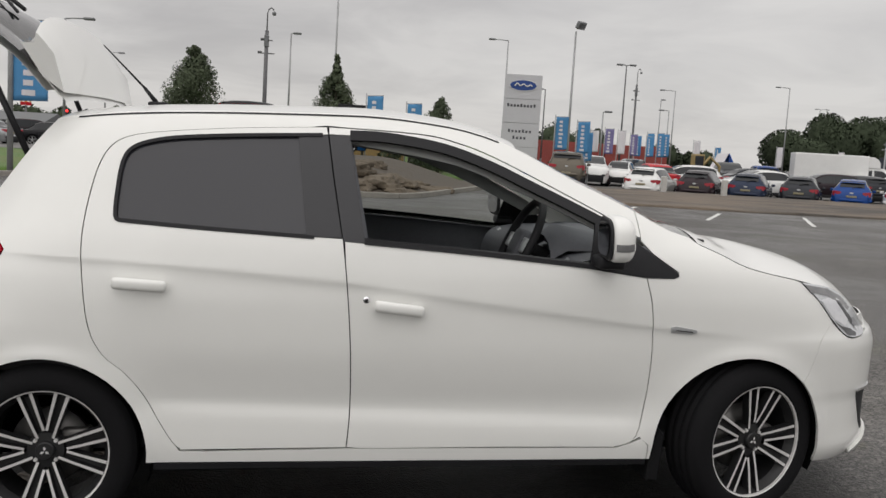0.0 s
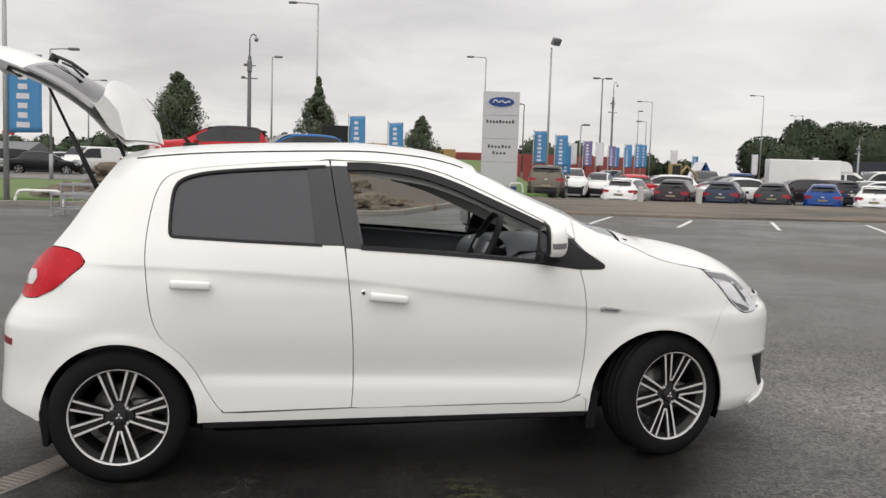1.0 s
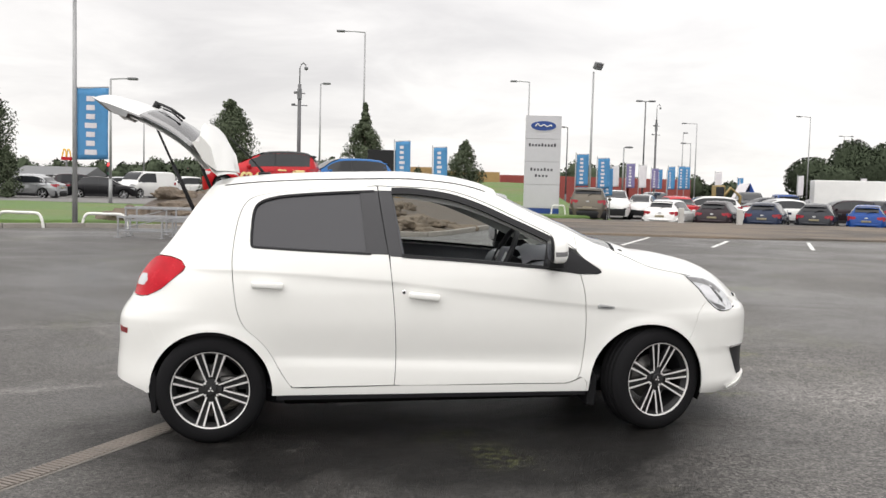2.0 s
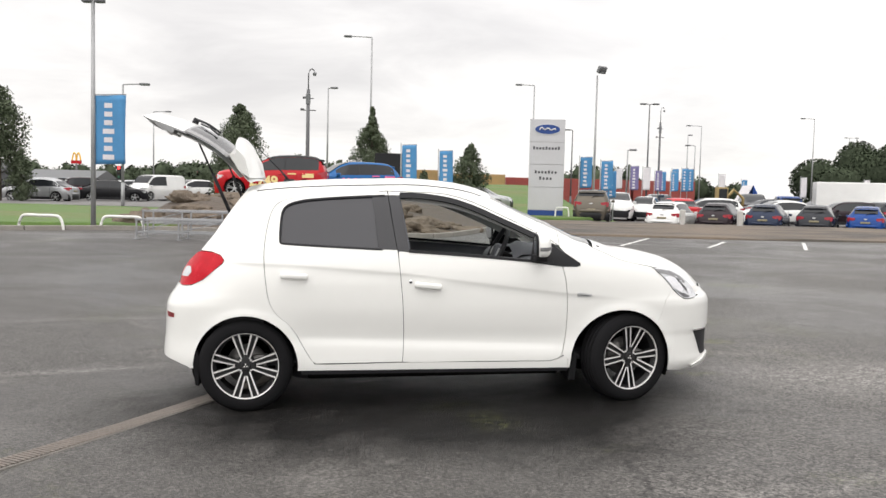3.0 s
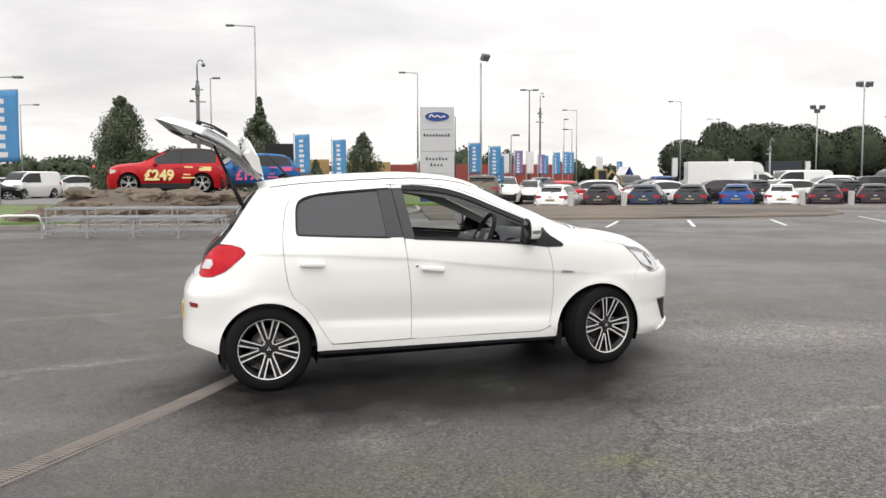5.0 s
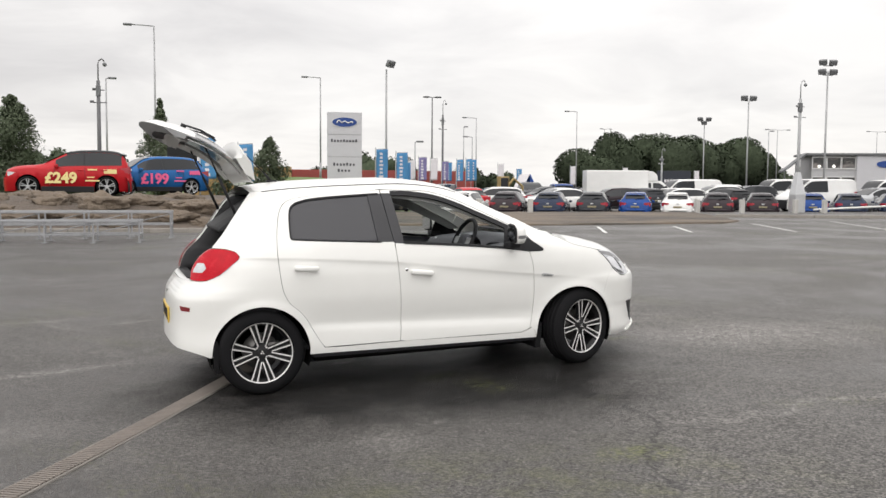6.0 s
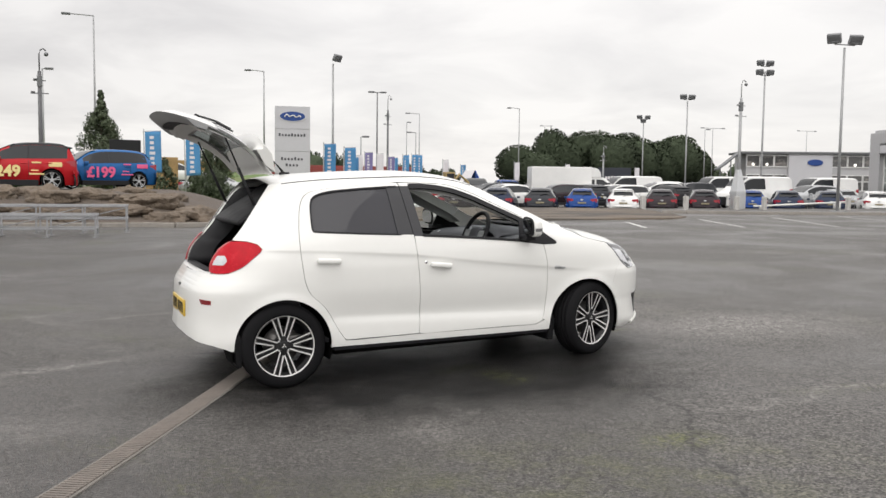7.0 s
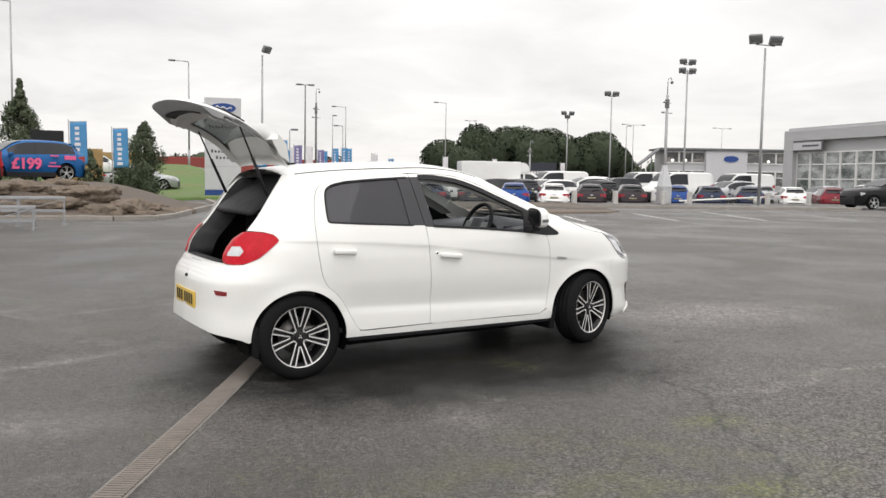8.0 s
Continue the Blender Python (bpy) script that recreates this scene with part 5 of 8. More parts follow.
box(bm, -1.03, -0.955, -0.025, 0.025, 1.432, 1.452, 0.008)
part("roof_aerial", bm, BLACK_TRIM, car, "black whip aerial")
for y0, y1 in ((-0.62, -0.05), (0.0, 0.55)):
    bm = bmesh.new()
    tube(bm, [(0.985, y0, 1.012), (1.045, (y0 + y1) / 2, 1.028), (1.05, y1, 1.036)], 0.006, 6)
    part("windscreen_wiper", bm, BLACK_TRIM, car, "black wiper on the scuttle")
bm = bmesh.new()
box(bm, 0.955, 1.07, -0.60, 0.60, 0.990, 1.004, 0.006)
part("scuttle", bm, BLACK_TRIM, car, "black plastic scuttle")

# ---- other vehicles ----
SHAPES = {
    # along the length (rear to front), roof height, belt height, roof half width, as shares of length, height and half width
    "hatch": ((-0.5, -0.49, -0.46, -0.40, -0.33, -0.15, 0.02, 0.12, 0.24, 0.30, 0.40, 0.47, 0.5),
              (0.42, 0.60, 0.71, 0.90, 0.975, 1.0, 0.985, 0.92, 0.72, 0.655, 0.61, 0.52, 0.36),
              (0.40, 0.58, 0.63, 0.645, 0.64, 0.62, 0.61, 0.605, 0.60, 0.60, 0.56, 0.47, 0.34),
              (0.88, 0.78, 0.69, 0.62, 0.60, 0.62, 0.63, 0.64, 0.72, 0.79, 0.82, 0.76, 0.60)),
    "suv": ((-0.5, -0.49, -0.47, -0.43, -0.37, -0.21, -0.07, 0.01, 0.15, 0.21, 0.38, 0.475, 0.5),
            (0.42, 0.60, 0.73, 0.91, 0.98, 1.0, 0.985, 0.93, 0.755, 0.69, 0.645, 0.56, 0.38),
            (0.40, 0.58, 0.63, 0.645, 0.635, 0.625, 0.62, 0.615, 0.61, 0.61, 0.58, 0.49, 0.36),
            (0.92, 0.86, 0.80, 0.76, 0.74, 0.75, 0.74, 0.72, 0.78, 0.84, 0.86, 0.80, 0.62)),
    "saloon": ((-0.5, -0.49, -0.44, -0.36, -0.24, -0.10, 0.02, 0.10, 0.24, 0.30, 0.42, 0.48, 0.5),
               (0.42, 0.60, 0.66, 0.72, 0.95, 1.0, 0.985, 0.92, 0.70, 0.64, 0.58, 0.50, 0.34),
               (0.40, 0.58, 0.62, 0.63, 0.63, 0.62, 0.61, 0.605, 0.60, 0.60, 0.55, 0.46, 0.32),
               (0.90, 0.84, 0.80, 0.74, 0.70, 0.70, 0.69, 0.68, 0.74, 0.80, 0.80, 0.74, 0.58)),
    "van": ((-0.5, -0.495, -0.48, -0.46, -0.40, -0.1, 0.15, 0.22, 0.32, 0.36, 0.42, 0.48, 0.5),
            (0.40, 0.62, 0.90, 0.97, 1.0, 1.0, 0.99, 0.93, 0.70, 0.60, 0.54, 0.46, 0.32),
            (0.38, 0.55, 0.57, 0.57, 0.57, 0.56, 0.56, 0.555, 0.55, 0.53, 0.50, 0.43, 0.30),
            (0.94, 0.90, 0.86, 0.84, 0.82, 0.82, 0.80, 0.78, 0.80, 0.84, 0.84, 0.78, 0.64)),
}
LAMP_RED = mat("tail_lamp_red", (0.36, 0.030, 0.045), 0.15, 0, 0.1, 10, coat=0.6)
PLATE_OLD = mat("dull_yellow_plate", (0.24, 0.21, 0.13), 0.5, 0, 0.1, 9)
FAR_RIM = mat("silver_alloy", (0.55, 0.56, 0.57), 0.35, 0.6, 0.1, 20)


def far_wheel(radius):
    t, r = bmesh.new(), bmesh.new()
    k = radius / 0.32
    lathe(t, [(0.245 * k, -0.085), (0.262 * k, -0.098), (0.305 * k, -0.088), (0.32 * k, -0.06), (0.32 * k, 0.08), (0.2 * k, 0.09)], 24)
    lathe(r, [(0.238 * k, -0.085), (0.252 * k, -0.099), (0.252 * k, -0.08)], 24)
    lathe(r, [(0.0005, -0.085), (0.05 * k, -0.085), (0.06 * k, -0.07)], 12)
    for j in range(5):
        a = 2 * math.pi * j / 5 + 0.3
        for s in (-0.17, 0.17):
            c0, c1 = a + s * 0.5, a + s
            vs = [r.verts.new((q * k * math.cos(b), -0.084, q * k * math.sin(b))) for q, b in ((0.05, c0 - 0.16), (0.05, c0 + 0.16), (0.245, c1 + 0.06), (0.245, c1 - 0.06))]
            r.faces.new(vs)
    lathe(r, [(0.238 * k, -0.04), (0.0, -0.04)], 24, mi=1)
    return t, r


FW = {}
for rad in (0.31, 0.34):
    t, r = far_wheel(rad)
    a, b = bpy.data.meshes.new("tyre"), bpy.data.meshes.new("rim")
    t.to_mesh(a), r.to_mesh(b)
    t.free(), r.free()
    a.materials.append(RUBBER)
    b.materials.append(FAR_RIM), b.materials.append(ARCH)
    FW[rad] = (a, b)


def road_car(kind, paint, L, W, H, label, m, group="", roof=None, category="car"):
    """A parked vehicle: a lofted body with its panes, lamps, wheels and plate as parts. Its front points along x."""
    xs_, tz_, bz_, tw_ = SHAPES[kind]
    X = [x * L for x in xs_]
    top, belt, tw = pchip(X, [z * H for z in tz_]), pchip(X, [z * H for z in bz_]), pchip(X, tw_)
    plan = pchip((-0.5, -0.485, -0.45, -0.36, 0, 0.3, 0.42, 0.48, 0.5), (0.74, 0.87, 0.95, 1, 1, 0.985, 0.93, 0.82, 0.66))
    wb, wr = 0.60 * L, (0.34 if kind in ("suv", "van") else 0.31)
    wx = (-wb / 2 - 0.005 * L, wb / 2 + 0.01 * L)
    stations = sorted(set(list(np.linspace(-0.5 * L, 0.5 * L, 37)) + [x for x in X]))
    ob = thing(kind + "_car" if kind != "van" else "van", label, category, group, m)
    body, side, screens = bmesh.new(), bmesh.new(), bmesh.new()
    lo = 0.17

    def ring(x):
        w = W / 2 * plan(x / L)
        zb, zt, k = belt(x), top(x), tw(x)
        zc = max(zt, zb + 0.01)
        pts = [(0.84 * w, lo), (0.97 * w, 0.26 * H), (1.0 * w, 0.40 * H), (0.985 * w, zb - 0.05 * H), (0.955 * w, zb), (k * w, zc - 0.035 * H if zc > zb + 0.05 * H else zb + (zc - zb) * 0.4), (k * w * 0.86, zc - 0.008), (0, zc + 0.012)]
        # wheel openings: the low edge lifts over each wheel
        for c in wx:
            d = abs(x - c)
            if d < wr * 1.16:
                arch = wr + math.sqrt((wr * 1.16) ** 2 - d * d)
                pts[0] = (0.84 * w, max(lo, arch))
                pts[1] = (0.975 * w, max(pts[1][1], arch))
                pts[2] = (1.0 * w, max(pts[2][1], arch + 0.01))
        return pts

    dense = sorted(set(stations + [c + wr * 1.16 * s for c in wx for s in (-1, -0.97, -0.85, -0.6, -0.3, 0, 0.3, 0.6, 0.85, 0.97, 1)]))
    R = [(x, ring(x)) for x in dense]
    g0, g1 = (X[3], X[7] + 0.62 * (X[8] - X[7])) if kind != "van" else (X[5] + 0.22 * L, X[8])
    for s in (-1, 1):
        V = [[body.verts.new((x, s * y, z)) for y, z in pts] for x, pts in R]
        for a, b in zip(V, V[1:]):
            for k in range(7):
                body.faces.new((a[k], a[k + 1], b[k + 1], b[k]))
        for v in (V[0], V[-1]):
            body.faces.new(v)
    bmesh.ops.remove_doubles(body, verts=body.verts[:], dist=0.0005)
    bmesh.ops.recalc_face_normals(body, faces=body.faces[:])
    for e in body.edges:
        if e.calc_face_angle(0) > 0.7:
            e.smooth = False
    shell = part("body", body, paint, ob)
    mid = [-0.04 * L if kind != "suv" else -0.13 * L]
    for s in (-1, 1):  # side panes, proud of the shell and split by a pillar
        for a, b in ((g0, mid[0] - 0.012), (mid[0] - 0.008, g1)):
            bm = bmesh.new()
            xs2 = np.linspace(a + 0.02, b, 9)
            rows = []
            for x in xs2:
                p = ring(x)
                (y0, z0), (y1, z1) = p[4], p[5]
                h = z1 - z0
                if h < 0.03:
                    continue
                rows.append([bm.verts.new((x, s * (y0 + (y1 - y0) * f + 0.006), z0 + h * f)) for f in (0.10, 0.5, 0.93)])
            for q, r in zip(rows, rows[1:]):
                for k in range(2):
                    bm.faces.new((q[k], q[k + 1], r[k + 1], r[k]))
            bmesh.ops.recalc_face_normals(bm, faces=bm.faces[:])
            part("side_window", bm, GLASS_DARK, ob)
        if kind != "van":
            bm = bmesh.new()
            rows = []
            for x in (mid[0] - 0.045, mid[0] - 0.01, mid[0] + 0.05):
                (y0, z0), (y1, z1) = ring(x)[4:6]
                rows.append([bm.verts.new((x, s * (y0 + (y1 - y0) * f + 0.004), z0 + (z1 - z0) * f)) for f in (0.10, 0.5, 0.93)])
            for q, r in zip(rows, rows[1:]):
                for k in range(2):
                    bm.faces.new((q[k], q[k + 1], r[k + 1], r[k]))
            part("door_pillar", bm, BLACK_TRIM, ob)
    for name, a, b in (("rear_window", X[2], X[4]), ("windscreen", X[6] + 0.03 * L, X[9] - 0.02 * L)):
        if kind == "van" and name == "rear_window":
            continue
        bm = bmesh.new()
        rows = []
        for x in np.linspace(a + 0.012 * L, b - (0.045 if name == "rear_window" else 0.015) * L, 9):
            w, zt, k = W / 2 * plan(x / L), top(x), tw(x)
            rows.append([bm.verts.new((x, w * k * f * 0.93, max(zt, belt(x) + 0.01) + 0.016 - 0.010 * abs(f) ** 3)) for f in np.linspace(-1, 1, 9)])
        for q, r in zip(rows, rows[1:]):
            for k in range(8):
                bm.faces.new((q[k], q[k + 1], r[k + 1], r[k]))
        bmesh.ops.recalc_face_normals(bm, faces=bm.faces[:])
        for v in bm.verts:  # lean it just off the shell
            v.co.x += -0.012 if name == "rear_window" else 0.012
        part(name, bm, GLASS_DARK, ob)
    for s in (-1, 1):
        for name, x, z, mt, dx in (("tail_lamp", -0.487 * L, 0.58 * H, LAMP_RED, -1), ("head_lamp", 0.462 * L, 0.47 * H, LENS, 1)):
            bm = bmesh.new()
            y = W / 2 * plan(x / L)
            rows = []
            for f in np.linspace(0, 1, 6):
                px = x - dx * 0.07 * L * f
                py = W / 2 * plan(min(0.5, max(-0.5, px / L))) * 0.97 + 0.014
                rows.append([bm.verts.new((px + dx * 0.012 * (1 - f), s * py, z + dz * (1 - 0.5 * f))) for dz in (-0.09 * H if name == "tail_lamp" else -0.045 * H, 0.055 * H)])
            inner = 0.17 if name == "tail_lamp" and kind != "van" else 0.10
            q0 = [bm.verts.new((x + dx * 0.040, s * (y - inner * W), z + dz)) for dz in ((-0.020 * H, 0.035 * H) if name == "tail_lamp" else (-0.02 * H, 0.03 * H))]
            bm.faces.new((q0[0], q0[1], rows[0][1], rows[0][0]))
            for q, r in zip(rows, rows[1:]):
                bm.faces.new((q[0], q[1], r[1], r[0]))
            bmesh.ops.recalc_face_normals(bm, faces=bm.faces[:])
            part(name, bm, mt, ob)
        for c in wx:
            w = new("wheel", FW[wr][0])
            w.parent, w.matrix_basis = ob, pose(c, s * (W / 2 - 0.095), wr, 0, 0, 180 if s > 0 else 0)
            r = new("rim", FW[wr][1])
            r.parent = w
            bm = bmesh.new()
            pr = [(wr * 1.15 * math.cos(radians(a)), wr * 1.15 * math.sin(radians(a))) for a in range(0, 181, 15)]
            o = [bm.verts.new((c + x, s * (W / 2 - 0.10), wr + z)) for x, z in pr]
            i = [bm.verts.new((c + x, s * (W / 2 - 0.40), wr + z)) for x, z in pr]
            for k in range(len(pr) - 1):
                bm.faces.new((o[k], o[k + 1], i[k + 1], i[k]))
            bm.faces.new(i)
            part("wheel_well", bm, ARCH, ob)
    pz = 0.40 * H if kind in ("van", "suv") else 0.475 * H
    bm = bmesh.new()
    box(bm, -0.5 * L - 0.022, -0.5 * L + 0.05, -0.22, 0.22, pz - 0.045, pz + 0.045, 0.006)
    part("number_plate", bm, PLATE_OLD, ob, "yellow number plate, unreadable")
    bm = bmesh.new()  # dark lower bumper, curved with the tail and tucked in at its ends
    rows = []
    for f in np.linspace(-1, 1, 13):
        back = -0.5 * L - 0.035 + 0.13 * abs(f) ** 3
        rows.append([bm.verts.new((back + dx, f * 0.485 * W, z)) for dx, z in ((0.10, lo - 0.03), (0.02, lo + 0.01), (0.0, 0.25 * H), (0.02, 0.315 * H), (0.12, 0.325 * H))])
    for q, r in zip(rows, rows[1:]):
        for k in range(4):
            bm.faces.new((q[k], q[k + 1], r[k + 1], r[k]))
    bmesh.ops.recalc_face_normals(bm, faces=bm.faces[:])
    part("rear_valance", bm, BLACK_TRIM, ob)
    bm = bmesh.new()  # bumper swelling under the lamps
    rows = []
    for f in np.linspace(-1, 1, 13):
        back = -0.5 * L - 0.045 + 0.16 * abs(f) ** 3
        rows.append([bm.verts.new((back + dx, f * 0.492 * W, z)) for dx, z in ((0.09, 0.315 * H), (0.01, 0.325 * H), (0.0, 0.365 * H), (0.025, 0.405 * H), (0.12, 0.42 * H))])
    for q, r in zip(rows, rows[1:]):
        for k in range(4):
            bm.faces.new((q[k], q[k + 1], r[k + 1], r[k]))
    bmesh.ops.recalc_face_normals(bm, faces=bm.faces[:])
    part("rear_bumper", bm, paint, ob)
    if kind in ("hatch", "suv"):  # lip over the rear window, wiper and oval mark on the tail
        bm = bmesh.new()
        xr, wr2 = X[3], W / 2 * plan(X[3] / L) * tw(X[3])
        rows = []
        for f in np.linspace(-1, 1, 9):
            zz = top(xr) + 0.012 - 0.03 * abs(f) ** 3
            rows.append([bm.verts.new((xr + dx + 0.05 * abs(f) ** 3, f * wr2 * 0.96, zz + dz)) for dx, dz in ((0.16, 0.035), (-0.10, 0.012), (-0.14, -0.01), (-0.08, -0.02), (0.05, -0.02))])
        for q, r in zip(rows, rows[1:]):
            for k in range(4):
                bm.faces.new((q[k], q[k + 1], r[k + 1], r[k]))
        bm.faces.new(rows[0]), bm.faces.new(rows[-1][::-1])
        bmesh.ops.recalc_face_normals(bm, faces=bm.faces[:])
        part("roof_spoiler", bm, roof or paint, ob)
        bm = bmesh.new()
        xb = X[2]
        tube(bm, [(xb - 0.03, 0.0, top(xb) + 0.03), (xb + 0.02, -0.18, top(xb + 0.05) + 0.045), (xb + 0.04, -0.40, top(xb + 0.05) + 0.04)], 0.014, 5)
        part("rear_wiper", bm, BLACK_TRIM, ob)
        bm = bmesh.new()
        bmesh.ops.create_cone(bm, cap_ends=True, segments=14, radius1=1, radius2=1, depth=0.03, matrix=Matrix.Translation((-0.492 * L - 0.012, 0, 0.585 * H)) @ Matrix.Rotation(math.pi / 2, 4, "Y") @ Matrix.Diagonal((0.035, 0.085, 1, 1)))
        part("tail_badge", bm, SILVER_PLATE, ob, smooth=False)
    bm = bmesh.new()
    box(bm, 0.46 * L, 0.5 * L + 0.01, -0.30 * W, 0.30 * W, lo + 0.04, 0.36 * H, 0.02)
    part("front_grille", bm, BLACK_TRIM, ob)
    if kind != "van":
        for s in (-1, 1):  # door gaps, handles and a dark sill
            for xg in (mid[0] - 0.01, mid[0] + 0.235 * L, mid[0] - 0.185 * L):
                bm = bmesh.new()
                pts = ring(xg)[1:5]
                low_z = max(0.24 * H, pts[0][1])
                rows = []
                for f in np.linspace(0, 1, 7):
                    z = low_z + (pts[3][1] - low_z) * f
                    y = np.interp(z, [q[1] for q in pts], [q[0] for q in pts]) + 0.004
                    rows.append([bm.verts.new((xg + dx, s * y, z)) for dx in (-0.007, 0.007)])
                for q, r in zip(rows, rows[1:]):
                    bm.faces.new((q[0], q[1], r[1], r[0]))
                part("door_gap", bm, BLACK_TRIM, ob)
            for xh in (mid[0] + 0.035 * L, mid[0] - 0.155 * L):
                p = ring(xh)
                zh = p[3][1] - 0.02
                bm = bmesh.new()
                box(bm, xh - 0.10, xh + 0.10, min(s * (p[3][0] - 0.01), s * (p[3][0] + 0.035)), max(s * (p[3][0] - 0.01), s * (p[3][0] + 0.035)), zh - 0.018, zh + 0.018, 0.012)
                part("door_handle", bm, paint, ob)
            bm = bmesh.new()
            xa, xb2 = wx[0] + wr * 1.2, wx[1] - wr * 1.2
            ww = W / 2
            box(bm, xa, xb2, min(s * 0.80 * ww, s * 0.985 * ww), max(s * 0.80 * ww, s * 0.985 * ww), lo - 0.02, 0.215 * H, 0.015)
            part("sill", bm, BLACK_TRIM, ob, smooth=False)
    for s in (-1, 1):
        bm = bmesh.new()
        box(bm, g1 - 0.10, g1 + 0.03, min(s * W * 0.485, s * W * 0.58), max(s * W * 0.485, s * W * 0.58), belt(g1) + 0.0, belt(g1) + 0.12, 0.02)
        part("door_mirror", bm, paint, ob)
    if roof is not None:
        bm = bmesh.new()
        rows = []
        for x in np.linspace(X[3], X[7], 12):
            w, zt, k = W / 2 * plan(x / L), top(x), tw(x)
            p = ring(x)
            half = [(p[4][0] + 0.004 + (p[5][0] - p[4][0]) * 0.94, p[4][1] + (p[5][1] - p[4][1]) * 0.94), (p[5][0] + 0.004, p[5][1] + 0.006), (p[6][0], p[6][1] + 0.008)]
            rows.append([bm.verts.new((x, y, z)) for y, z in half] + [bm.verts.new((x, 0, p[7][1] + 0.008))] + [bm.verts.new((x, -y, z)) for y, z in half[::-1]])
        for q, r in zip(rows, rows[1:]):
            for k in range(6):
                bm.faces.new((q[k], q[k + 1], r[k + 1], r[k]))
        bmesh.ops.recalc_face_normals(bm, faces=bm.faces[:])
        part("roof_skin", bm, roof, ob)
    return ob


def paint(name, c, metal=0.1):
    return mat(name + "_paint", c, 0.24, metal, 0.05, 2, coat=0.12, alpha_spec=0.2)


RED, BLUE, DEEP_BLUE, NAVY = paint("red", (0.42, 0.012, 0.018)), paint("mid_blue", (0.016, 0.105, 0.30)), paint("strong_blue", (0.008, 0.050, 0.22)), paint("navy_grey", (0.018, 0.027, 0.055), 0.2)
DARK, PLUM, SILVER, BRONZE, WHITE2 = paint("black", (0.012, 0.012, 0.014)), paint("dark_plum", (0.024, 0.016, 0.020), 0.2), paint("silver", (0.42, 0.43, 0.44), 0.5), paint("bronze", (0.12, 0.105, 0.085), 0.4), paint("plain_white", (0.72, 0.72, 0.71))
GREY = paint("graphite", (0.026, 0.028, 0.034), 0.25)
DEEP_RED = paint("deep_red", (0.15, 0.008, 0.018))


def upon(x, y, heading, z=None):
    return pose(x, y, ground_z(x, y) if z is None else z, 0, 0, heading)


def price(text, ob, x, y, z, size, colour, rz):
    """Price figures stuck on a car's side, in the built-in font."""
    cu = bpy.data.curves.new("price_text", "FONT")
    cu.body, cu.size, cu.extrude, cu.align_x, cu.offset = text, size, 0.004, "CENTER", 0.020
    cu.materials.append(colour)
    o = new("price_text", cu)
    o.parent = ob
    o.matrix_basis = pose(x, y, z, 90, 0, rz)
    return o


STICKER_YELLOW, STICKER_PINK = mat("yellow_vinyl", (0.80, 0.66, 0.30), 0.4, 0, 0.04), mat("pink_vinyl", (0.75, 0.12, 0.28), 0.4, 0, 0.04)
red_suv = road_car("suv", RED, 4.08, 1.76, 1.60, "red compact SUV with dark roof and price stickers on rocks", upon(-6.75, 30.35, 184, 0.93), "display cars on the mound", roof=DARK)
price("£249", red_suv, 0.22, 0.93, 0.47, 0.50, STICKER_YELLOW, 180)
blue_hatch = road_car("hatch", BLUE, 4.04, 1.73, 1.48, "blue hatchback with pink price stickers on rocks", upon(-4.2, 32.9, 204, 0.95), "display cars on the mound")
price("£199", blue_hatch, 0.22, 0.92, 0.45, 0.52, STICKER_PINK, 180)
for ob, c in ((red_suv, STICKER_YELLOW), (blue_hatch, STICKER_PINK)):
    for x, z, w, h in ((-1.36, 0.86, 0.42, 0.15), (-0.78, 0.92, 0.30, 0.05), (-0.72, 0.66, 0.24, 0.04), (-0.78, 0.54, 0.46, 0.05)):
        bm = bmesh.new()
        box(bm, x - w / 2, x + w / 2, 0.868, 0.886, z - h / 2, z + h / 2, 0.006)
        part("sticker", bm, c, ob, smooth=False)

G1 = "front row of parked cars"
row = [(10.87, 42.0, WHITE2, "white hatchback parked in the row", 61), (13.25, 42.0, PLUM, "dark plum hatchback parked in the row", 63), (15.6, 42.0, NAVY, "navy grey hatchback parked in the row", 63), (18.05, 42.0, GREY, "graphite hatchback parked in the row", 63),
       (20.45, 41.9, DEEP_BLUE, "bright blue hatchback parked in the row", 63), (22.65, 41.4, WHITE2, "", 63), (25.0, 41.3, PLUM, "", 62), (27.65, 41.2, PLUM, "", 62), (30.75, 41.1, DEEP_BLUE, "", 60),
       (33.2, 41.0, NAVY, "", 58), (36.1, 40.9, NAVY, "", 57), (39.6, 40.9, WHITE2, "", 55), (42.8, 40.8, DEEP_RED, "deep red hatchback parked in the row", 54)]
made = {}
for x, y, p, lab, h in row:
    if p.name in made:
        copy_thing(made[p.name], upon(x, y, h))
    else:
        made[p.name] = road_car("hatch", p, 4.04, 1.74, 1.47, lab, upon(x, y, h), G1)
G2 = "cars parked further back"
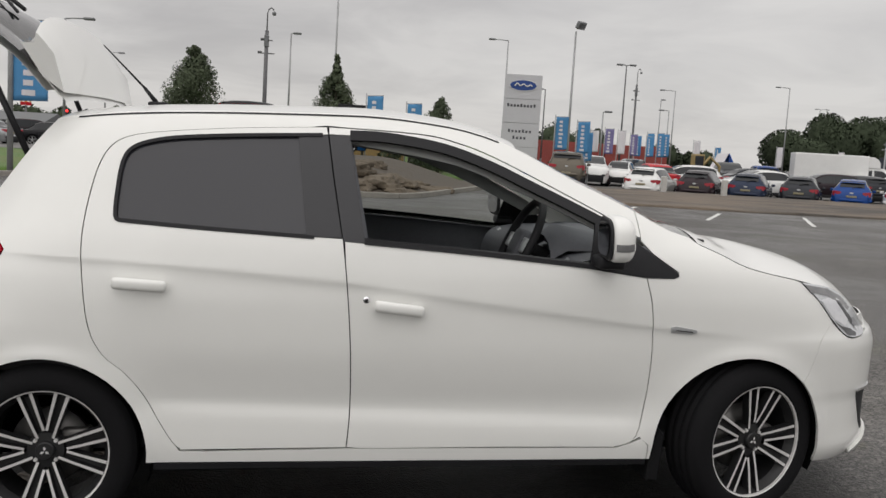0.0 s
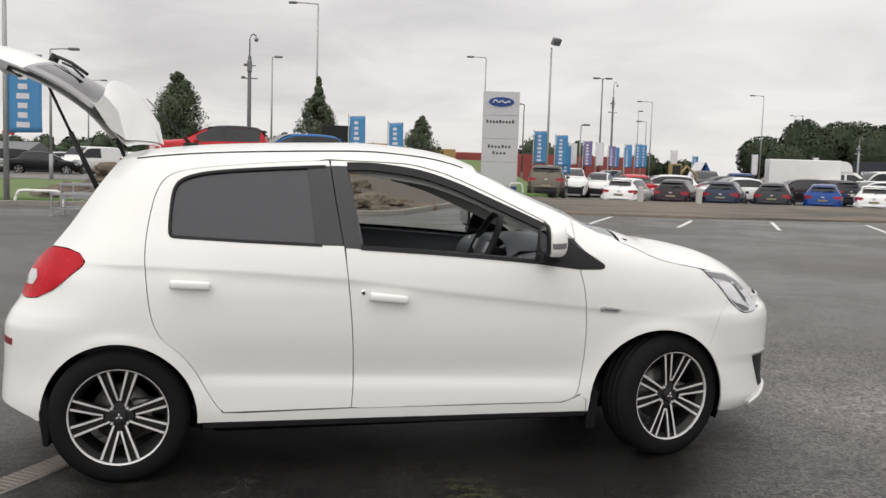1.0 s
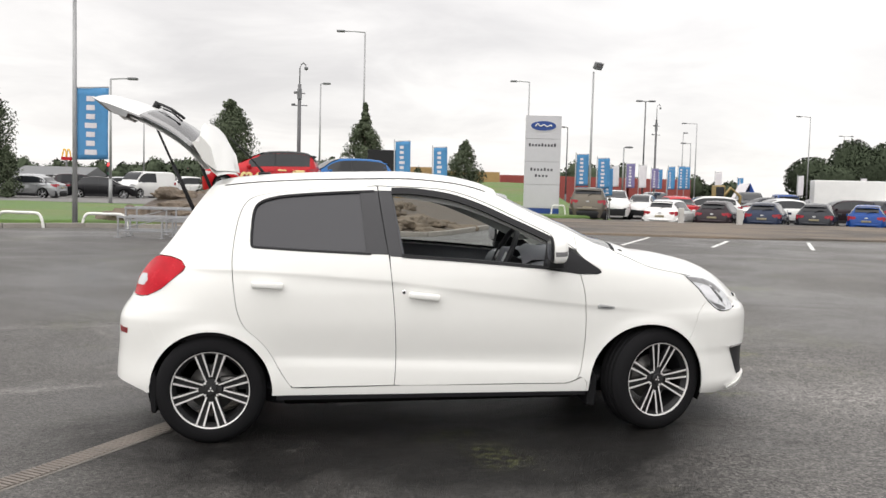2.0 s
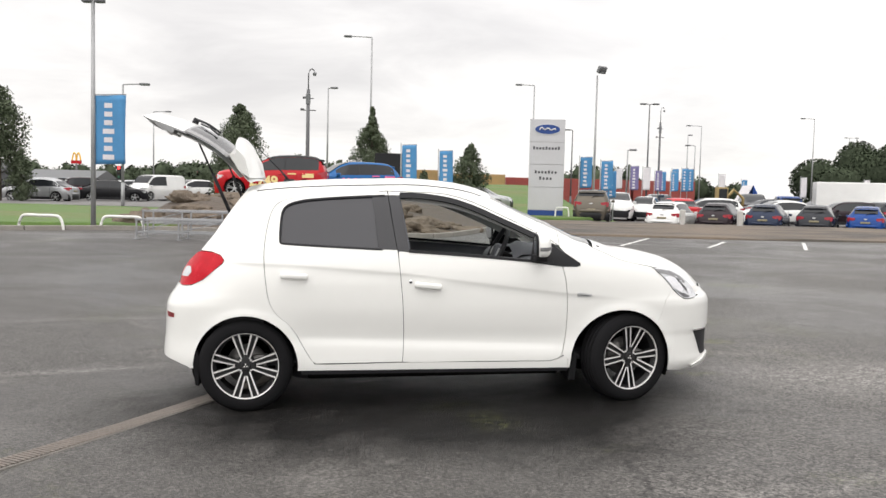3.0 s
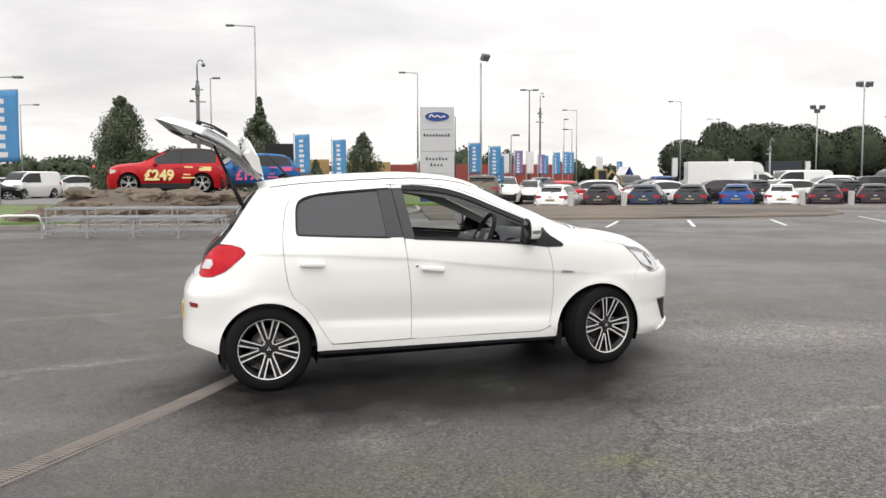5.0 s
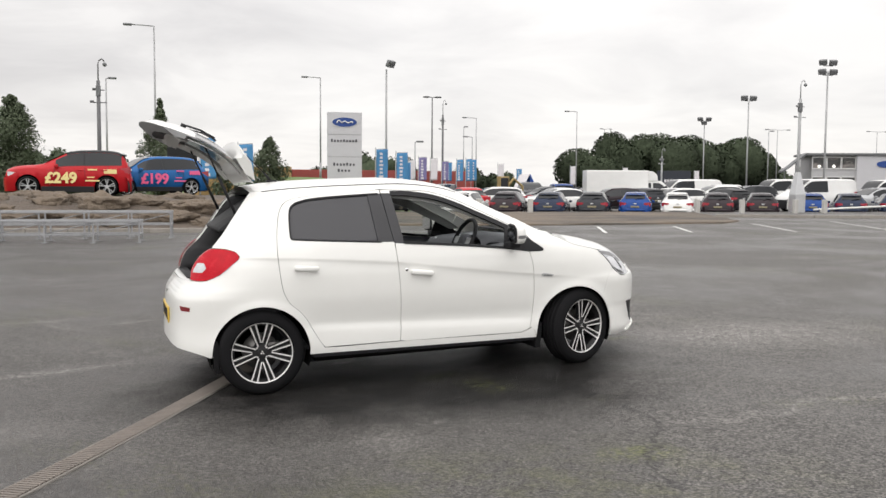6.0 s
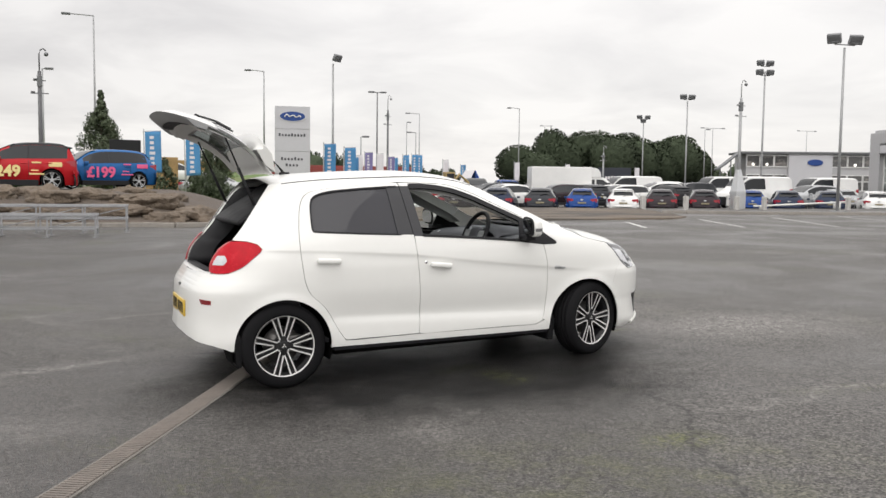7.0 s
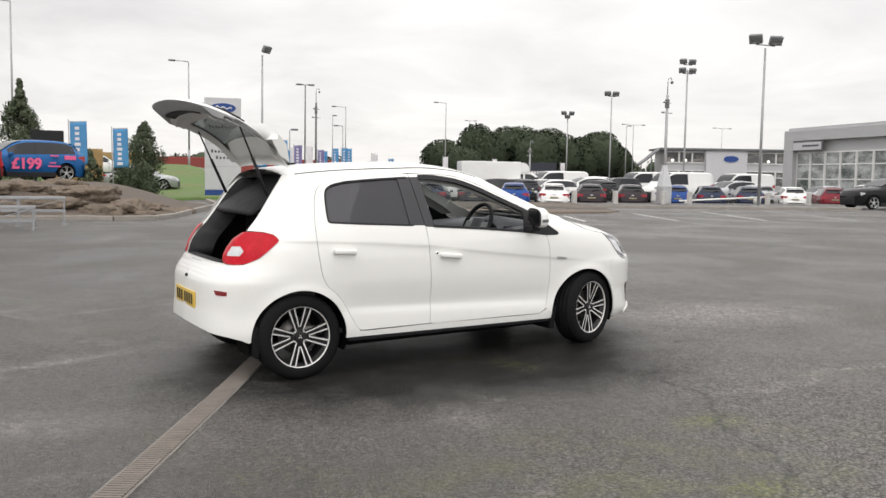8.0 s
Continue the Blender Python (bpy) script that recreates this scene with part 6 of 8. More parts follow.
for kind, p, L, W, H, lab, x, y, h in (
        ("suv", BRONZE, 4.5, 1.85, 1.68, "bronze SUV parked near the pylon sign", 7.3, 44.6, 78),
        ("suv", WHITE2, 4.6, 1.9, 1.7, "white SUV facing the car park", 10.0, 52.5, 262), ("hatch", WHITE2, 4.2, 1.78, 1.48, "white hatchback in the back rows", 12.0, 54, 250),
        ("saloon", RED, 4.4, 1.78, 1.45, "red car in the back rows", 13.0, 50, 95), ("suv", SILVER, 4.5, 1.85, 1.66, "silver SUV in the back rows", 14.3, 60, 265),
        ("hatch", WHITE2, 4.2, 1.78, 1.48, "white hatchback in the back rows", 15.2, 51.5, 175), ("suv", GREY, 4.6, 1.9, 1.85, "dark pickup-like SUV in the back rows", 21.5, 62, 262),
        ("saloon", WHITE2, 4.5, 1.8, 1.46, "white car seen from the side in the back rows", 18.4, 48.2, 178), ("saloon", SILVER, 4.5, 1.8, 1.46, "silver car seen from the side in the back rows", 20.0, 53, 178),
        ("hatch", PLUM, 4.1, 1.76, 1.47, "dark plum car in the back rows", 22.6, 49.5, 178), ("hatch", WHITE2, 4.2, 1.78, 1.48, "white hatchback in the back rows", 29.4, 55, 90),
        ("suv", WHITE2, 4.6, 1.9, 1.75, "white SUV in the back rows", 32.0, 53, 200), ("hatch", WHITE2, 4.2, 1.78, 1.48, "white hatchback in the back rows", 27.0, 49.5, 180),
        ("van", WHITE2, 5.3, 2.0, 2.15, "white panel van in the back rows", 36.6, 48.5, 182), ("van", WHITE2, 5.3, 2.0, 2.15, "white panel van in the back rows", 43.5, 50, 182),
        ("suv", SILVER, 4.6, 1.9, 1.7, "silver SUV in the back rows", 39.6, 47.0, 182), ("saloon", SILVER, 4.6, 1.8, 1.46, "silver car near the showroom", 48.5, 47, 170), ("suv", WHITE2, 4.6, 1.9, 1.7, "white SUV near the showroom", 47.6, 42.5, 86),
        ("suv", DARK, 4.4, 1.85, 1.62, "black SUV parked near the floodlight mast", 36.0, 30.6, 170),
        ("van", WHITE2, 5.3, 2.0, 2.15, "white panel van in the back rows", 33.5, 60.0, 178), ("suv", WHITE2, 4.5, 1.85, 1.68, "white SUV in the back rows", 30.6, 51.6, 176), ("hatch", WHITE2, 4.2, 1.78, 1.48, "white hatchback in the back rows", 27.8, 56.5, 200),
        ("saloon", GREY, 4.6, 1.82, 1.5, "graphite saloon seen from the side in the back rows", 20.9, 55.5, 4), ("suv", DEEP_BLUE, 4.5, 1.85, 1.75, "blue SUV beside the tent", 23.8, 62.5, 84), ("suv", GREY, 4.6, 1.9, 1.7, "graphite SUV in the back rows", 34.8, 54, 176),
        ("van", WHITE2, 5.3, 2.0, 2.2, "white panel van in the back rows", 40.2, 57.5, 180), ("suv", SILVER, 4.5, 1.85, 1.66, "silver SUV in the back rows", 25.5, 60.5, 182), ("hatch", WHITE2, 4.2, 1.78, 1.48, "white hatchback in the back rows", 17.2, 56, 265),
        ("hatch", GREY, 4.2, 1.78, 1.48, "graphite hatchback in the back rows", 24.6, 49.6, 92), ("hatch", DARK, 4.2, 1.78, 1.48, "black hatchback in the back rows", 30.2, 49.0, 92), ("hatch", SILVER, 4.2, 1.78, 1.48, "silver hatchback in the back rows", 41.2, 46.5, 88)):
    road_car(kind, p, L, W, H, lab, upon(x, y, h), G2)
G3 = "cars queueing on the road"
for kind, p, L, W, H, lab, x, y, h in (
        ("hatch", SILVER, 4.1, 1.75, 1.52, "silver hatchback on the road", -28.3, 60.0, 26), ("suv", PLUM, 4.4, 1.85, 1.62, "dark maroon SUV on the road", -25.9, 61.5, 30),
        ("saloon", DARK, 4.5, 1.8, 1.45, "black saloon on the road", -23.1, 57.5, 18), ("hatch", SILVER, 4.2, 1.78, 1.5, "pale silver car on the road", -24.6, 66.5, 40),
        ("van", WHITE2, 4.6, 1.85, 1.9, "white small van on the road", -21.6, 61.6, 245), ("suv", WHITE2, 4.4, 1.85, 1.65, "white SUV on the road", -20.3, 64.5, 232),
        ("hatch", DARK, 4.1, 1.75, 1.5, "black hatchback on the road", -33.6, 62, 30), ("suv", DARK, 4.4, 1.8, 1.6, "dark navy SUV on the road", -37.2, 64, 30),
        ("saloon", SILVER, 4.5, 1.8, 1.45, "silver saloon on the far carriageway", -26, 53, 180), ("hatch", WHITE2, 4.1, 1.75, 1.5, "white hatchback beyond the grass", -1.0, 60, 0), ("saloon", SILVER, 4.4, 1.8, 1.42, "silver saloon parked beyond the mound", 1.40, 54, -12)):
    road_car(kind, p, L, W, H, lab, upon(x, y, h), G3)


def box_truck(m):
    ob = thing("box_truck", "white box truck with crew cab behind the parked cars", "truck", m=m)
    bm = bmesh.new()
    box(bm, -4.55, 0.0, -1.05, 1.05, 0.85, 2.75, 0.05)
    cargo = part("cargo_box", bm, WHITE2, ob, smooth=False)
    bm = bmesh.new()  # wind deflector over the cab, rounded in front
    rows = []
    for y in (-0.98, 0.98):
        rows.append([bm.verts.new((x, y, z)) for x, z in ((0.0, 2.0), (0.0, 2.70), (0.25, 2.70), (0.50, 2.58), (0.66, 2.36), (0.70, 2.0))])
    bm.faces.new(rows[0]), bm.faces.new(rows[1][::-1])
    for k in range(6):
        bm.faces.new((rows[0][k], rows[0][(k + 1) % 6], rows[1][(k + 1) % 6], rows[1][k]))
    bmesh.ops.recalc_face_normals(bm, faces=bm.faces[:])
    part("wind_deflector", bm, WHITE2, cargo, smooth=False)
    bm = bmesh.new()
    rows = []
    prof = ((-0.5, 0.45), (-0.5, 1.95), (0.6, 2.02), (1.0, 1.98), (1.62, 1.42), (2.3, 1.22), (2.5, 0.95), (2.55, 0.40))
    for y in (-1.0, 1.0):
        rows.append([bm.verts.new((x, y * (0.9 if z > 1.6 else 1.0), z)) for x, z in prof])
    bm.faces.new(rows[0]), bm.faces.new(rows[1][::-1])
    n = len(prof)
    for k in range(n):
        bm.faces.new((rows[0][k], rows[0][(k + 1) % n], rows[1][(k + 1) % n], rows[1][k]))
    bmesh.ops.recalc_face_normals(bm, faces=bm.faces[:])
    bmesh.ops.bevel(bm, geom=bm.edges[:], offset=0.05, segments=2, affect="EDGES")
    cab = part("cab", bm, WHITE2, ob, smooth=False)
    for s in (-1, 1):
        for outline in (((-0.30, 1.28), (-0.30, 1.82), (0.22, 1.84), (0.22, 1.28)), ((0.36, 1.26), (0.36, 1.84), (0.90, 1.82), (1.42, 1.36), (1.40, 1.26))):
            bm = bmesh.new()
            bm.faces.new([bm.verts.new((x, s * (1.005 - 0.10 * max(0, min(1, (z - 1.35) / 0.4))), z)) for x, z in outline])
            r = bmesh.ops.extrude_face_region(bm, geom=bm.faces[:])
            bmesh.ops.translate(bm, verts=[v for v in r["geom"] if isinstance(v, bmesh.types.BMVert)], vec=(0, s * 0.02, 0))
            bmesh.ops.recalc_face_normals(bm, faces=bm.faces[:])
            part("cab_window", bm, GLASS_DARK, cab, smooth=False)
        bm = bmesh.new()
        box(bm, 1.2, 1.36, min(s * 1.02, s * 1.22), max(s * 1.02, s * 1.22), 1.30, 1.62, 0.03)
        part("door_mirror", bm, BLACK_TRIM, cab, smooth=False)
    bm = bmesh.new()
    box(bm, -4.5, -0.4, -0.45, 0.45, 0.5, 0.85)
    part("chassis", bm, BLACK_TRIM, ob, smooth=False)
    for x in (-3.2, 1.7):
        for s in (-1, 1):
            w = new("wheel", FW[0.34][0])
            w.parent, w.matrix_basis = ob, pose(x, s * 0.93, 0.34, 0, 0, 180 if s > 0 else 0)
            r = new("rim", FW[0.34][1])
            r.parent = w
    return ob


box_truck(upon(29.1, 58.2, -14))

# ---- drain channel ----
GRATE = mat("rusty_drain_grate", (0.205, 0.18, 0.16), 0.7, 0.4, 0.3, 9, 0.3, 60)
DRAIN_EDGE = mat("pale_drain_concrete", (0.17, 0.158, 0.142), 0.85, 0, 0.25, 6, 0.3, 60)
drain = thing("drain_channel", "narrow slotted drain channel set in the asphalt", "drain", kind="structure")
d0, d1 = Vector((-3.55, -1.45, 0)), Vector((0.05, 6.85, 0))
dd = (d1 - d0).normalized()
dn = Vector((-dd.y, dd.x, 0))
for s in (-1, 1):
    bm = bmesh.new()
    rows = []
    n = 40
    for i in range(n + 1):
        p = d0.lerp(d1, i / n)
        rows.append([bm.verts.new((q.x, q.y, ground_z(q.x, q.y) + h)) for q, h in ((p + dn * s * 0.062, -0.01), (p + dn * s * 0.062, 0.010), (p + dn * s * (0.074 + 0.006 * noise.noise(p * 5)), 0.008), (p + dn * s * 0.078, -0.01))])
    for a, b in zip(rows, rows[1:]):
        for k in range(3):
            bm.faces.new((a[k], a[k + 1], b[k + 1], b[k]))
    bmesh.ops.recalc_face_normals(bm, faces=bm.faces[:])
    part("edge_strip", bm, DRAIN_EDGE, drain, smooth=False)
bm = bmesh.new()
rows = []
for i in range(41):
    p = d0.lerp(d1, i / 40)
    rows.append([bm.verts.new((q.x, q.y, ground_z(q.x, q.y) + 0.003)) for q in (p - dn * 0.062, p + dn * 0.062)])
for a, b in zip(rows, rows[1:]):
    bm.faces.new((a[0], b[0], b[1], a[1]))
part("channel_bed", bm, ARCH, drain)
slat = bmesh.new()
box(slat, -0.061, 0.061, -0.0085, 0.0085, -0.006, 0.006, 0.002)
slat_me = bpy.data.meshes.new("slat")
slat.to_mesh(slat_me)
slat.free()
slat_me.materials.append(GRATE)
turn = math.degrees(math.atan2(dn.y, dn.x))
L = (d1 - d0).length
count = int(L / 0.030)
for i in range(count):
    p = d0 + dd * (i + 0.5) * 0.030
    if i < 292:
        o = new("slat", slat_me)
        o.parent = drain
        o.matrix_basis = pose(p.x, p.y, ground_z(p.x, p.y) + 0.009, 0, 0, turn)

# ---- kerb round the verge and the mound ----
def kerb_run(pts, label):
    path = smooth(pts, 5)
    ob = thing("kerb", label, "kerb", kind="structure")
    step = 0.915
    P = [Vector((x, y, 0)) for x, y in path]
    seg = []
    for a, b in zip(P, P[1:]):
        n = max(1, int((b - a).length / 0.15))
        seg += [a.lerp(b, k / n) for k in range(n)]
    seg.append(P[-1])
    i = 0
    while i < len(seg) - 2:
        j, run = i, 0.0
        while j < len(seg) - 1 and run < step:
            run += (seg[j + 1] - seg[j]).length
            j += 1
        a, b = seg[i], seg[j]
        d = (b - a).normalized()
        bm = bmesh.new()
        ln = (b - a).length - 0.012
        box(bm, 0, ln, -0.065, 0.065, -0.1, 0.125, 0.015)
        z = ground_z(a.x, a.y) + 0.012 * noise.noise((a.x, a.y, 0.3))
        part("kerbstone", bm, KERB, ob, smooth=False, at=pose(a.x, a.y, z, 0, 0, math.degrees(math.atan2(d.y, d.x))))
        i = j
    return ob


kerb_run([(-20, 18.2), (-15, 18.9), (-11.2, 20.0), (-9.5, 21.3), (-7.0, 21.6), (-4.5, 21.6), (-2.6, 21.8), (-1.4, 21.2), (-0.4, 21.8), (0.4, 24.0), (1.4, 27.5), (2.5, 31.6), (2.9, 37.0)], "weathered concrete kerb along the car park edge")

kerb_run([(19.3, 31.7), (21.2, 31.0), (24.0, 30.1), (28, 29.5), (32.6, 29.0)], "low pale concrete kerb before the parked cars")

# ---- mound of earth and rocks ----
MOUND = mat("compacted_brown_soil", (0.098, 0.078, 0.062), 0.95, 0, 0.4, 1.2, 0.9, 9)
ROCK = island_tint(mat("weathered_sandstone", (0.185, 0.145, 0.108), 0.9, 0, 0.35, 2.2, 0.9, 7), 0.7, 1.2)


MOUND_EDGE = pchip((21.8, 24, 27.5, 31.6, 37), (-0.3, 0.45, 1.4, 2.45, 2.85))


def mound_z(x, y):
    front = min(1, max(0, (y - 21.9 - 0.5 * noise.noise((x * 0.35, 0, 0))) / 3.6))
    right = min(1, max(0, (MOUND_EDGE(y) - x) / 4.4))
    left = min(1, max(0, (x + 10.6) / 2.2))
    back = min(1, max(0, (37.0 - y) / 4.0))
    sm = lambda t: t * t * (3 - 2 * t)
    h = 0.86 * sm(front) * sm(right) * sm(left) * sm(back)
    flat = 1 - min(1, max(0, (y - 26.5) / 1.5))
    return ground_z(x, y) + h + (0.10 * flat + 0.02) * h * (noise.noise((x * 0.9, y * 0.9, 1.7)) + 0.5 * noise.noise((x * 2.7, y * 2.7, 4.1))) - 0.01


bm = bmesh.new()
mx, my = np.arange(-10.6, 3.0, 0.2), np.arange(21.9, 37.2, 0.2)
gv = [[bm.verts.new((x, y, mound_z(x, y))) for x in mx] for y in my]
for i in range(len(my) - 1):
    for j in range(len(mx) - 1):
        bm.faces.new((gv[i][j], gv[i][j + 1], gv[i + 1][j + 1], gv[i + 1][j]))
tagged(part("mound", bm, MOUND), "low brown earth mound behind the kerb", "mound", kind="structure")


def boulder(x, y, sx, sy, sz, seed, sink=0.62):
    bm = bmesh.new()
    bmesh.ops.create_icosphere(bm, subdivisions=4, radius=1)
    for v in bm.verts:
        p = v.co.copy()
        n = 0.42 * noise.noise(p * 1.2 + Vector((seed * 7.1, 0, 0))) + 0.30 * abs(noise.noise(p * 2.4 + Vector((0, seed * 3.3, 0)))) + 0.14 * noise.noise(p * 5.5 + Vector((0, 0, seed)))
        p *= 0.85 + n
        led = round(p.z * 3.2 + 0.4 * noise.noise(p * 1.5)) / 3.2  # bedding ledges
        p.z = max(-0.7, 0.45 * p.z + 0.55 * led)
        v.co = (p.x * sx, p.y * sy, p.z * sz)
    ob = part("boulder", bm, ROCK, at=pose(x, y, mound_z(x, y) + sz * (0.5 - sink), 0, 0, seed * 37 % 60 - 30))
    return tagged(ob, "rough brown sandstone boulder set in the mound", "boulder", "boulders on the mound")


rnd = random.Random(5)
for k, (x, y, s) in enumerate(((-9.0, 23.3, 0.9), (-7.9, 23.9, 0.7), (-8.2, 24.9, 0.8), (-6.9, 23.4, 0.8), (-6.4, 24.8, 0.9), (-5.6, 23.5, 0.65), (-5.0, 24.6, 0.9), (-4.3, 23.3, 0.7), (-3.9, 24.8, 0.85), (-3.2, 23.6, 0.8), (-2.3, 24.6, 0.9),
                            (-1.9, 23.2, 0.6), (-1.2, 23.9, 0.85), (-0.9, 24.9, 0.7), (-0.5, 23.2, 0.6), (-1.6, 27.3, 0.6), (-0.2, 26.0, 0.55), (0.4, 25.4, 0.6), (-7.4, 26.0, 0.7), (-9.9, 24.4, 0.7), (-5.7, 26.2, 0.6), (-2.9, 26.3, 0.6))):
    boulder(x, y, s * rnd.uniform(0.8, 1.2), s * rnd.uniform(0.5, 0.7), s * rnd.uniform(0.30, 0.42), k + 1)

# ---- galvanised ramp frames before the mound ----
def steel_frame(x0, x1, y, z_top, label):
    ob = thing("steel_frame", label, "metal frame", "galvanised frames")
    for zz, r in ((z_top, 0.026), (z_top - 0.30, 0.018)):
        bm = bmesh.new()
        box(bm, x0, x1, y - r, y + r, zz - r, zz + r, 0.006)
        part("rail", bm, STEEL, ob, smooth=False)
        bm = bmesh.new()
        box(bm, x0, x1, y + 0.75 - r, y + 0.75 + r, zz - r, zz + r, 0.006)
        part("rail", bm, STEEL, ob, smooth=False)
    n = max(2, int((x1 - x0) / 0.95))
    for i in range(n + 1):
        x = x0 + (x1 - x0) * i / n
        for yy in (y, y + 0.75):
            bm = bmesh.new()
            x_ = min(max(x, x0 + 0.03), x1 - 0.03)
            box(bm, x_ - 0.019, x_ + 0.019, yy - 0.019, yy + 0.019, ground_z(x, yy) - 0.01, z_top + 0.01, 0.005)
            box(bm, x_ - 0.07, x_ + 0.07, yy - 0.07, yy + 0.07, ground_z(x, yy) - 0.005, ground_z(x, yy) + 0.012)
            part("post", bm, STEEL, ob, smooth=False)
        bm = bmesh.new()
        box(bm, x_ - 0.02, x_ + 0.02, y, y + 0.75, z_top - 0.33, z_top - 0.29)
        part("cross_bar", bm, STEEL, ob, smooth=False)
        if i < n:
            bm = bmesh.new()
            tube(bm, [(x, y, z_top - 0.28), (x0 + (x1 - x0) * (i + 1) / n, y, z_top - 0.03)], 0.012, 6)
            part("brace", bm, STEEL, ob)
    return ob


steel_frame(-7.75, -2.75, 19.35, 0.70, "galvanised steel ramp frame standing on the asphalt")
steel_frame(-7.4, -3.35, 17.9, 0.54, "low galvanised steel ramp frame standing on the asphalt")

# ---- hoop barriers ----
HOOP = mat("white_painted_steel", (0.72, 0.72, 0.69), 0.5, 0, 0.1, 8)
for x0, x1, y0, y1 in ((-11.6, -10.26, 20.9, 20.6), (-9.55, -8.4, 21.25, 21.35), (5.05, 5.75, 42.5, 42.5)):
    bm = bmesh.new()
    a, b = Vector((x0, y0, ground_z(x0, y0) - 0.05)), Vector((x1, y1, ground_z(x1, y1) - 0.05))
    d = b - a
    h = Vector((0, 0, 0.42 if x0 < 0 else 0.62))
    pts = [a, a + h * 0.5 + d * 0.02, a + h * 0.85 + d * 0.07, a + h + d * 0.16, a + h + d * 0.5, b + h - d * 0.16, b + h * 0.85 - d * 0.07, b + h * 0.5 - d * 0.02, b]
    tube(bm, [Vector(p) for p in smooth([tuple(p) for p in pts], 3)], 0.038, 8)
    tagged(part("hoop_barrier", bm, HOOP), "white painted steel hoop barrier at the kerb", "barrier", "hoop barriers")

# ---- pylon sign ----
SIGN_GREY = mat("pale_grey_sign_panel", (0.50, 0.50, 0.52), 0.45, 0.1, 0.04, 1.5)
SIGN_SIDE = mat("grey_sign_edge", (0.34, 0.34, 0.36), 0.5, 0.1, 0.05, 2)
SIGN_BLUE = mat("deep_blue_sign", (0.012, 0.05, 0.22), 0.35, 0, 0.05, 2)
SIGN_INK = mat("dark_sign_lettering", (0.06, 0.06, 0.07), 0.5, 0, 0.05, 4)
sign = thing("pylon_sign", "tall grey pylon sign with blue oval badge and dark bars", "sign", m=pose(4.71, 44.2, 0.08, 0, 0, -4))
bm = bmesh.new()
box(bm, -0.90, 0.90, -0.17, 0.17, 0.0, 5.12, 0.012)
part("core", bm, SIGN_SIDE, sign, smooth=False)
for z0, z1, mt in ((0.02, 0.40, SIGN_BLUE), (0.42, 1.60, SIGN_GREY), (1.62, 2.77, SIGN_GREY), (2.79, 3.93, SIGN_GREY), (3.95, 5.12, SIGN_GREY)):
    bm = bmesh.new()
    box(bm, -0.91, 0.91, -0.20, -0.165, z0, z1, 0.006)
    part("face_panel", bm, mt, sign, smooth=False)
for rx, rz, y, mt in ((0.68, 0.275, -0.222, SILVER_PLATE), (0.645, 0.245, -0.228, SIGN_BLUE)):
    bm = bmesh.new()
    r = bmesh.ops.create_cone(bm, cap_ends=True, segments=40, radius1=1, radius2=1, depth=0.03, matrix=Matrix.Rotation(math.pi / 2, 4, "X"))
    bmesh.ops.transform(bm, matrix=Matrix.Translation((0, y + 0.012, 4.60)) @ Matrix.Diagonal((rx, 1, rz, 1)), verts=bm.verts[:])
    part("oval_badge", bm, mt, sign, smooth=False)
bm = bmesh.new()
tube(bm, smooth([(-0.42, -0.246, 4.56), (-0.30, -0.246, 4.70), (-0.15, -0.246, 4.58), (0.02, -0.246, 4.66), (0.18, -0.246, 4.56), (0.36, -0.246, 4.64), (0.42, -0.246, 4.56)], 4), 0.03, 6)
part("badge_stroke", bm, WHITE2, sign)
for x0, x1, z in ((-0.72, 0.72, 3.62), (-0.60, 0.60, 2.38), (-0.36, 0.36, 2.06)):
    n = int((x1 - x0) / 0.16)
    for i in range(n):
        a = x0 + (x1 - x0) * i / n
        bm = bmesh.new()
        box(bm, a, a + 0.10, -0.212, -0.198, z - 0.065, z + (0.095 if i % 4 == 0 else 0.055), 0.01)
        part("lettering_bar", bm, SIGN_INK, sign, smooth=False)

# ---- banners ----
CLOTH_BLUE = mat("blue_banner_cloth", (0.07, 0.24, 0.46), 0.8, 0, 0.12, 2.5, 0.2, 60)
CLOTH_PURPLE = mat("purple_banner_cloth", (0.18, 0.16, 0.32), 0.8, 0, 0.12, 2.5)
CLOTH_WHITE = mat("white_banner_cloth", (0.66, 0.64, 0.66), 0.8, 0, 0.08, 2.5)


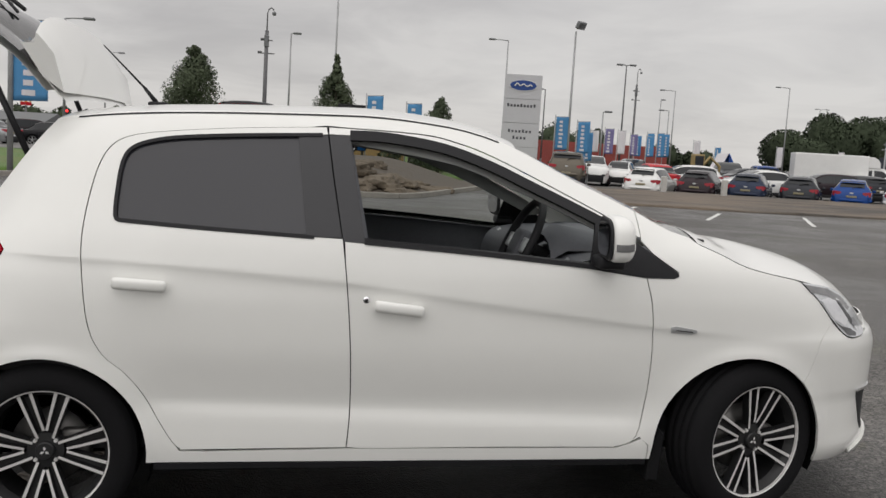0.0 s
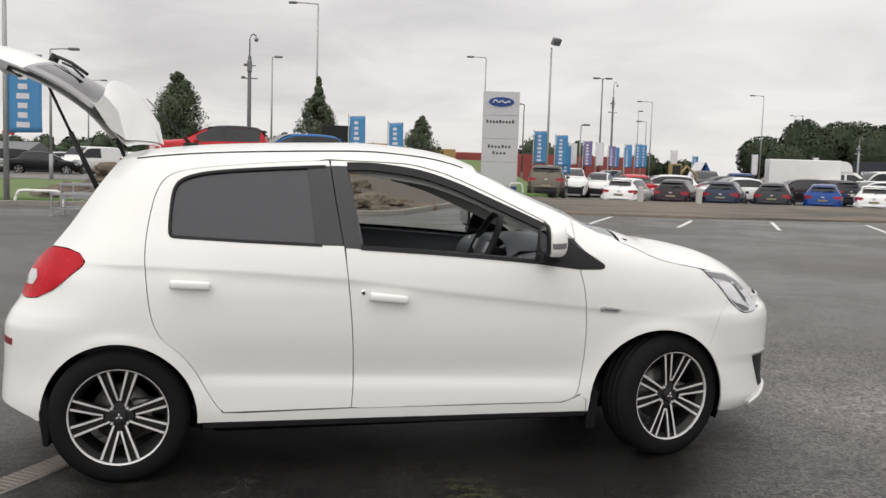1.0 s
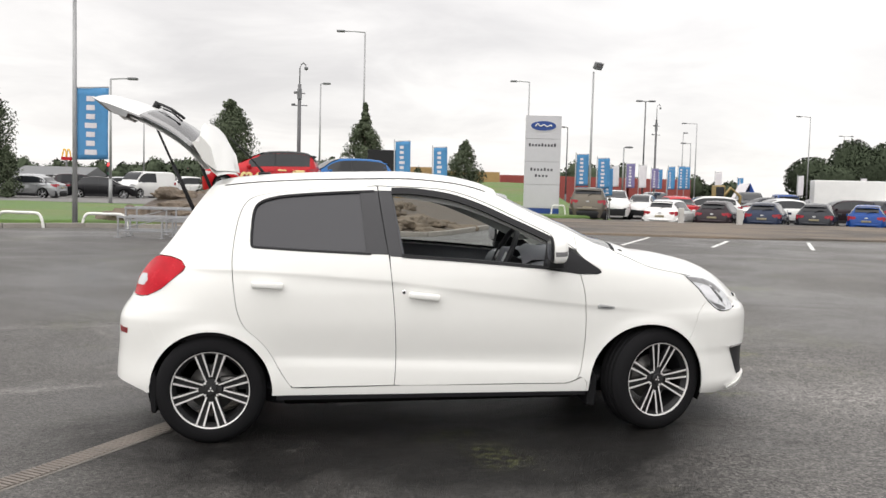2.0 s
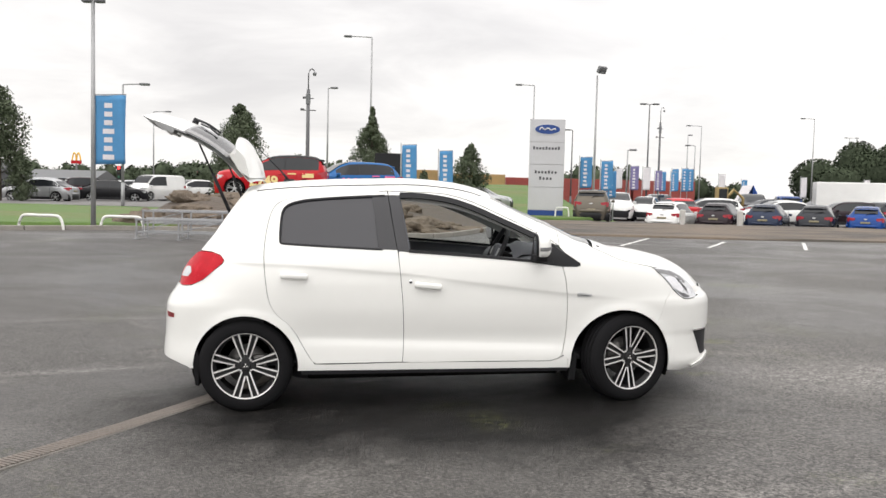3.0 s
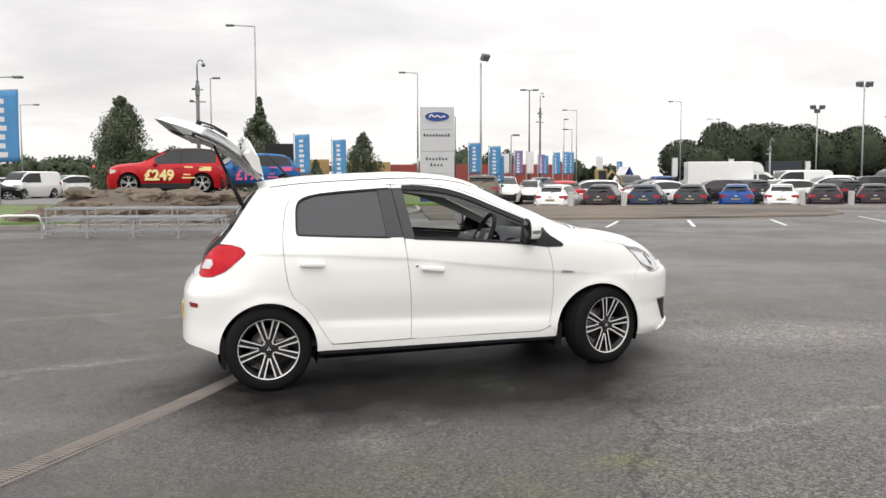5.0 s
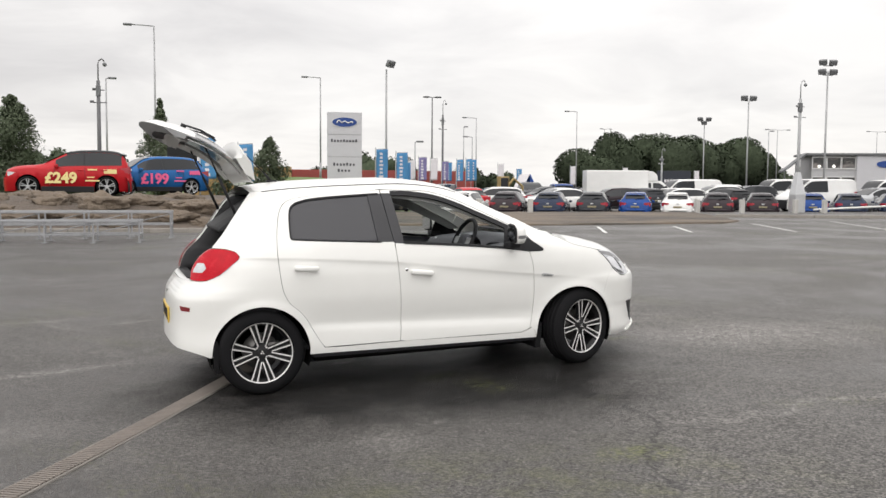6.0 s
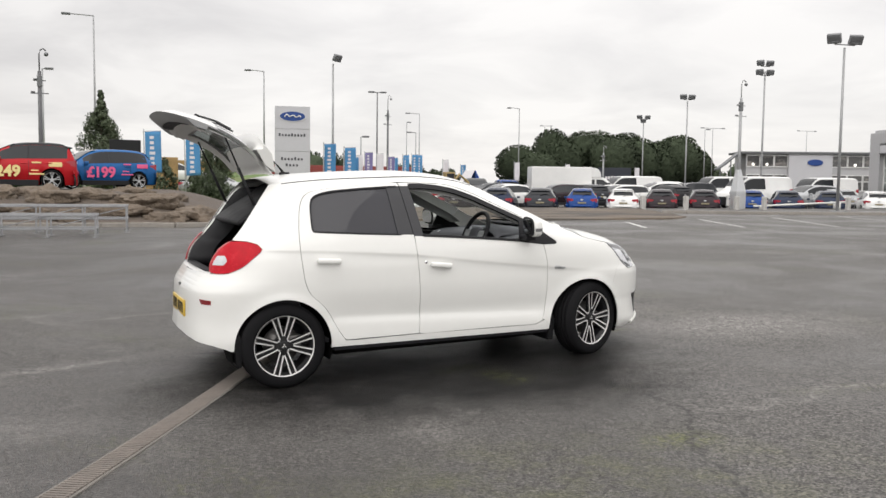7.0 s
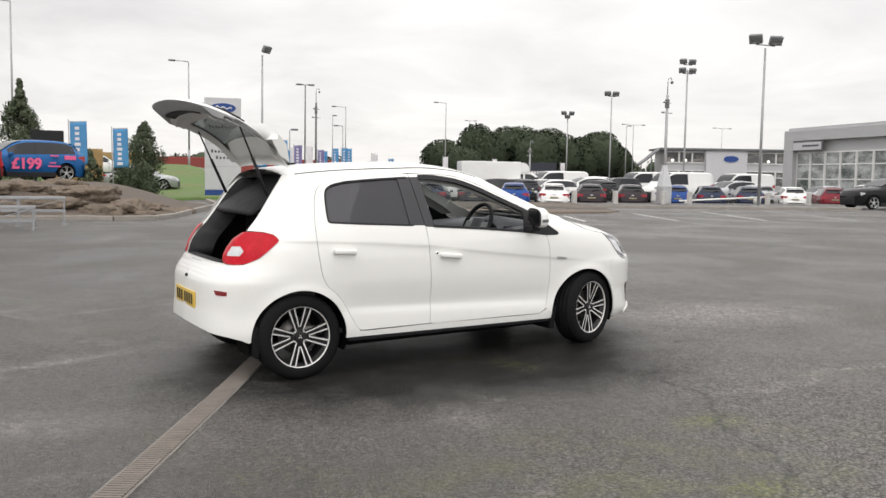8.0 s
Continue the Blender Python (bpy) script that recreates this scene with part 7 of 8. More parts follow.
def banner(x, y, z0, z1, w, cloth, label, turn=0.0, pole_top=None, bars=True, lean=0.0):
    g = ground_z(x, y)
    ob = thing("flag_banner", label, "banner", "advertising banners", pose(x, y, g, 0, lean, turn))
    bm = bmesh.new()
    tube(bm, [(0, 0, -0.05), (0, 0, (pole_top or z1 + 0.12) - g)], 0.035 if pole_top is None else 0.075, 8, 0.025 if pole_top is None else 0.05)
    part("pole", bm, POLE_GREY, ob)
    bm = bmesh.new()
    rows = []
    for i in range(13):
        z = z0 - g + (z1 - z0) * i / 12
        rows.append([bm.verts.new((0.05 + w * j / 8, 0.045 * math.sin(j * 0.9 + i * 0.25 + x) * j / 8, z + 0.03 * j / 8)) for j in range(9)])
    for a, b in zip(rows, rows[1:]):
        for j in range(8):
            bm.faces.new((a[j], a[j + 1], b[j + 1], b[j]))
    r = bmesh.ops.extrude_face_region(bm, geom=bm.faces[:])
    bmesh.ops.translate(bm, verts=[v for v in r["geom"] if isinstance(v, bmesh.types.BMVert)], vec=(0, 0.006, 0))
    bmesh.ops.recalc_face_normals(bm, faces=bm.faces[:])
    part("cloth", bm, cloth, ob)
    if bars:
        hgt = z1 - z0
        for i in range(7):
            bm = bmesh.new()  # a plain bar on the cloth
            z = z0 - g + hgt * (0.075 + 0.125 * i)
            xx, ww = (w * 0.32, w * 0.36) if i in (0, 3) else (w * 0.36, w * 0.26)
            rows = []
            for f in np.linspace(0, 1, 5):
                px = xx + ww * f
                j = (px - 0.05) / w * 8
                py = 0.045 * math.sin(j * 0.9 + (z + g - z0) / hgt * 12 * 0.25 + x) * j / 8 - 0.010
                rows.append([bm.verts.new((px, py, z + dz)) for dz in (0, hgt * 0.072)])
            for a, b in zip(rows, rows[1:]):
                bm.faces.new((a[0], b[0], b[1], a[1]))
            part("lettering_bar", bm, CLOTH_WHITE, ob)
    bm = bmesh.new()
    tube(bm, [(0, 0, z1 - g + 0.02), (w + 0.05, 0, z1 - g + 0.05)], 0.015, 6)
    part("arm", bm, POLE_GREY, ob)
    return ob


blue_l = "blue cloth banner with white bars on a grey pole"
tall = banner(-9.88, 21.6, 1.86, 3.72, 0.84, CLOTH_BLUE, blue_l, 0, 6.25)
for o in (-0.16, 0.18):
    bm = bmesh.new()
    box(bm, o - 0.13, o + 0.13, -0.1, 0.1, 6.1, 6.28, 0.03)
    part("floodlight", bm, POLE_DARK, tall, smooth=False)
banner(-2.58, 40, 1.6, 3.48, 0.70, CLOTH_BLUE, blue_l, 0, lean=-1)
banner(-0.80, 40, 1.5, 3.24, 0.64, CLOTH_BLUE, blue_l, 0, lean=-1)
for x, y, z0, z1, w, c in ((6.68, 46, 1.69, 3.35, 0.64, CLOTH_BLUE), (7.82, 46, 1.58, 3.17, 0.62, CLOTH_BLUE), (8.36, 47, 1.2, 2.66, 0.46, CLOTH_BLUE), (9.1, 49, 1.7, 2.85, 0.42, CLOTH_WHITE), (12.12, 60, 1.72, 3.38, 0.58, CLOTH_PURPLE), (13.0, 60, 1.75, 3.3, 0.50, CLOTH_WHITE),
                           (13.85, 60, 1.72, 3.1, 0.46, CLOTH_PURPLE), (14.4, 61, 1.7, 3.05, 0.42, CLOTH_BLUE), (14.95, 60, 1.7, 3.02, 0.42, CLOTH_BLUE), (15.5, 62, 1.72, 3.3, 0.46, CLOTH_BLUE), (16.2, 62, 1.72, 3.35, 0.46, CLOTH_BLUE), (16.9, 63, 1.75, 3.35, 0.4, CLOTH_BLUE),
                           (21.2, 70, 1.6, 3.2, 0.5, CLOTH_WHITE), (26.2, 80, 1.7, 3.0, 0.5, CLOTH_BLUE), (27.8, 70, 1.5, 3.1, 0.45, CLOTH_WHITE), (36.5, 78, 1.5, 3.2, 0.5, CLOTH_WHITE), (42, 74, 1.3, 2.9, 0.5, CLOTH_WHITE)):
    lab = blue_l if c is CLOTH_BLUE else ("white cloth banner on a grey pole" if c is CLOTH_WHITE else "purple cloth banner with white bars on a grey pole")
    banner(x, y, z0, z1, w, c, lab, bars=c is not CLOTH_WHITE)

# ---- lamps and masts ----
HEAD = mat("grey_lantern", (0.16, 0.165, 0.17), 0.5, 0.3, 0.1, 6)


def street_lamp(x, y, h, arms, head=0.7, r=0.075, dark=False):
    g = ground_z(x, y)
    ob = thing("street_lamp", "tall grey street lamp column with outreach arm" if len(arms) == 1 else "tall grey street lamp column with two arms", "street lamp", "street lamps", pose(x, y, g))
    bm = bmesh.new()
    tube(bm, [(0, 0, -0.1), (0, 0, 1.3)], r * 1.25, 10)
    tube(bm, [(0, 0, 1.3), (0, 0, h - g)], r, 10, r * 0.6)
    part("column", bm, POLE_DARK if dark else POLE_GREY, ob)
    for a in arms:
        bm = bmesh.new()
        tube(bm, [(0, 0, h - g - 0.02), (a * 0.5, 0, h - g + 0.02), (a, 0, h - g + 0.03)], r * 0.5, 6)
        part("arm", bm, POLE_DARK if dark else POLE_GREY, ob)
        bm = bmesh.new()
        s = 1 if a > 0 else -1
        box(bm, min(a - s * 0.1, a + s * head * 0.6), max(a - s * 0.1, a + s * head * 0.6), -0.14, 0.14, h - g - 0.04, h - g + 0.09, 0.04)
        part("lantern", bm, HEAD, ob)
    return ob


for x, y, h, arms in ((-5.66, 56, 11.2, (-1.4,)), (-9.03, 60, 8.3, (0.25,)), (6.14, 70, 10.0, (-1.1,)), (15.43, 70, 8.7, (-0.35, 0.35)), (27.77, 100, 9.4, (-1.3,)), (27.3, 104, 8.6, (0.1,)), (38.53, 95, 10.05, (-1.1,)), (61.9, 140, 11.2, (1.0, -0.4)),
                      (-17.8, 45, 6.6, (1.0,)), (-28, 80, 8.0, (1.2,)), (75.2, 110, 9.6, (-1.6, 1.6)), (10.6, 80, 7.2, (-0.3,)), (12.3, 62, 4.6, (0.2,)), (24.5, 90, 6.6, (-0.6,)), (64.5, 96, 8.4, (0.3,)), (100, 120, 10.4, (-1.5, 1.5))):
    street_lamp(x, y, h, arms, dark=(x in (15.43, 10.6)))


def flood_mast(x, y, h, heads, size, facing):
    g = ground_z(x, y)
    ob = thing("floodlight_mast", "grey steel mast carrying rectangular floodlights", "floodlight", "floodlight masts", pose(x, y, g))
    bm = bmesh.new()
    tube(bm, [(0, 0, -0.1), (0, 0, h - g)], 0.085, 10, 0.055)
    box(bm, -0.25, 0.25, -0.25, 0.25, -0.05, 0.04, 0.02)
    part("mast", bm, POLE_GREY, ob)
    for level, offs in heads:
        if len(offs) > 1:
            bm = bmesh.new()
            tube(bm, [(offs[0], 0, h - g + level), (offs[-1], 0, h - g + level)], 0.035, 6)
            part("cross_arm", bm, POLE_GREY, ob)
        for o in offs:
            bm = bmesh.new()
            box(bm, -size / 2, size / 2, -0.12, 0.12, 0, size * 0.72, 0.03)
            box(bm, -size * 0.42, size * 0.42, -0.16, -0.11, size * 0.05, size * 0.2, 0.01)
            part("floodlight", bm, HEAD, ob, at=pose(o, 0, h - g + level + 0.05, 28, 0, facing + (18 if o > 0 else -18)))
    return ob


flood_mast(31.0, 34.2, 8.35, ((0.15, (-0.62, 0.62)),), 0.66, -35)
flood_mast(38.3, 50, 9.3, ((0.35, (-0.36, 0.36)), (-0.28, (-0.40, 0.40))), 0.50, -35)
flood_mast(44.1, 68.5, 9.0, ((0.1, (-0.4, 0.4)),), 0.6, -30)
flood_mast(52.7, 91, 8.8, ((0.2, (-0.5, 0.5)), (-0.22, (0.0,))), 0.62, -30)
flood_mast(8.7, 54, 8.8, ((0.1, (0.2,)),), 0.62, 20)


def cctv_pole(x, y, h, flare, dark):
    g = ground_z(x, y)
    ob = thing("cctv_pole", "grey surveillance camera pole with a hooked top", "camera pole", "surveillance poles", pose(x, y, g))
    mt = POLE_DARK if dark else POLE_GREY
    k = h - g
    bm = bmesh.new()
    tube(bm, [(0, 0, -0.1), (0, 0, k * 0.86)], 0.095, 10, 0.075)
    tube(bm, [(0, 0, k * 0.84), (0, 0, k * 0.965), (0.05, 0, k * 0.99), (0.16, 0, k), (0.26, 0, k * 0.985)], 0.028, 8)
    part("pole", bm, mt, ob)
    bm = bmesh.new()
    bmesh.ops.create_uvsphere(bm, u_segments=12, v_segments=8, radius=0.09, matrix=Matrix.Translation((0.27, 0, k * 0.965)))
    part("dome_camera", bm, HEAD, ob)
    for z, w in ((0.72, 0.34), (0.80, 0.24)):
        bm = bmesh.new()
        box(bm, -w, w, -0.03, 0.03, k * z - 0.02, k * z + 0.02)
        box(bm, -w, -w + 0.16, -0.05, 0.06, k * z + 0.02, k * z + 0.08, 0.015)
        part("bracket", bm, mt, ob, smooth=False)
    bm = bmesh.new()
    box(bm, -0.09, 0.09, -0.10, 0.10, k * 0.76, k * 0.83, 0.02)
    part("junction_box", bm, HEAD, ob, smooth=False)
    if flare:
        bm = bmesh.new()
        lathe(bm, [(0.42, 0.0), (0.42, 0.95), (0.14, 2.1), (0.11, 2.12)], 4, "z")
        bmesh.ops.rotate(bm, verts=bm.verts[:], cent=(0, 0, 0), matrix=Matrix.Rotation(math.pi / 4, 3, "Z"))
        part("base_cabinet", bm, SILVER_PLATE, ob, smooth=False)
    return ob


cctv_pole(-6.63, 37.2, 6.62, False, True)
cctv_pole(28.05, 38.4, 7.05, True, False)
cctv_pole(16.35, 70, 8.5, False, True)
cctv_pole(38.6, 74, 5.0, False, False)


def traffic_light(x, y, lit, low=0.0):
    ob = thing("traffic_light", "traffic light on a pole showing %s" % ("red" if lit == 0 else "green"), "traffic light", "traffic lights", pose(x, y, ground_z(x, y)))
    bm = bmesh.new()
    tube(bm, [(0, 0, -0.1), (0, 0, 2.9 - low)], 0.06, 8)
    part("pole", bm, POLE_GREY, ob)
    bm = bmesh.new()
    box(bm, -0.19, 0.19, -0.12, 0.1, 2.0 - low, 3.2 - low, 0.03)
    part("head", bm, BLACK_TRIM, ob, smooth=False)
    for i, c in enumerate(((1.0, 0.03, 0.03), (0.25, 0.16, 0.02), (0.02, 0.9, 0.35))):
        bm = bmesh.new()
        lathe(bm, [(0.0005, -0.135), (0.10, -0.13), (0.12, -0.11)], 14)
        on = (i == 0) == (lit == 0) and i != 1
        mt = glow("signal_lit", c, 4.0) if on else mat("signal_off", tuple(v * 0.08 for v in c), 0.3)
        part("lamp", bm, mt, ob, at=pose(0, 0, 3.0 - low - 0.38 * i))
    return ob


traffic_light(-21.9, 80, 0, 0.5)
traffic_light(-29.3, 75, 0, 0.45)
traffic_light(-23.9, 80, 2, 0.6)

# ---- bollards and low rail by the parked row ----
BOLLARD = mat("pale_concrete_bollard", (0.45, 0.44, 0.42), 0.8, 0, 0.15, 4, 0.2, 40)
for x in (10.9, 13.55, 22.7, 25.3, 28.5, 30.3, 36.0, 39.2):
    x, y = -1.8 + 0.948 * (x + 1.8) - 0.3, 36.5
    bm = bmesh.new()
    box(bm, -0.11, 0.11, -0.11, 0.11, -0.05, 0.70, 0.03)
    tagged(part("bollard", bm, BOLLARD, at=upon(x, y, 0), smooth=False), "pale square concrete bollard before the parked cars", "bollard", "bollards")
bm = bmesh.new()
tube(bm, [(28.5, 37.6, 0.26), (34.2, 37.2, 0.52)], 0.05, 8)
for x, z in ((28.9, 0.28), (33.8, 0.50)):
    box(bm, x - 0.04, x + 0.04, 37.15, 37.65, 0.05, z)
tagged(part("low_barrier", bm, HOOP), "long white low barrier pole near the ground", "barrier")

# ---- containers, hoardings, tent ----
CLAD_NAVY = mat("dark_navy_board", (0.02, 0.024, 0.035), 0.6, 0, 0.1, 2)
RUST = mat("tan_container_steel", (0.36, 0.235, 0.10), 0.7, 0, 0.2, 1.5, 0.2, 10)
BRICKRED = mat("faded_red_container", (0.26, 0.055, 0.045), 0.75, 0, 0.2, 1.0, 0.2, 10)


def container(x, y, L, W, H, mt, label, turn=0):
    ob = thing("shipping_container", label, "container", "containers", upon(x, y, turn))
    bm = bmesh.new()
    box(bm, -L / 2, L / 2, -W / 2, W / 2, 0.0, H, 0.02)
    part("shell", bm, mt, ob, smooth=False)
    bm = bmesh.new()
    n = int(L / 0.3)
    for i in range(n):
        a = -L / 2 + L * (i + 0.25) / n
        for s in (-1, 1):
            box(bm, a, a + L / n * 0.5, s * W / 2 - 0.035, s * W / 2 + 0.035, 0.12, H - 0.12)
    tagged(part("corrugation", bm, mt, ob, smooth=False), kind="stuff")
    return ob


container(1.75, 82.2, 5.6, 2.4, 2.85, RUST, "tan steel container beyond the grass", 3)
container(-2.3, 48, 2.6, 2.4, 2.4, RUST, "tan steel store beyond the mound", 0)
container(11.0, 86, 12.2, 2.4, 3.0, BRICKRED, "faded red steel container beyond the grass")
container(20.4, 86.5, 6.0, 2.4, 3.0, BRICKRED, "faded red steel container beyond the grass")
container(-8.4, 86, 12.2, 2.4, 2.6, BRICKRED, "faded red steel container beyond the grass")
bm = bmesh.new()
box(bm, -0.75, 0.75, -0.06, 0.06, 1.7, 3.2, 0.02)
box(bm, -0.6, -0.5, -0.05, 0.05, -0.05, 1.7)
box(bm, 0.5, 0.6, -0.05, 0.05, -0.05, 1.7)
tagged(part("signboard", bm, BLACK_TRIM, at=upon(-3.6, 45.2, 0), smooth=False), "back of a dark signboard on two legs", "signboard")
tent = thing("promotion_tent", "white and blue peaked promotion tent", "tent", m=upon(22.3, 66, 0))
for s, mt in ((-1, CLOTH_WHITE), (1, mat("bright_blue_tent_cloth", (0.02, 0.16, 0.62), 0.7, 0, 0.08, 2))):
    bm = bmesh.new()
    vs = [bm.verts.new(p) for p in ((0, -1.2, 2.5), (0, 1.2, 2.5), (s * 1.3, 1.2, 0), (s * 1.3, -1.2, 0))]
    bm.faces.new(vs)
    r = bmesh.ops.extrude_face_region(bm, geom=bm.faces[:])
    bmesh.ops.translate(bm, verts=[v for v in r["geom"] if isinstance(v, bmesh.types.BMVert)], vec=(s * 0.03, 0, 0))
    bmesh.ops.recalc_face_normals(bm, faces=bm.faces[:])
    part("tent_side", bm, mt, tent, smooth=False)
bm = bmesh.new()
vs = [bm.verts.new(p) for p in ((0.02, -1.18, 2.45), (1.25, -1.18, 0.02), (-0.1, -1.18, 0.02))]
bm.faces.new(vs)
part("tent_front", bm, SIGN_BLUE, tent)

hoarding = thing("hoarding", "dark hoarding with pale bars under the trees", "hoarding", m=pose(43.3, 80.4, 0.1, 0, 0, -20))
bm = bmesh.new()
box(bm, -1.7, 1.7, -0.05, 0.05, 1.0, 2.95, 0.02)
part("board", bm, CLAD_NAVY, hoarding, smooth=False)
for x in (-1.5, 0, 1.5):
    bm = bmesh.new()
    box(bm, x - 0.06, x + 0.06, 0.05, 0.17, -0.1, 2.9)
    part("post", bm, POLE_DARK, hoarding, smooth=False)
for i in range(7):
    bm = bmesh.new()
    box(bm, -0.95 + 0.28 * i, -0.75 + 0.28 * i, -0.07, -0.045, 1.75, 2.05)
    part("lettering_bar", bm, CLOTH_WHITE, hoarding, smooth=False)
YELLOW = mat("faded_yellow_paint", (0.30, 0.22, 0.09), 0.6, 0, 0.2, 2)
digger = thing("excavator", "small faded yellow excavator behind the parked cars", "excavator", m=upon(18.4, 60.4, 0))
for name, dims, mt in (("body", (-0.9, 0.5, -0.7, 0.7, 0.55, 1.25), YELLOW), ("cab", (-0.2, 0.55, -0.65, 0.1, 1.2, 2.25), YELLOW), ("cab_window", (-0.12, 0.47, -0.68, -0.6, 1.4, 2.15), GLASS_DARK), ("track", (-0.95, 0.8, -0.85, -0.5, 0, 0.5), RUBBER), ("track", (-0.95, 0.8, 0.5, 0.85, 0, 0.5), RUBBER)):
    bm = bmesh.new()
    box(bm, *dims, 0.06)
    part(name, bm, mt, digger, smooth=False)
bm = bmesh.new()
tube(bm, [(0.45, 0.35, 1.1), (1.2, 0.35, 2.1), (1.9, 0.35, 1.5), (1.8, 0.35, 0.6)], 0.11, 6)
part("boom", bm, YELLOW, digger)
bm = bmesh.new()
box(bm, 1.6, 2.1, 0.1, 0.6, 0.25, 0.7, 0.05)
part("bucket", bm, BLACK_TRIM, digger, smooth=False)

# ---- low buildings ----
CLAD = mat("light_grey_cladding", (0.42, 0.42, 0.43), 0.5, 0.2, 0.06, 0.6)
CLAD_DARK = mat("dark_grey_cladding", (0.13, 0.135, 0.14), 0.5, 0.2, 0.08, 0.6)
# reflections of sky and trees are painted into these panes as streaks
PANE_PALE = streaked(mat("pale_showroom_pane", (0.34, 0.36, 0.355), 0.06, 0, 0.5, 0.5, coat=0.5), (0.07, 0.085, 0.08), 0.5, 0.5, 0.42, 0.60)
PANE = streaked(mat("showroom_pane", (0.085, 0.085, 0.085), 0.08, 0, 0.4, 0.4, coat=0.4), (0.24, 0.225, 0.21), 0.5, 0.5, 0.52, 0.62)
SHOP_LAMP = glow("ceiling_lamp", (1.0, 0.95, 0.88), 1.2)


def pane_row(ob, a, b, z0, z1, pane, frame_mat, transoms, lamps=False):
    """One window bay on the front wall: a sunk pane, its frame with transoms, and lit ceiling lamps behind where they show."""
    bm = bmesh.new()
    box(bm, a + 0.10, b - 0.10, -0.05, 0.02, z0, z1)
    w = part("window", bm, pane, ob, smooth=False)
    bm = bmesh.new()
    for x in (a + 0.02, b - 0.10):
        box(bm, x, x + 0.08, -0.16, 0.0, z0 - 0.1, z1 + 0.1)
    box(bm, a, b, -0.14, 0.0, z0 - 0.12, z0)
    box(bm, a, b, -0.14, 0.0, z1, z1 + 0.1)
    for f in transoms:
        z = z0 + (z1 - z0) * f
        box(bm, a + 0.1, b - 0.1, -0.12, 0.0, z - 0.05, z + 0.05)
    part("frame", bm, frame_mat, w, smooth=False)
    if lamps:
        bm = bmesh.new()
        bmesh.ops.create_uvsphere(bm, u_segments=10, v_segments=6, radius=0.17, matrix=Matrix.Translation(((a + b) / 2, -0.10, z0 + 0.22)))
        part("ceiling_lamp", bm, SHOP_LAMP, w)


def showroom(label, m, W, D, H, over):
    """A flat-roofed car showroom: cladding walls and an overhanging roof edge; its front faces -y."""
    ob = thing("showroom", label, "building", "showrooms", m)
    bm = bmesh.new()
    box(bm, 0, W, 0, D, -0.2, H)
    part("wall", bm, CLAD, ob, smooth=False)
    bm = bmesh.new()
    box(bm, -over, W + over, -over, D + over, H, H + 0.28, 0.03)
    part("roof", bm, CLAD_DARK if over > 0.5 else CLAD, ob, smooth=False)
    return ob


far_hall = showroom("pale grey car showroom with upper window band and blue oval", pose(68.6, 93, 0.1, 0, 0, -22.7), 32.0, 6, 5.25, 0.7)
for i in range(14):
    a, b = (5.1 * i / 3, 5.1 * (i + 1) / 3) if i < 3 else (10.4 + 1.9 * (i - 3), 10.4 + 1.9 * (i - 2))
    if b < 32:
        pane_row(far_hall, a, b, 3.72, 5.0, PANE, WHITE2, (), i in (0, 1, 4, 6, 8, 10))
        pane_row(far_hall, a, b, 0.8, 2.6, PANE, WHITE2, (0.6,))
bm = bmesh.new()
box(bm, 5.1, 10.4, -0.45, 0.0, 0, 5.27, 0.03)
pan = part("badge_panel", bm, SIGN_GREY, far_hall, smooth=False)
bm = bmesh.new()
bmesh.ops.create_cone(bm, cap_ends=True, segments=32, radius1=1, radius2=1, depth=0.1, matrix=Matrix.Rotation(math.pi / 2, 4, "X"))
bmesh.ops.transform(bm, matrix=Matrix.Translation((8.3, -0.5, 4.2)) @ Matrix.Diagonal((0.95, 1, 0.40, 1)), verts=bm.verts[:])
part("oval_badge", bm, SIGN_BLUE, pan, smooth=False)

big = showroom("grey glazed showroom with deep roof edge and sign panel", pose(59.1, 61.5, 0.1, 0, 0, -100), 30, 16, 6.0, 0.12)
bm = bmesh.new()  # deep pale fascia that stands proud of the glazing
box(bm, -0.14, 30.1, -0.55, 0.0, 5.05, 6.02, 0.03)
part("fascia", bm, CLAD, big, smooth=False)
bm = bmesh.new()
box(bm, -0.14, 1.3, -0.55, 0.0, -0.1, 5.06, 0.03)
part("end_pier", bm, CLAD, big, smooth=False)
for i in range(14):
    pane_row(big, 1.3 + 2.05 * i, 1.3 + 2.05 * (i + 1), 0.35, 3.95, PANE_PALE, WHITE2, (0.36, 0.72))
bm = bmesh.new()
box(bm, 1.4, 5.6, -0.66, -0.54, 4.12, 4.98, 0.03)
panel = part("sign_panel", bm, CLAD_DARK, big, "grey sign panel with plain pale bars", smooth=False)
bm = bmesh.new()
box(bm, 1.5, 5.5, -0.69, -0.65, 4.22, 4.88, 0.01)
part("sign_face", bm, SIGN_GREY, panel, smooth=False)
for i in range(6):
    bm = bmesh.new()
    box(bm, 2.9 + 0.40 * i, 3.18 + 0.40 * i, -0.72, -0.68, 4.50, 4.66)
    part("lettering_bar", bm, CLAD_NAVY, panel, smooth=False)
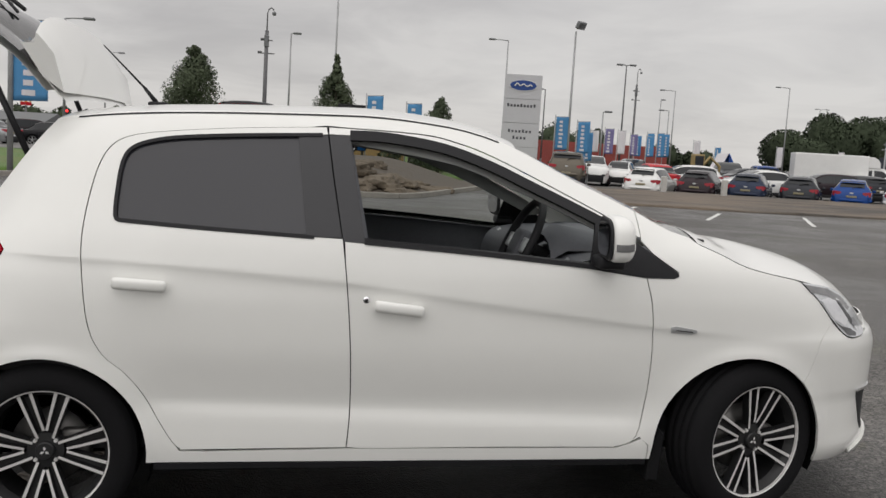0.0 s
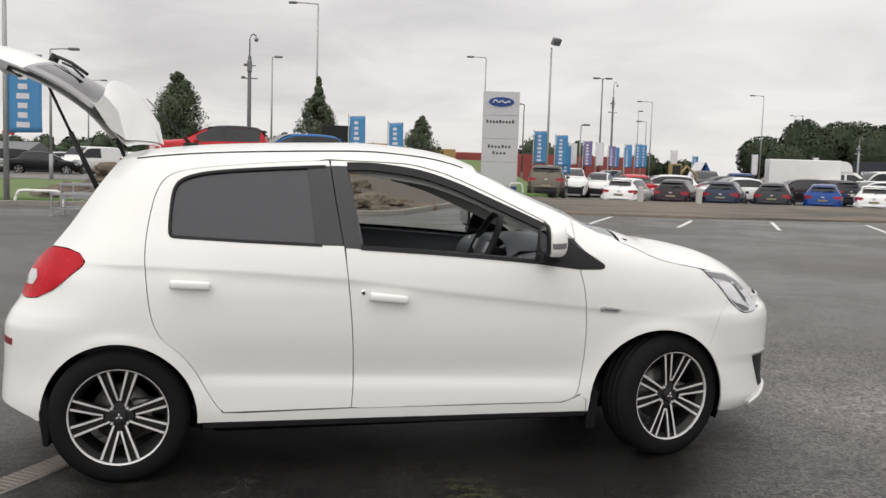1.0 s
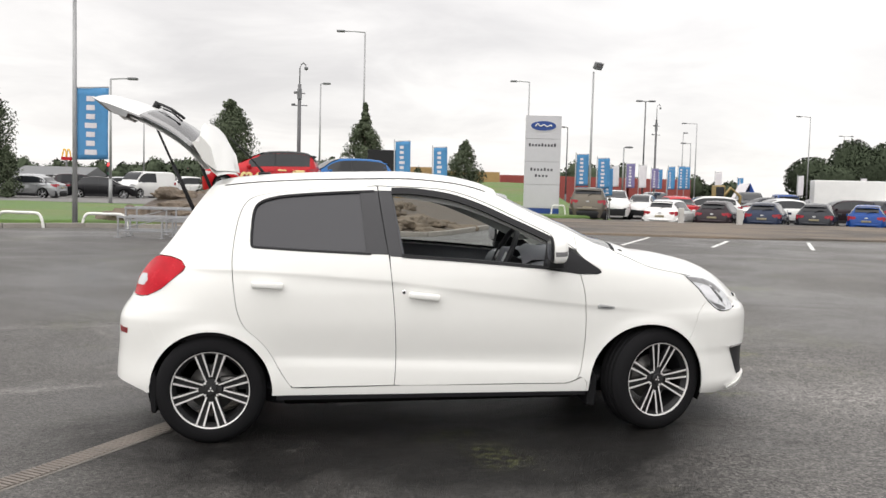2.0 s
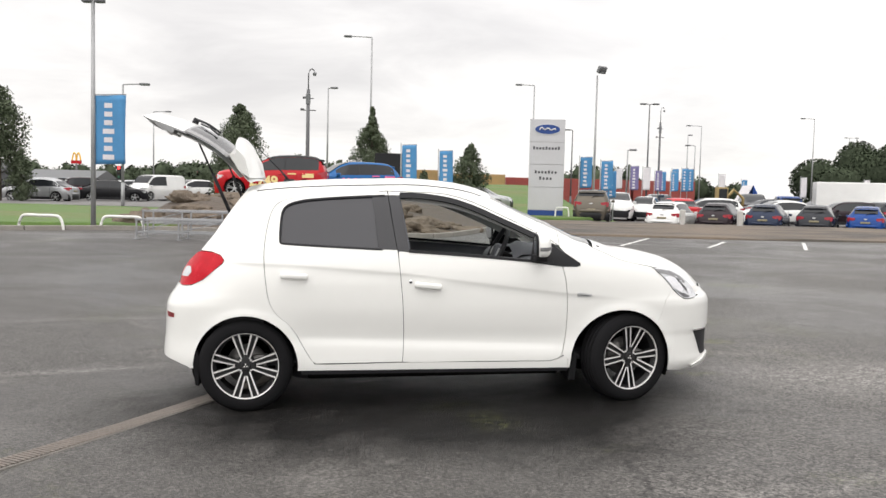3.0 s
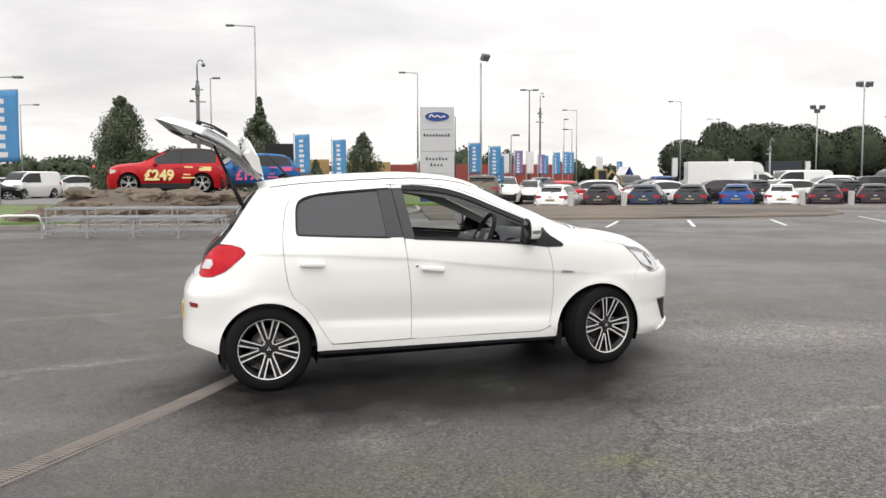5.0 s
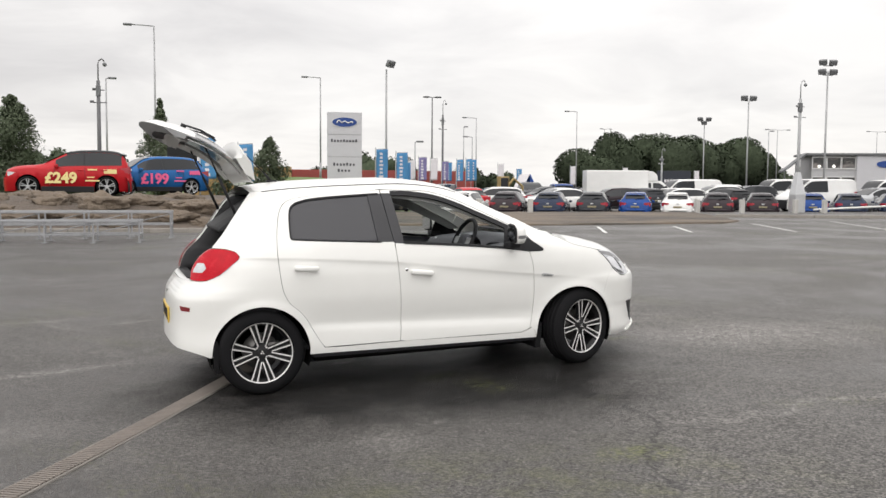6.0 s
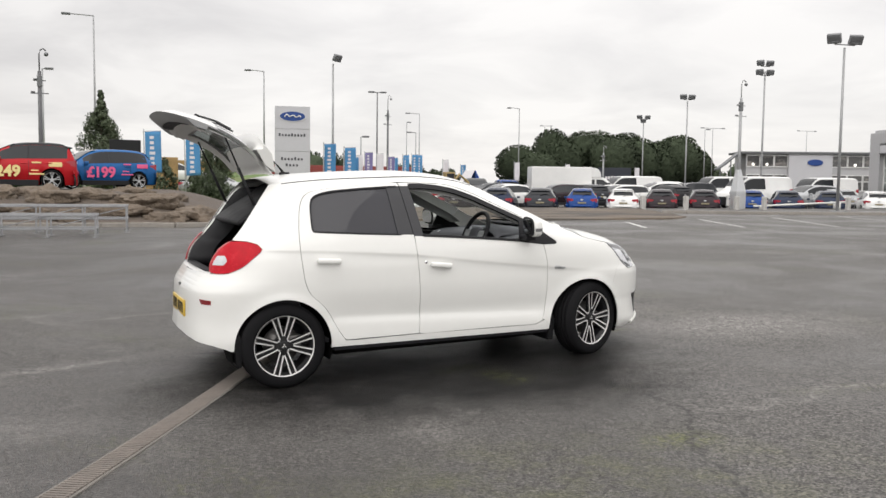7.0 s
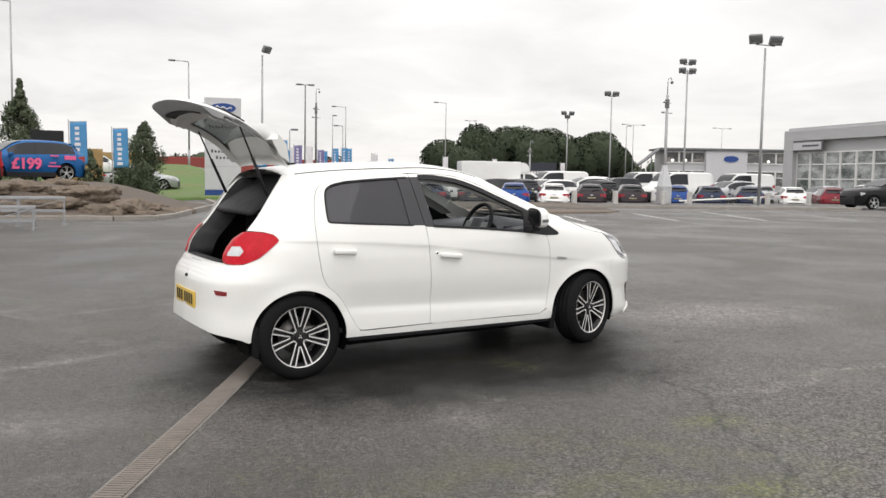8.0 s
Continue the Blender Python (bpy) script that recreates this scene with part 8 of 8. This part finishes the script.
# thin curved canopy at the end of the far showroom
bm = bmesh.new()
edge = smooth([(-2.9, 3.15), (-2.0, 3.75), (-1.0, 4.6), (0.0, 5.35)], 4)
rows = [[bm.verts.new((x, y, z + dz)) for y, dz in ((0.0, 0.0), (0.0, 0.22), (2.2, 0.22), (2.2, 0.0))] for x, z in edge]
for p, q in zip(rows, rows[1:]):
    for k in range(4):
        bm.faces.new((p[k], p[(k + 1) % 4], q[(k + 1) % 4], q[k]))
bm.faces.new(rows[0]), bm.faces.new(rows[-1][::-1])
for x, z in ((-2.5, 3.4), (-1.2, 4.4)):
    box(bm, x - 0.06, x + 0.06, 0.4, 0.52, -0.1, z)
bmesh.ops.recalc_face_normals(bm, faces=bm.faces[:])
tagged(part("canopy", bm, CLAD_DARK, at=pose(68.0, 93.1, 0.1, 0, 0, -22.7), smooth=False), "dark curved canopy on posts beside the showroom", "canopy")


def shed(x, y, W, D, H, wall, roof, label):
    ob = thing("low_building", label, "building", "far low buildings", pose(x, y, 0.1))
    bm = bmesh.new()
    box(bm, -W / 2, W / 2, 0, D, -0.1, H)
    part("wall", bm, wall, ob, smooth=False)
    bm = bmesh.new()
    vs = [[bm.verts.new((sx * (W / 2 + 0.3), yy, zz)) for yy, zz in ((-0.4, H), (D / 2, H + D * 0.16), (D + 0.4, H))] for sx in (-1, 1)]
    bm.faces.new(vs[0]), bm.faces.new(vs[1][::-1])
    for k in range(3):
        bm.faces.new((vs[0][k], vs[0][(k + 1) % 3], vs[1][(k + 1) % 3], vs[1][k]))
    bmesh.ops.recalc_face_normals(bm, faces=bm.faces[:])
    part("roof", bm, roof, ob, smooth=False)
    for i in range(int(W / 2.5)):
        bm = bmesh.new()
        a = -W / 2 + 0.6 + 2.5 * i
        box(bm, a, a + 1.4, -0.05, 0.05, H * 0.35, H * 0.8)
        part("window", bm, PANE, ob, smooth=False)
    return ob


shed(-51, 112, 9, 7, 1.7, CLAD_DARK, CLAD_DARK, "far low building with a dark roof beyond the road")
shed(-66, 112, 14, 8, 2.4, CLAD_DARK, CLAD_DARK, "far low dark building beyond the road")
tower = thing("roadside_sign", "far red and yellow roadside sign on a pole", "sign", m=pose(-52.2, 120, 0.1))
bm = bmesh.new()
tube(bm, [(0, 0, -0.1), (0, 0, 3.9)], 0.14, 8)
part("pole", bm, POLE_DARK, tower)
bm = bmesh.new()
box(bm, -0.72, 0.72, -0.12, 0.12, 3.75, 4.20, 0.04)
part("board", bm, RED, tower, smooth=False)
YELLOW_FACE = mat("yellow_sign_face", (0.75, 0.42, 0.03), 0.5)
for s in (-1, 1):
    bm = bmesh.new()
    tube(bm, smooth([(s * 0.04, 0, 4.20), (s * 0.08, 0, 4.85), (s * 0.27, 0, 5.25), (s * 0.46, 0, 4.95), (s * 0.58, 0, 4.20)], 4), 0.10, 6)
    part("crest", bm, YELLOW_FACE, tower)

# ---- trees ----
BARK = mat("grey_brown_bark", (0.10, 0.08, 0.06), 0.9, 0, 0.3, 6, 0.6, 30)
LEAF = island_tint(mat("dark_green_leaf", (0.112, 0.136, 0.086), 0.85, 0, 0.25, 3, alpha_spec=0.15), 0.75, 1.25)
LEAF_FAR = island_tint(mat("far_green_leaf", (0.060, 0.076, 0.048), 0.9, 0, 0.45, 0.2, alpha_spec=0.05), 0.88, 1.12)


def leaf_quads(points, size, rng, out):
    """One flat pair of triangles a leaf, at random turns, from arrays (kept out of bmesh for speed); out is each leaf's way out of its crown."""
    n = len(points)
    a = rng.normal(size=(n, 3))
    a /= np.linalg.norm(a, axis=1)[:, None]
    b = np.cross(a, rng.normal(size=(n, 3)))
    b /= np.linalg.norm(b, axis=1)[:, None]
    s = size * rng.uniform(0.55, 1.3, n)[:, None]
    P = np.array(points)
    out = np.array(out)
    b[(np.cross(a, b) * out).sum(1) > 0] *= -1
    v = np.stack([P - a * s, P + b * s * 0.55, P + a * s, P - b * s * 0.55], 1).reshape(-1, 3)
    nrm = out + 0.2 * rng.normal(size=(n, 3))
    nrm /= np.linalg.norm(nrm, axis=1)[:, None]
    return v, np.arange(4 * n).reshape(-1, 4), np.repeat(nrm, 4, 0)


def leaf_mesh(name, v, f, mt, nrm):
    """Leaves as one mesh, shaded as the soft mass that they make up."""
    me = bpy.data.meshes.new(name)
    me.from_pydata(v.tolist(), [], f.tolist())
    me.shade_smooth()
    me.normals_split_custom_set_from_vertices(nrm.tolist())
    me.materials.append(mt)
    return me


def tree(x, y, h, clear, env, n, size, label, seed, name="tree", z=None):
    """A tapered trunk and limbs, and a crown of single leaves gathered in clumps along them. env gives crown radius by share of height."""
    rng = np.random.default_rng(seed)
    ob = thing(name, label, "tree" if name == "tree" else "bush", "trees" if name == "tree" else "bushes", upon(x, y, 0, z))
    bm = bmesh.new()
    tube(bm, [(0, 0, -0.15), (0.03, 0.02, h * 0.3), (-0.02, 0.03, h * 0.65), (0.0, 0.0, h * 0.93)], 0.035 * h * 0.6 + 0.02, 8, 0.012)
    clumps = []
    for k in range(int(26 + h * 9)):
        t = clear + (1 - clear) * (k + rng.random()) / (26 + h * 9)
        r = env(t) * h
        a = rng.uniform(0, 2 * math.pi)
        reach = r * rng.uniform(0.5, 1.06)
        end = Vector((reach * math.cos(a), reach * math.sin(a), t * h))
        start = Vector((0, 0, max(0.1, t * h - reach * 0.7)))
        if k % 2 == 0:
            tube(bm, [start, start.lerp(end, 0.5) + Vector((0, 0, -0.05)), end], 0.012 + 0.004 * h * 0.5, 5, 0.004)
        clumps.append((end * 0.9 + Vector((0, 0, 0.1 * t * h)) * 0, max(0.10, r * rng.uniform(0.25, 0.5))))
        clumps.append((end * rng.uniform(0.3, 0.75), max(0.12, r * 0.42)))
        clumps[-1][0].z = t * h
    part("trunk", bm, BARK, ob)
    pts, outs = [], []
    for i in range(n):
        c, r = clumps[rng.integers(len(clumps))]
        d = rng.normal(size=3)
        d /= np.linalg.norm(d)
        q = np.array(c) + d * r * rng.random() ** 0.4 * np.array((1, 1, 1.05))
        if q[2] > h * clear * 0.7:
            pts.append(q)
            o = d * 0.7 + 0.6 * np.array((q[0], q[1], 0)) / (env(min(1, q[2] / h)) * h + 0.2)
            outs.append(o / (np.linalg.norm(o) + 1e-6))
    v, f, nrm = leaf_quads(pts, size, rng, outs)
    cr = new("crown", leaf_mesh("crown", v, f, LEAF, nrm))
    cr.parent = ob
    return ob


cone = pchip((0, 0.10, 0.2, 0.35, 0.6, 0.85, 1.0), (0.10, 0.24, 0.28, 0.26, 0.185, 0.085, 0.01))
oval = pchip((0, 0.15, 0.3, 0.5, 0.7, 0.85, 0.95, 1.0), (0.10, 0.19, 0.235, 0.25, 0.24, 0.19, 0.12, 0.03))
broad = pchip((0, 0.12, 0.28, 0.5, 0.7, 0.85, 0.95, 1.0), (0.12, 0.24, 0.275, 0.275, 0.235, 0.165, 0.09, 0.02))
round_ = pchip((0, 0.1, 0.3, 0.6, 0.85, 1.0), (0.12, 0.22, 0.27, 0.26, 0.15, 0.03))
tree(-5.0, 50.4, 6.05, 0.12, cone, 26000, 0.062, "dense pointed green tree beyond the mound", 11)
tree(-12.75, 50.0, 6.05, 0.10, broad, 34000, 0.064, "dense egg-shaped green tree beyond the road verge", 12)
tree(0.72, 42.2, 3.65, 0.08, round_, 15000, 0.050, "bushy small green tree beside the pylon sign", 13)
tree(-27.3, 50.5, 6.9, 0.36, oval, 14000, 0.085, "broad green tree at the roadside", 14)
tree(-25.8, 50.2, 3.1, 0.05, round_, 4500, 0.075, "low green roadside shrub", 15, "shrub")
tree(-1.7, 45, 2.3, 0.05, round_, 1200, 0.10, "low pale green shrub beyond the mound", 16, "shrub")
tree(-0.1, 47, 2.1, 0.05, round_, 1000, 0.10, "low pale green shrub beyond the mound", 17, "shrub")
tree(-8.4, 62, 3.0, 0.05, round_, 1500, 0.13, "low green shrub beyond the road", 18, "shrub")


def woods(name, label, x0, x1, y, depth, top, n, size, seed, low=0.2):
    """A far belt of trees: rounded crowns of leaves side by side, in one mesh."""
    rng = np.random.default_rng(seed)
    crowns = []
    x = x0
    while x < x1:
        hh = top(x)
        w = rng.uniform(0.22, 0.5) * hh
        for k in range(2):
            crowns.append((x + rng.uniform(-1, 1), y + rng.uniform(0, depth), hh * rng.uniform(0.66, 1.04), w))
        x += w * 0.95
    pts, outs = [], []
    for i in range(n):
        cx, cy, h, w = crowns[rng.integers(len(crowns))]
        d = rng.normal(size=3)
        d /= np.linalg.norm(d)
        r = rng.random() ** 0.16
        zc = h * 0.56
        q = (cx + d[0] * w * r, cy + d[1] * w * r, zc + d[2] * (h - zc) * r * (1 if d[2] > 0 else 1.25))
        if q[2] > low:
            pts.append((q[0], q[1], q[2] + 0.1))
            outs.append(d)
    v, f, nrm = leaf_quads(pts, size, rng, outs)
    core = bmesh.new()  # the shaded twig mass inside each crown
    bmesh.ops.create_icosphere(core, subdivisions=2, radius=1)
    cv, cf = np.array([p.co for p in core.verts]), np.array([[p.index for p in q.verts] for q in core.faces])
    core.free()
    V, N, Fs = [v], [nrm], [f.tolist()]
    base = len(v)
    for cx, cy, h, w in crowns:
        zc = h * 0.56
        V.append(cv * np.array((w * 0.86, w * 0.86, (h - zc) * 0.86)) + np.array((cx, cy, zc)))
        N.append(cv)
        Fs.append((cf + base).tolist())
        base += len(cv)
    me = bpy.data.meshes.new(name)
    me.from_pydata(np.concatenate(V).tolist(), [], [q for fs in Fs for q in fs])
    me.shade_smooth()
    me.normals_split_custom_set_from_vertices(np.concatenate(N).tolist())
    me.materials.append(LEAF_FAR)
    ob = new(name, me)
    return tagged(ob, label, "woods", kind="stuff")


woods("far_woods", "dense dark green belt of trees behind the car park", 57, 92, 131, 9, pchip((53, 55.5, 59, 62, 69, 77, 85, 89, 93), (5.2, 8.2, 9.8, 10.4, 11.4, 11.6, 10.6, 9.6, 6.0)), 95000, 0.23, 31)
woods("far_hedge", "distant low green trees along the horizon", -150, -20, 165, 8, pchip((-150, -90, -70, -45, -33, -20), (7, 6, 5, 6.5, 8, 6)), 22000, 0.34, 32)
woods("far_hedge", "distant low green trees along the horizon", 22, 50, 150, 8, pchip((22, 27, 30, 36, 41, 46, 50), (7.5, 8, 5.5, 3.4, 4.6, 3.5, 4)), 16000, 0.28, 33)
woods("far_hedge", "distant low green trees along the horizon", 84, 200, 160, 10, pchip((84, 95, 120, 160, 200), (5, 5.5, 6, 7, 7)), 16000, 0.38, 34)
woods("far_hedge", "distant low green trees along the horizon", -20, 22, 170, 6, pchip((-20, -8, 2, 12, 22), (5, 2.5, 2.2, 4, 7)), 9000, 0.3, 35)
woods("roadside_hedge", "green roadside hedge beyond the road", -22, -9, 66, 3, pchip((-22, -18, -14, -9), (2.2, 3.0, 2.6, 2.4)), 5000, 0.2, 36)
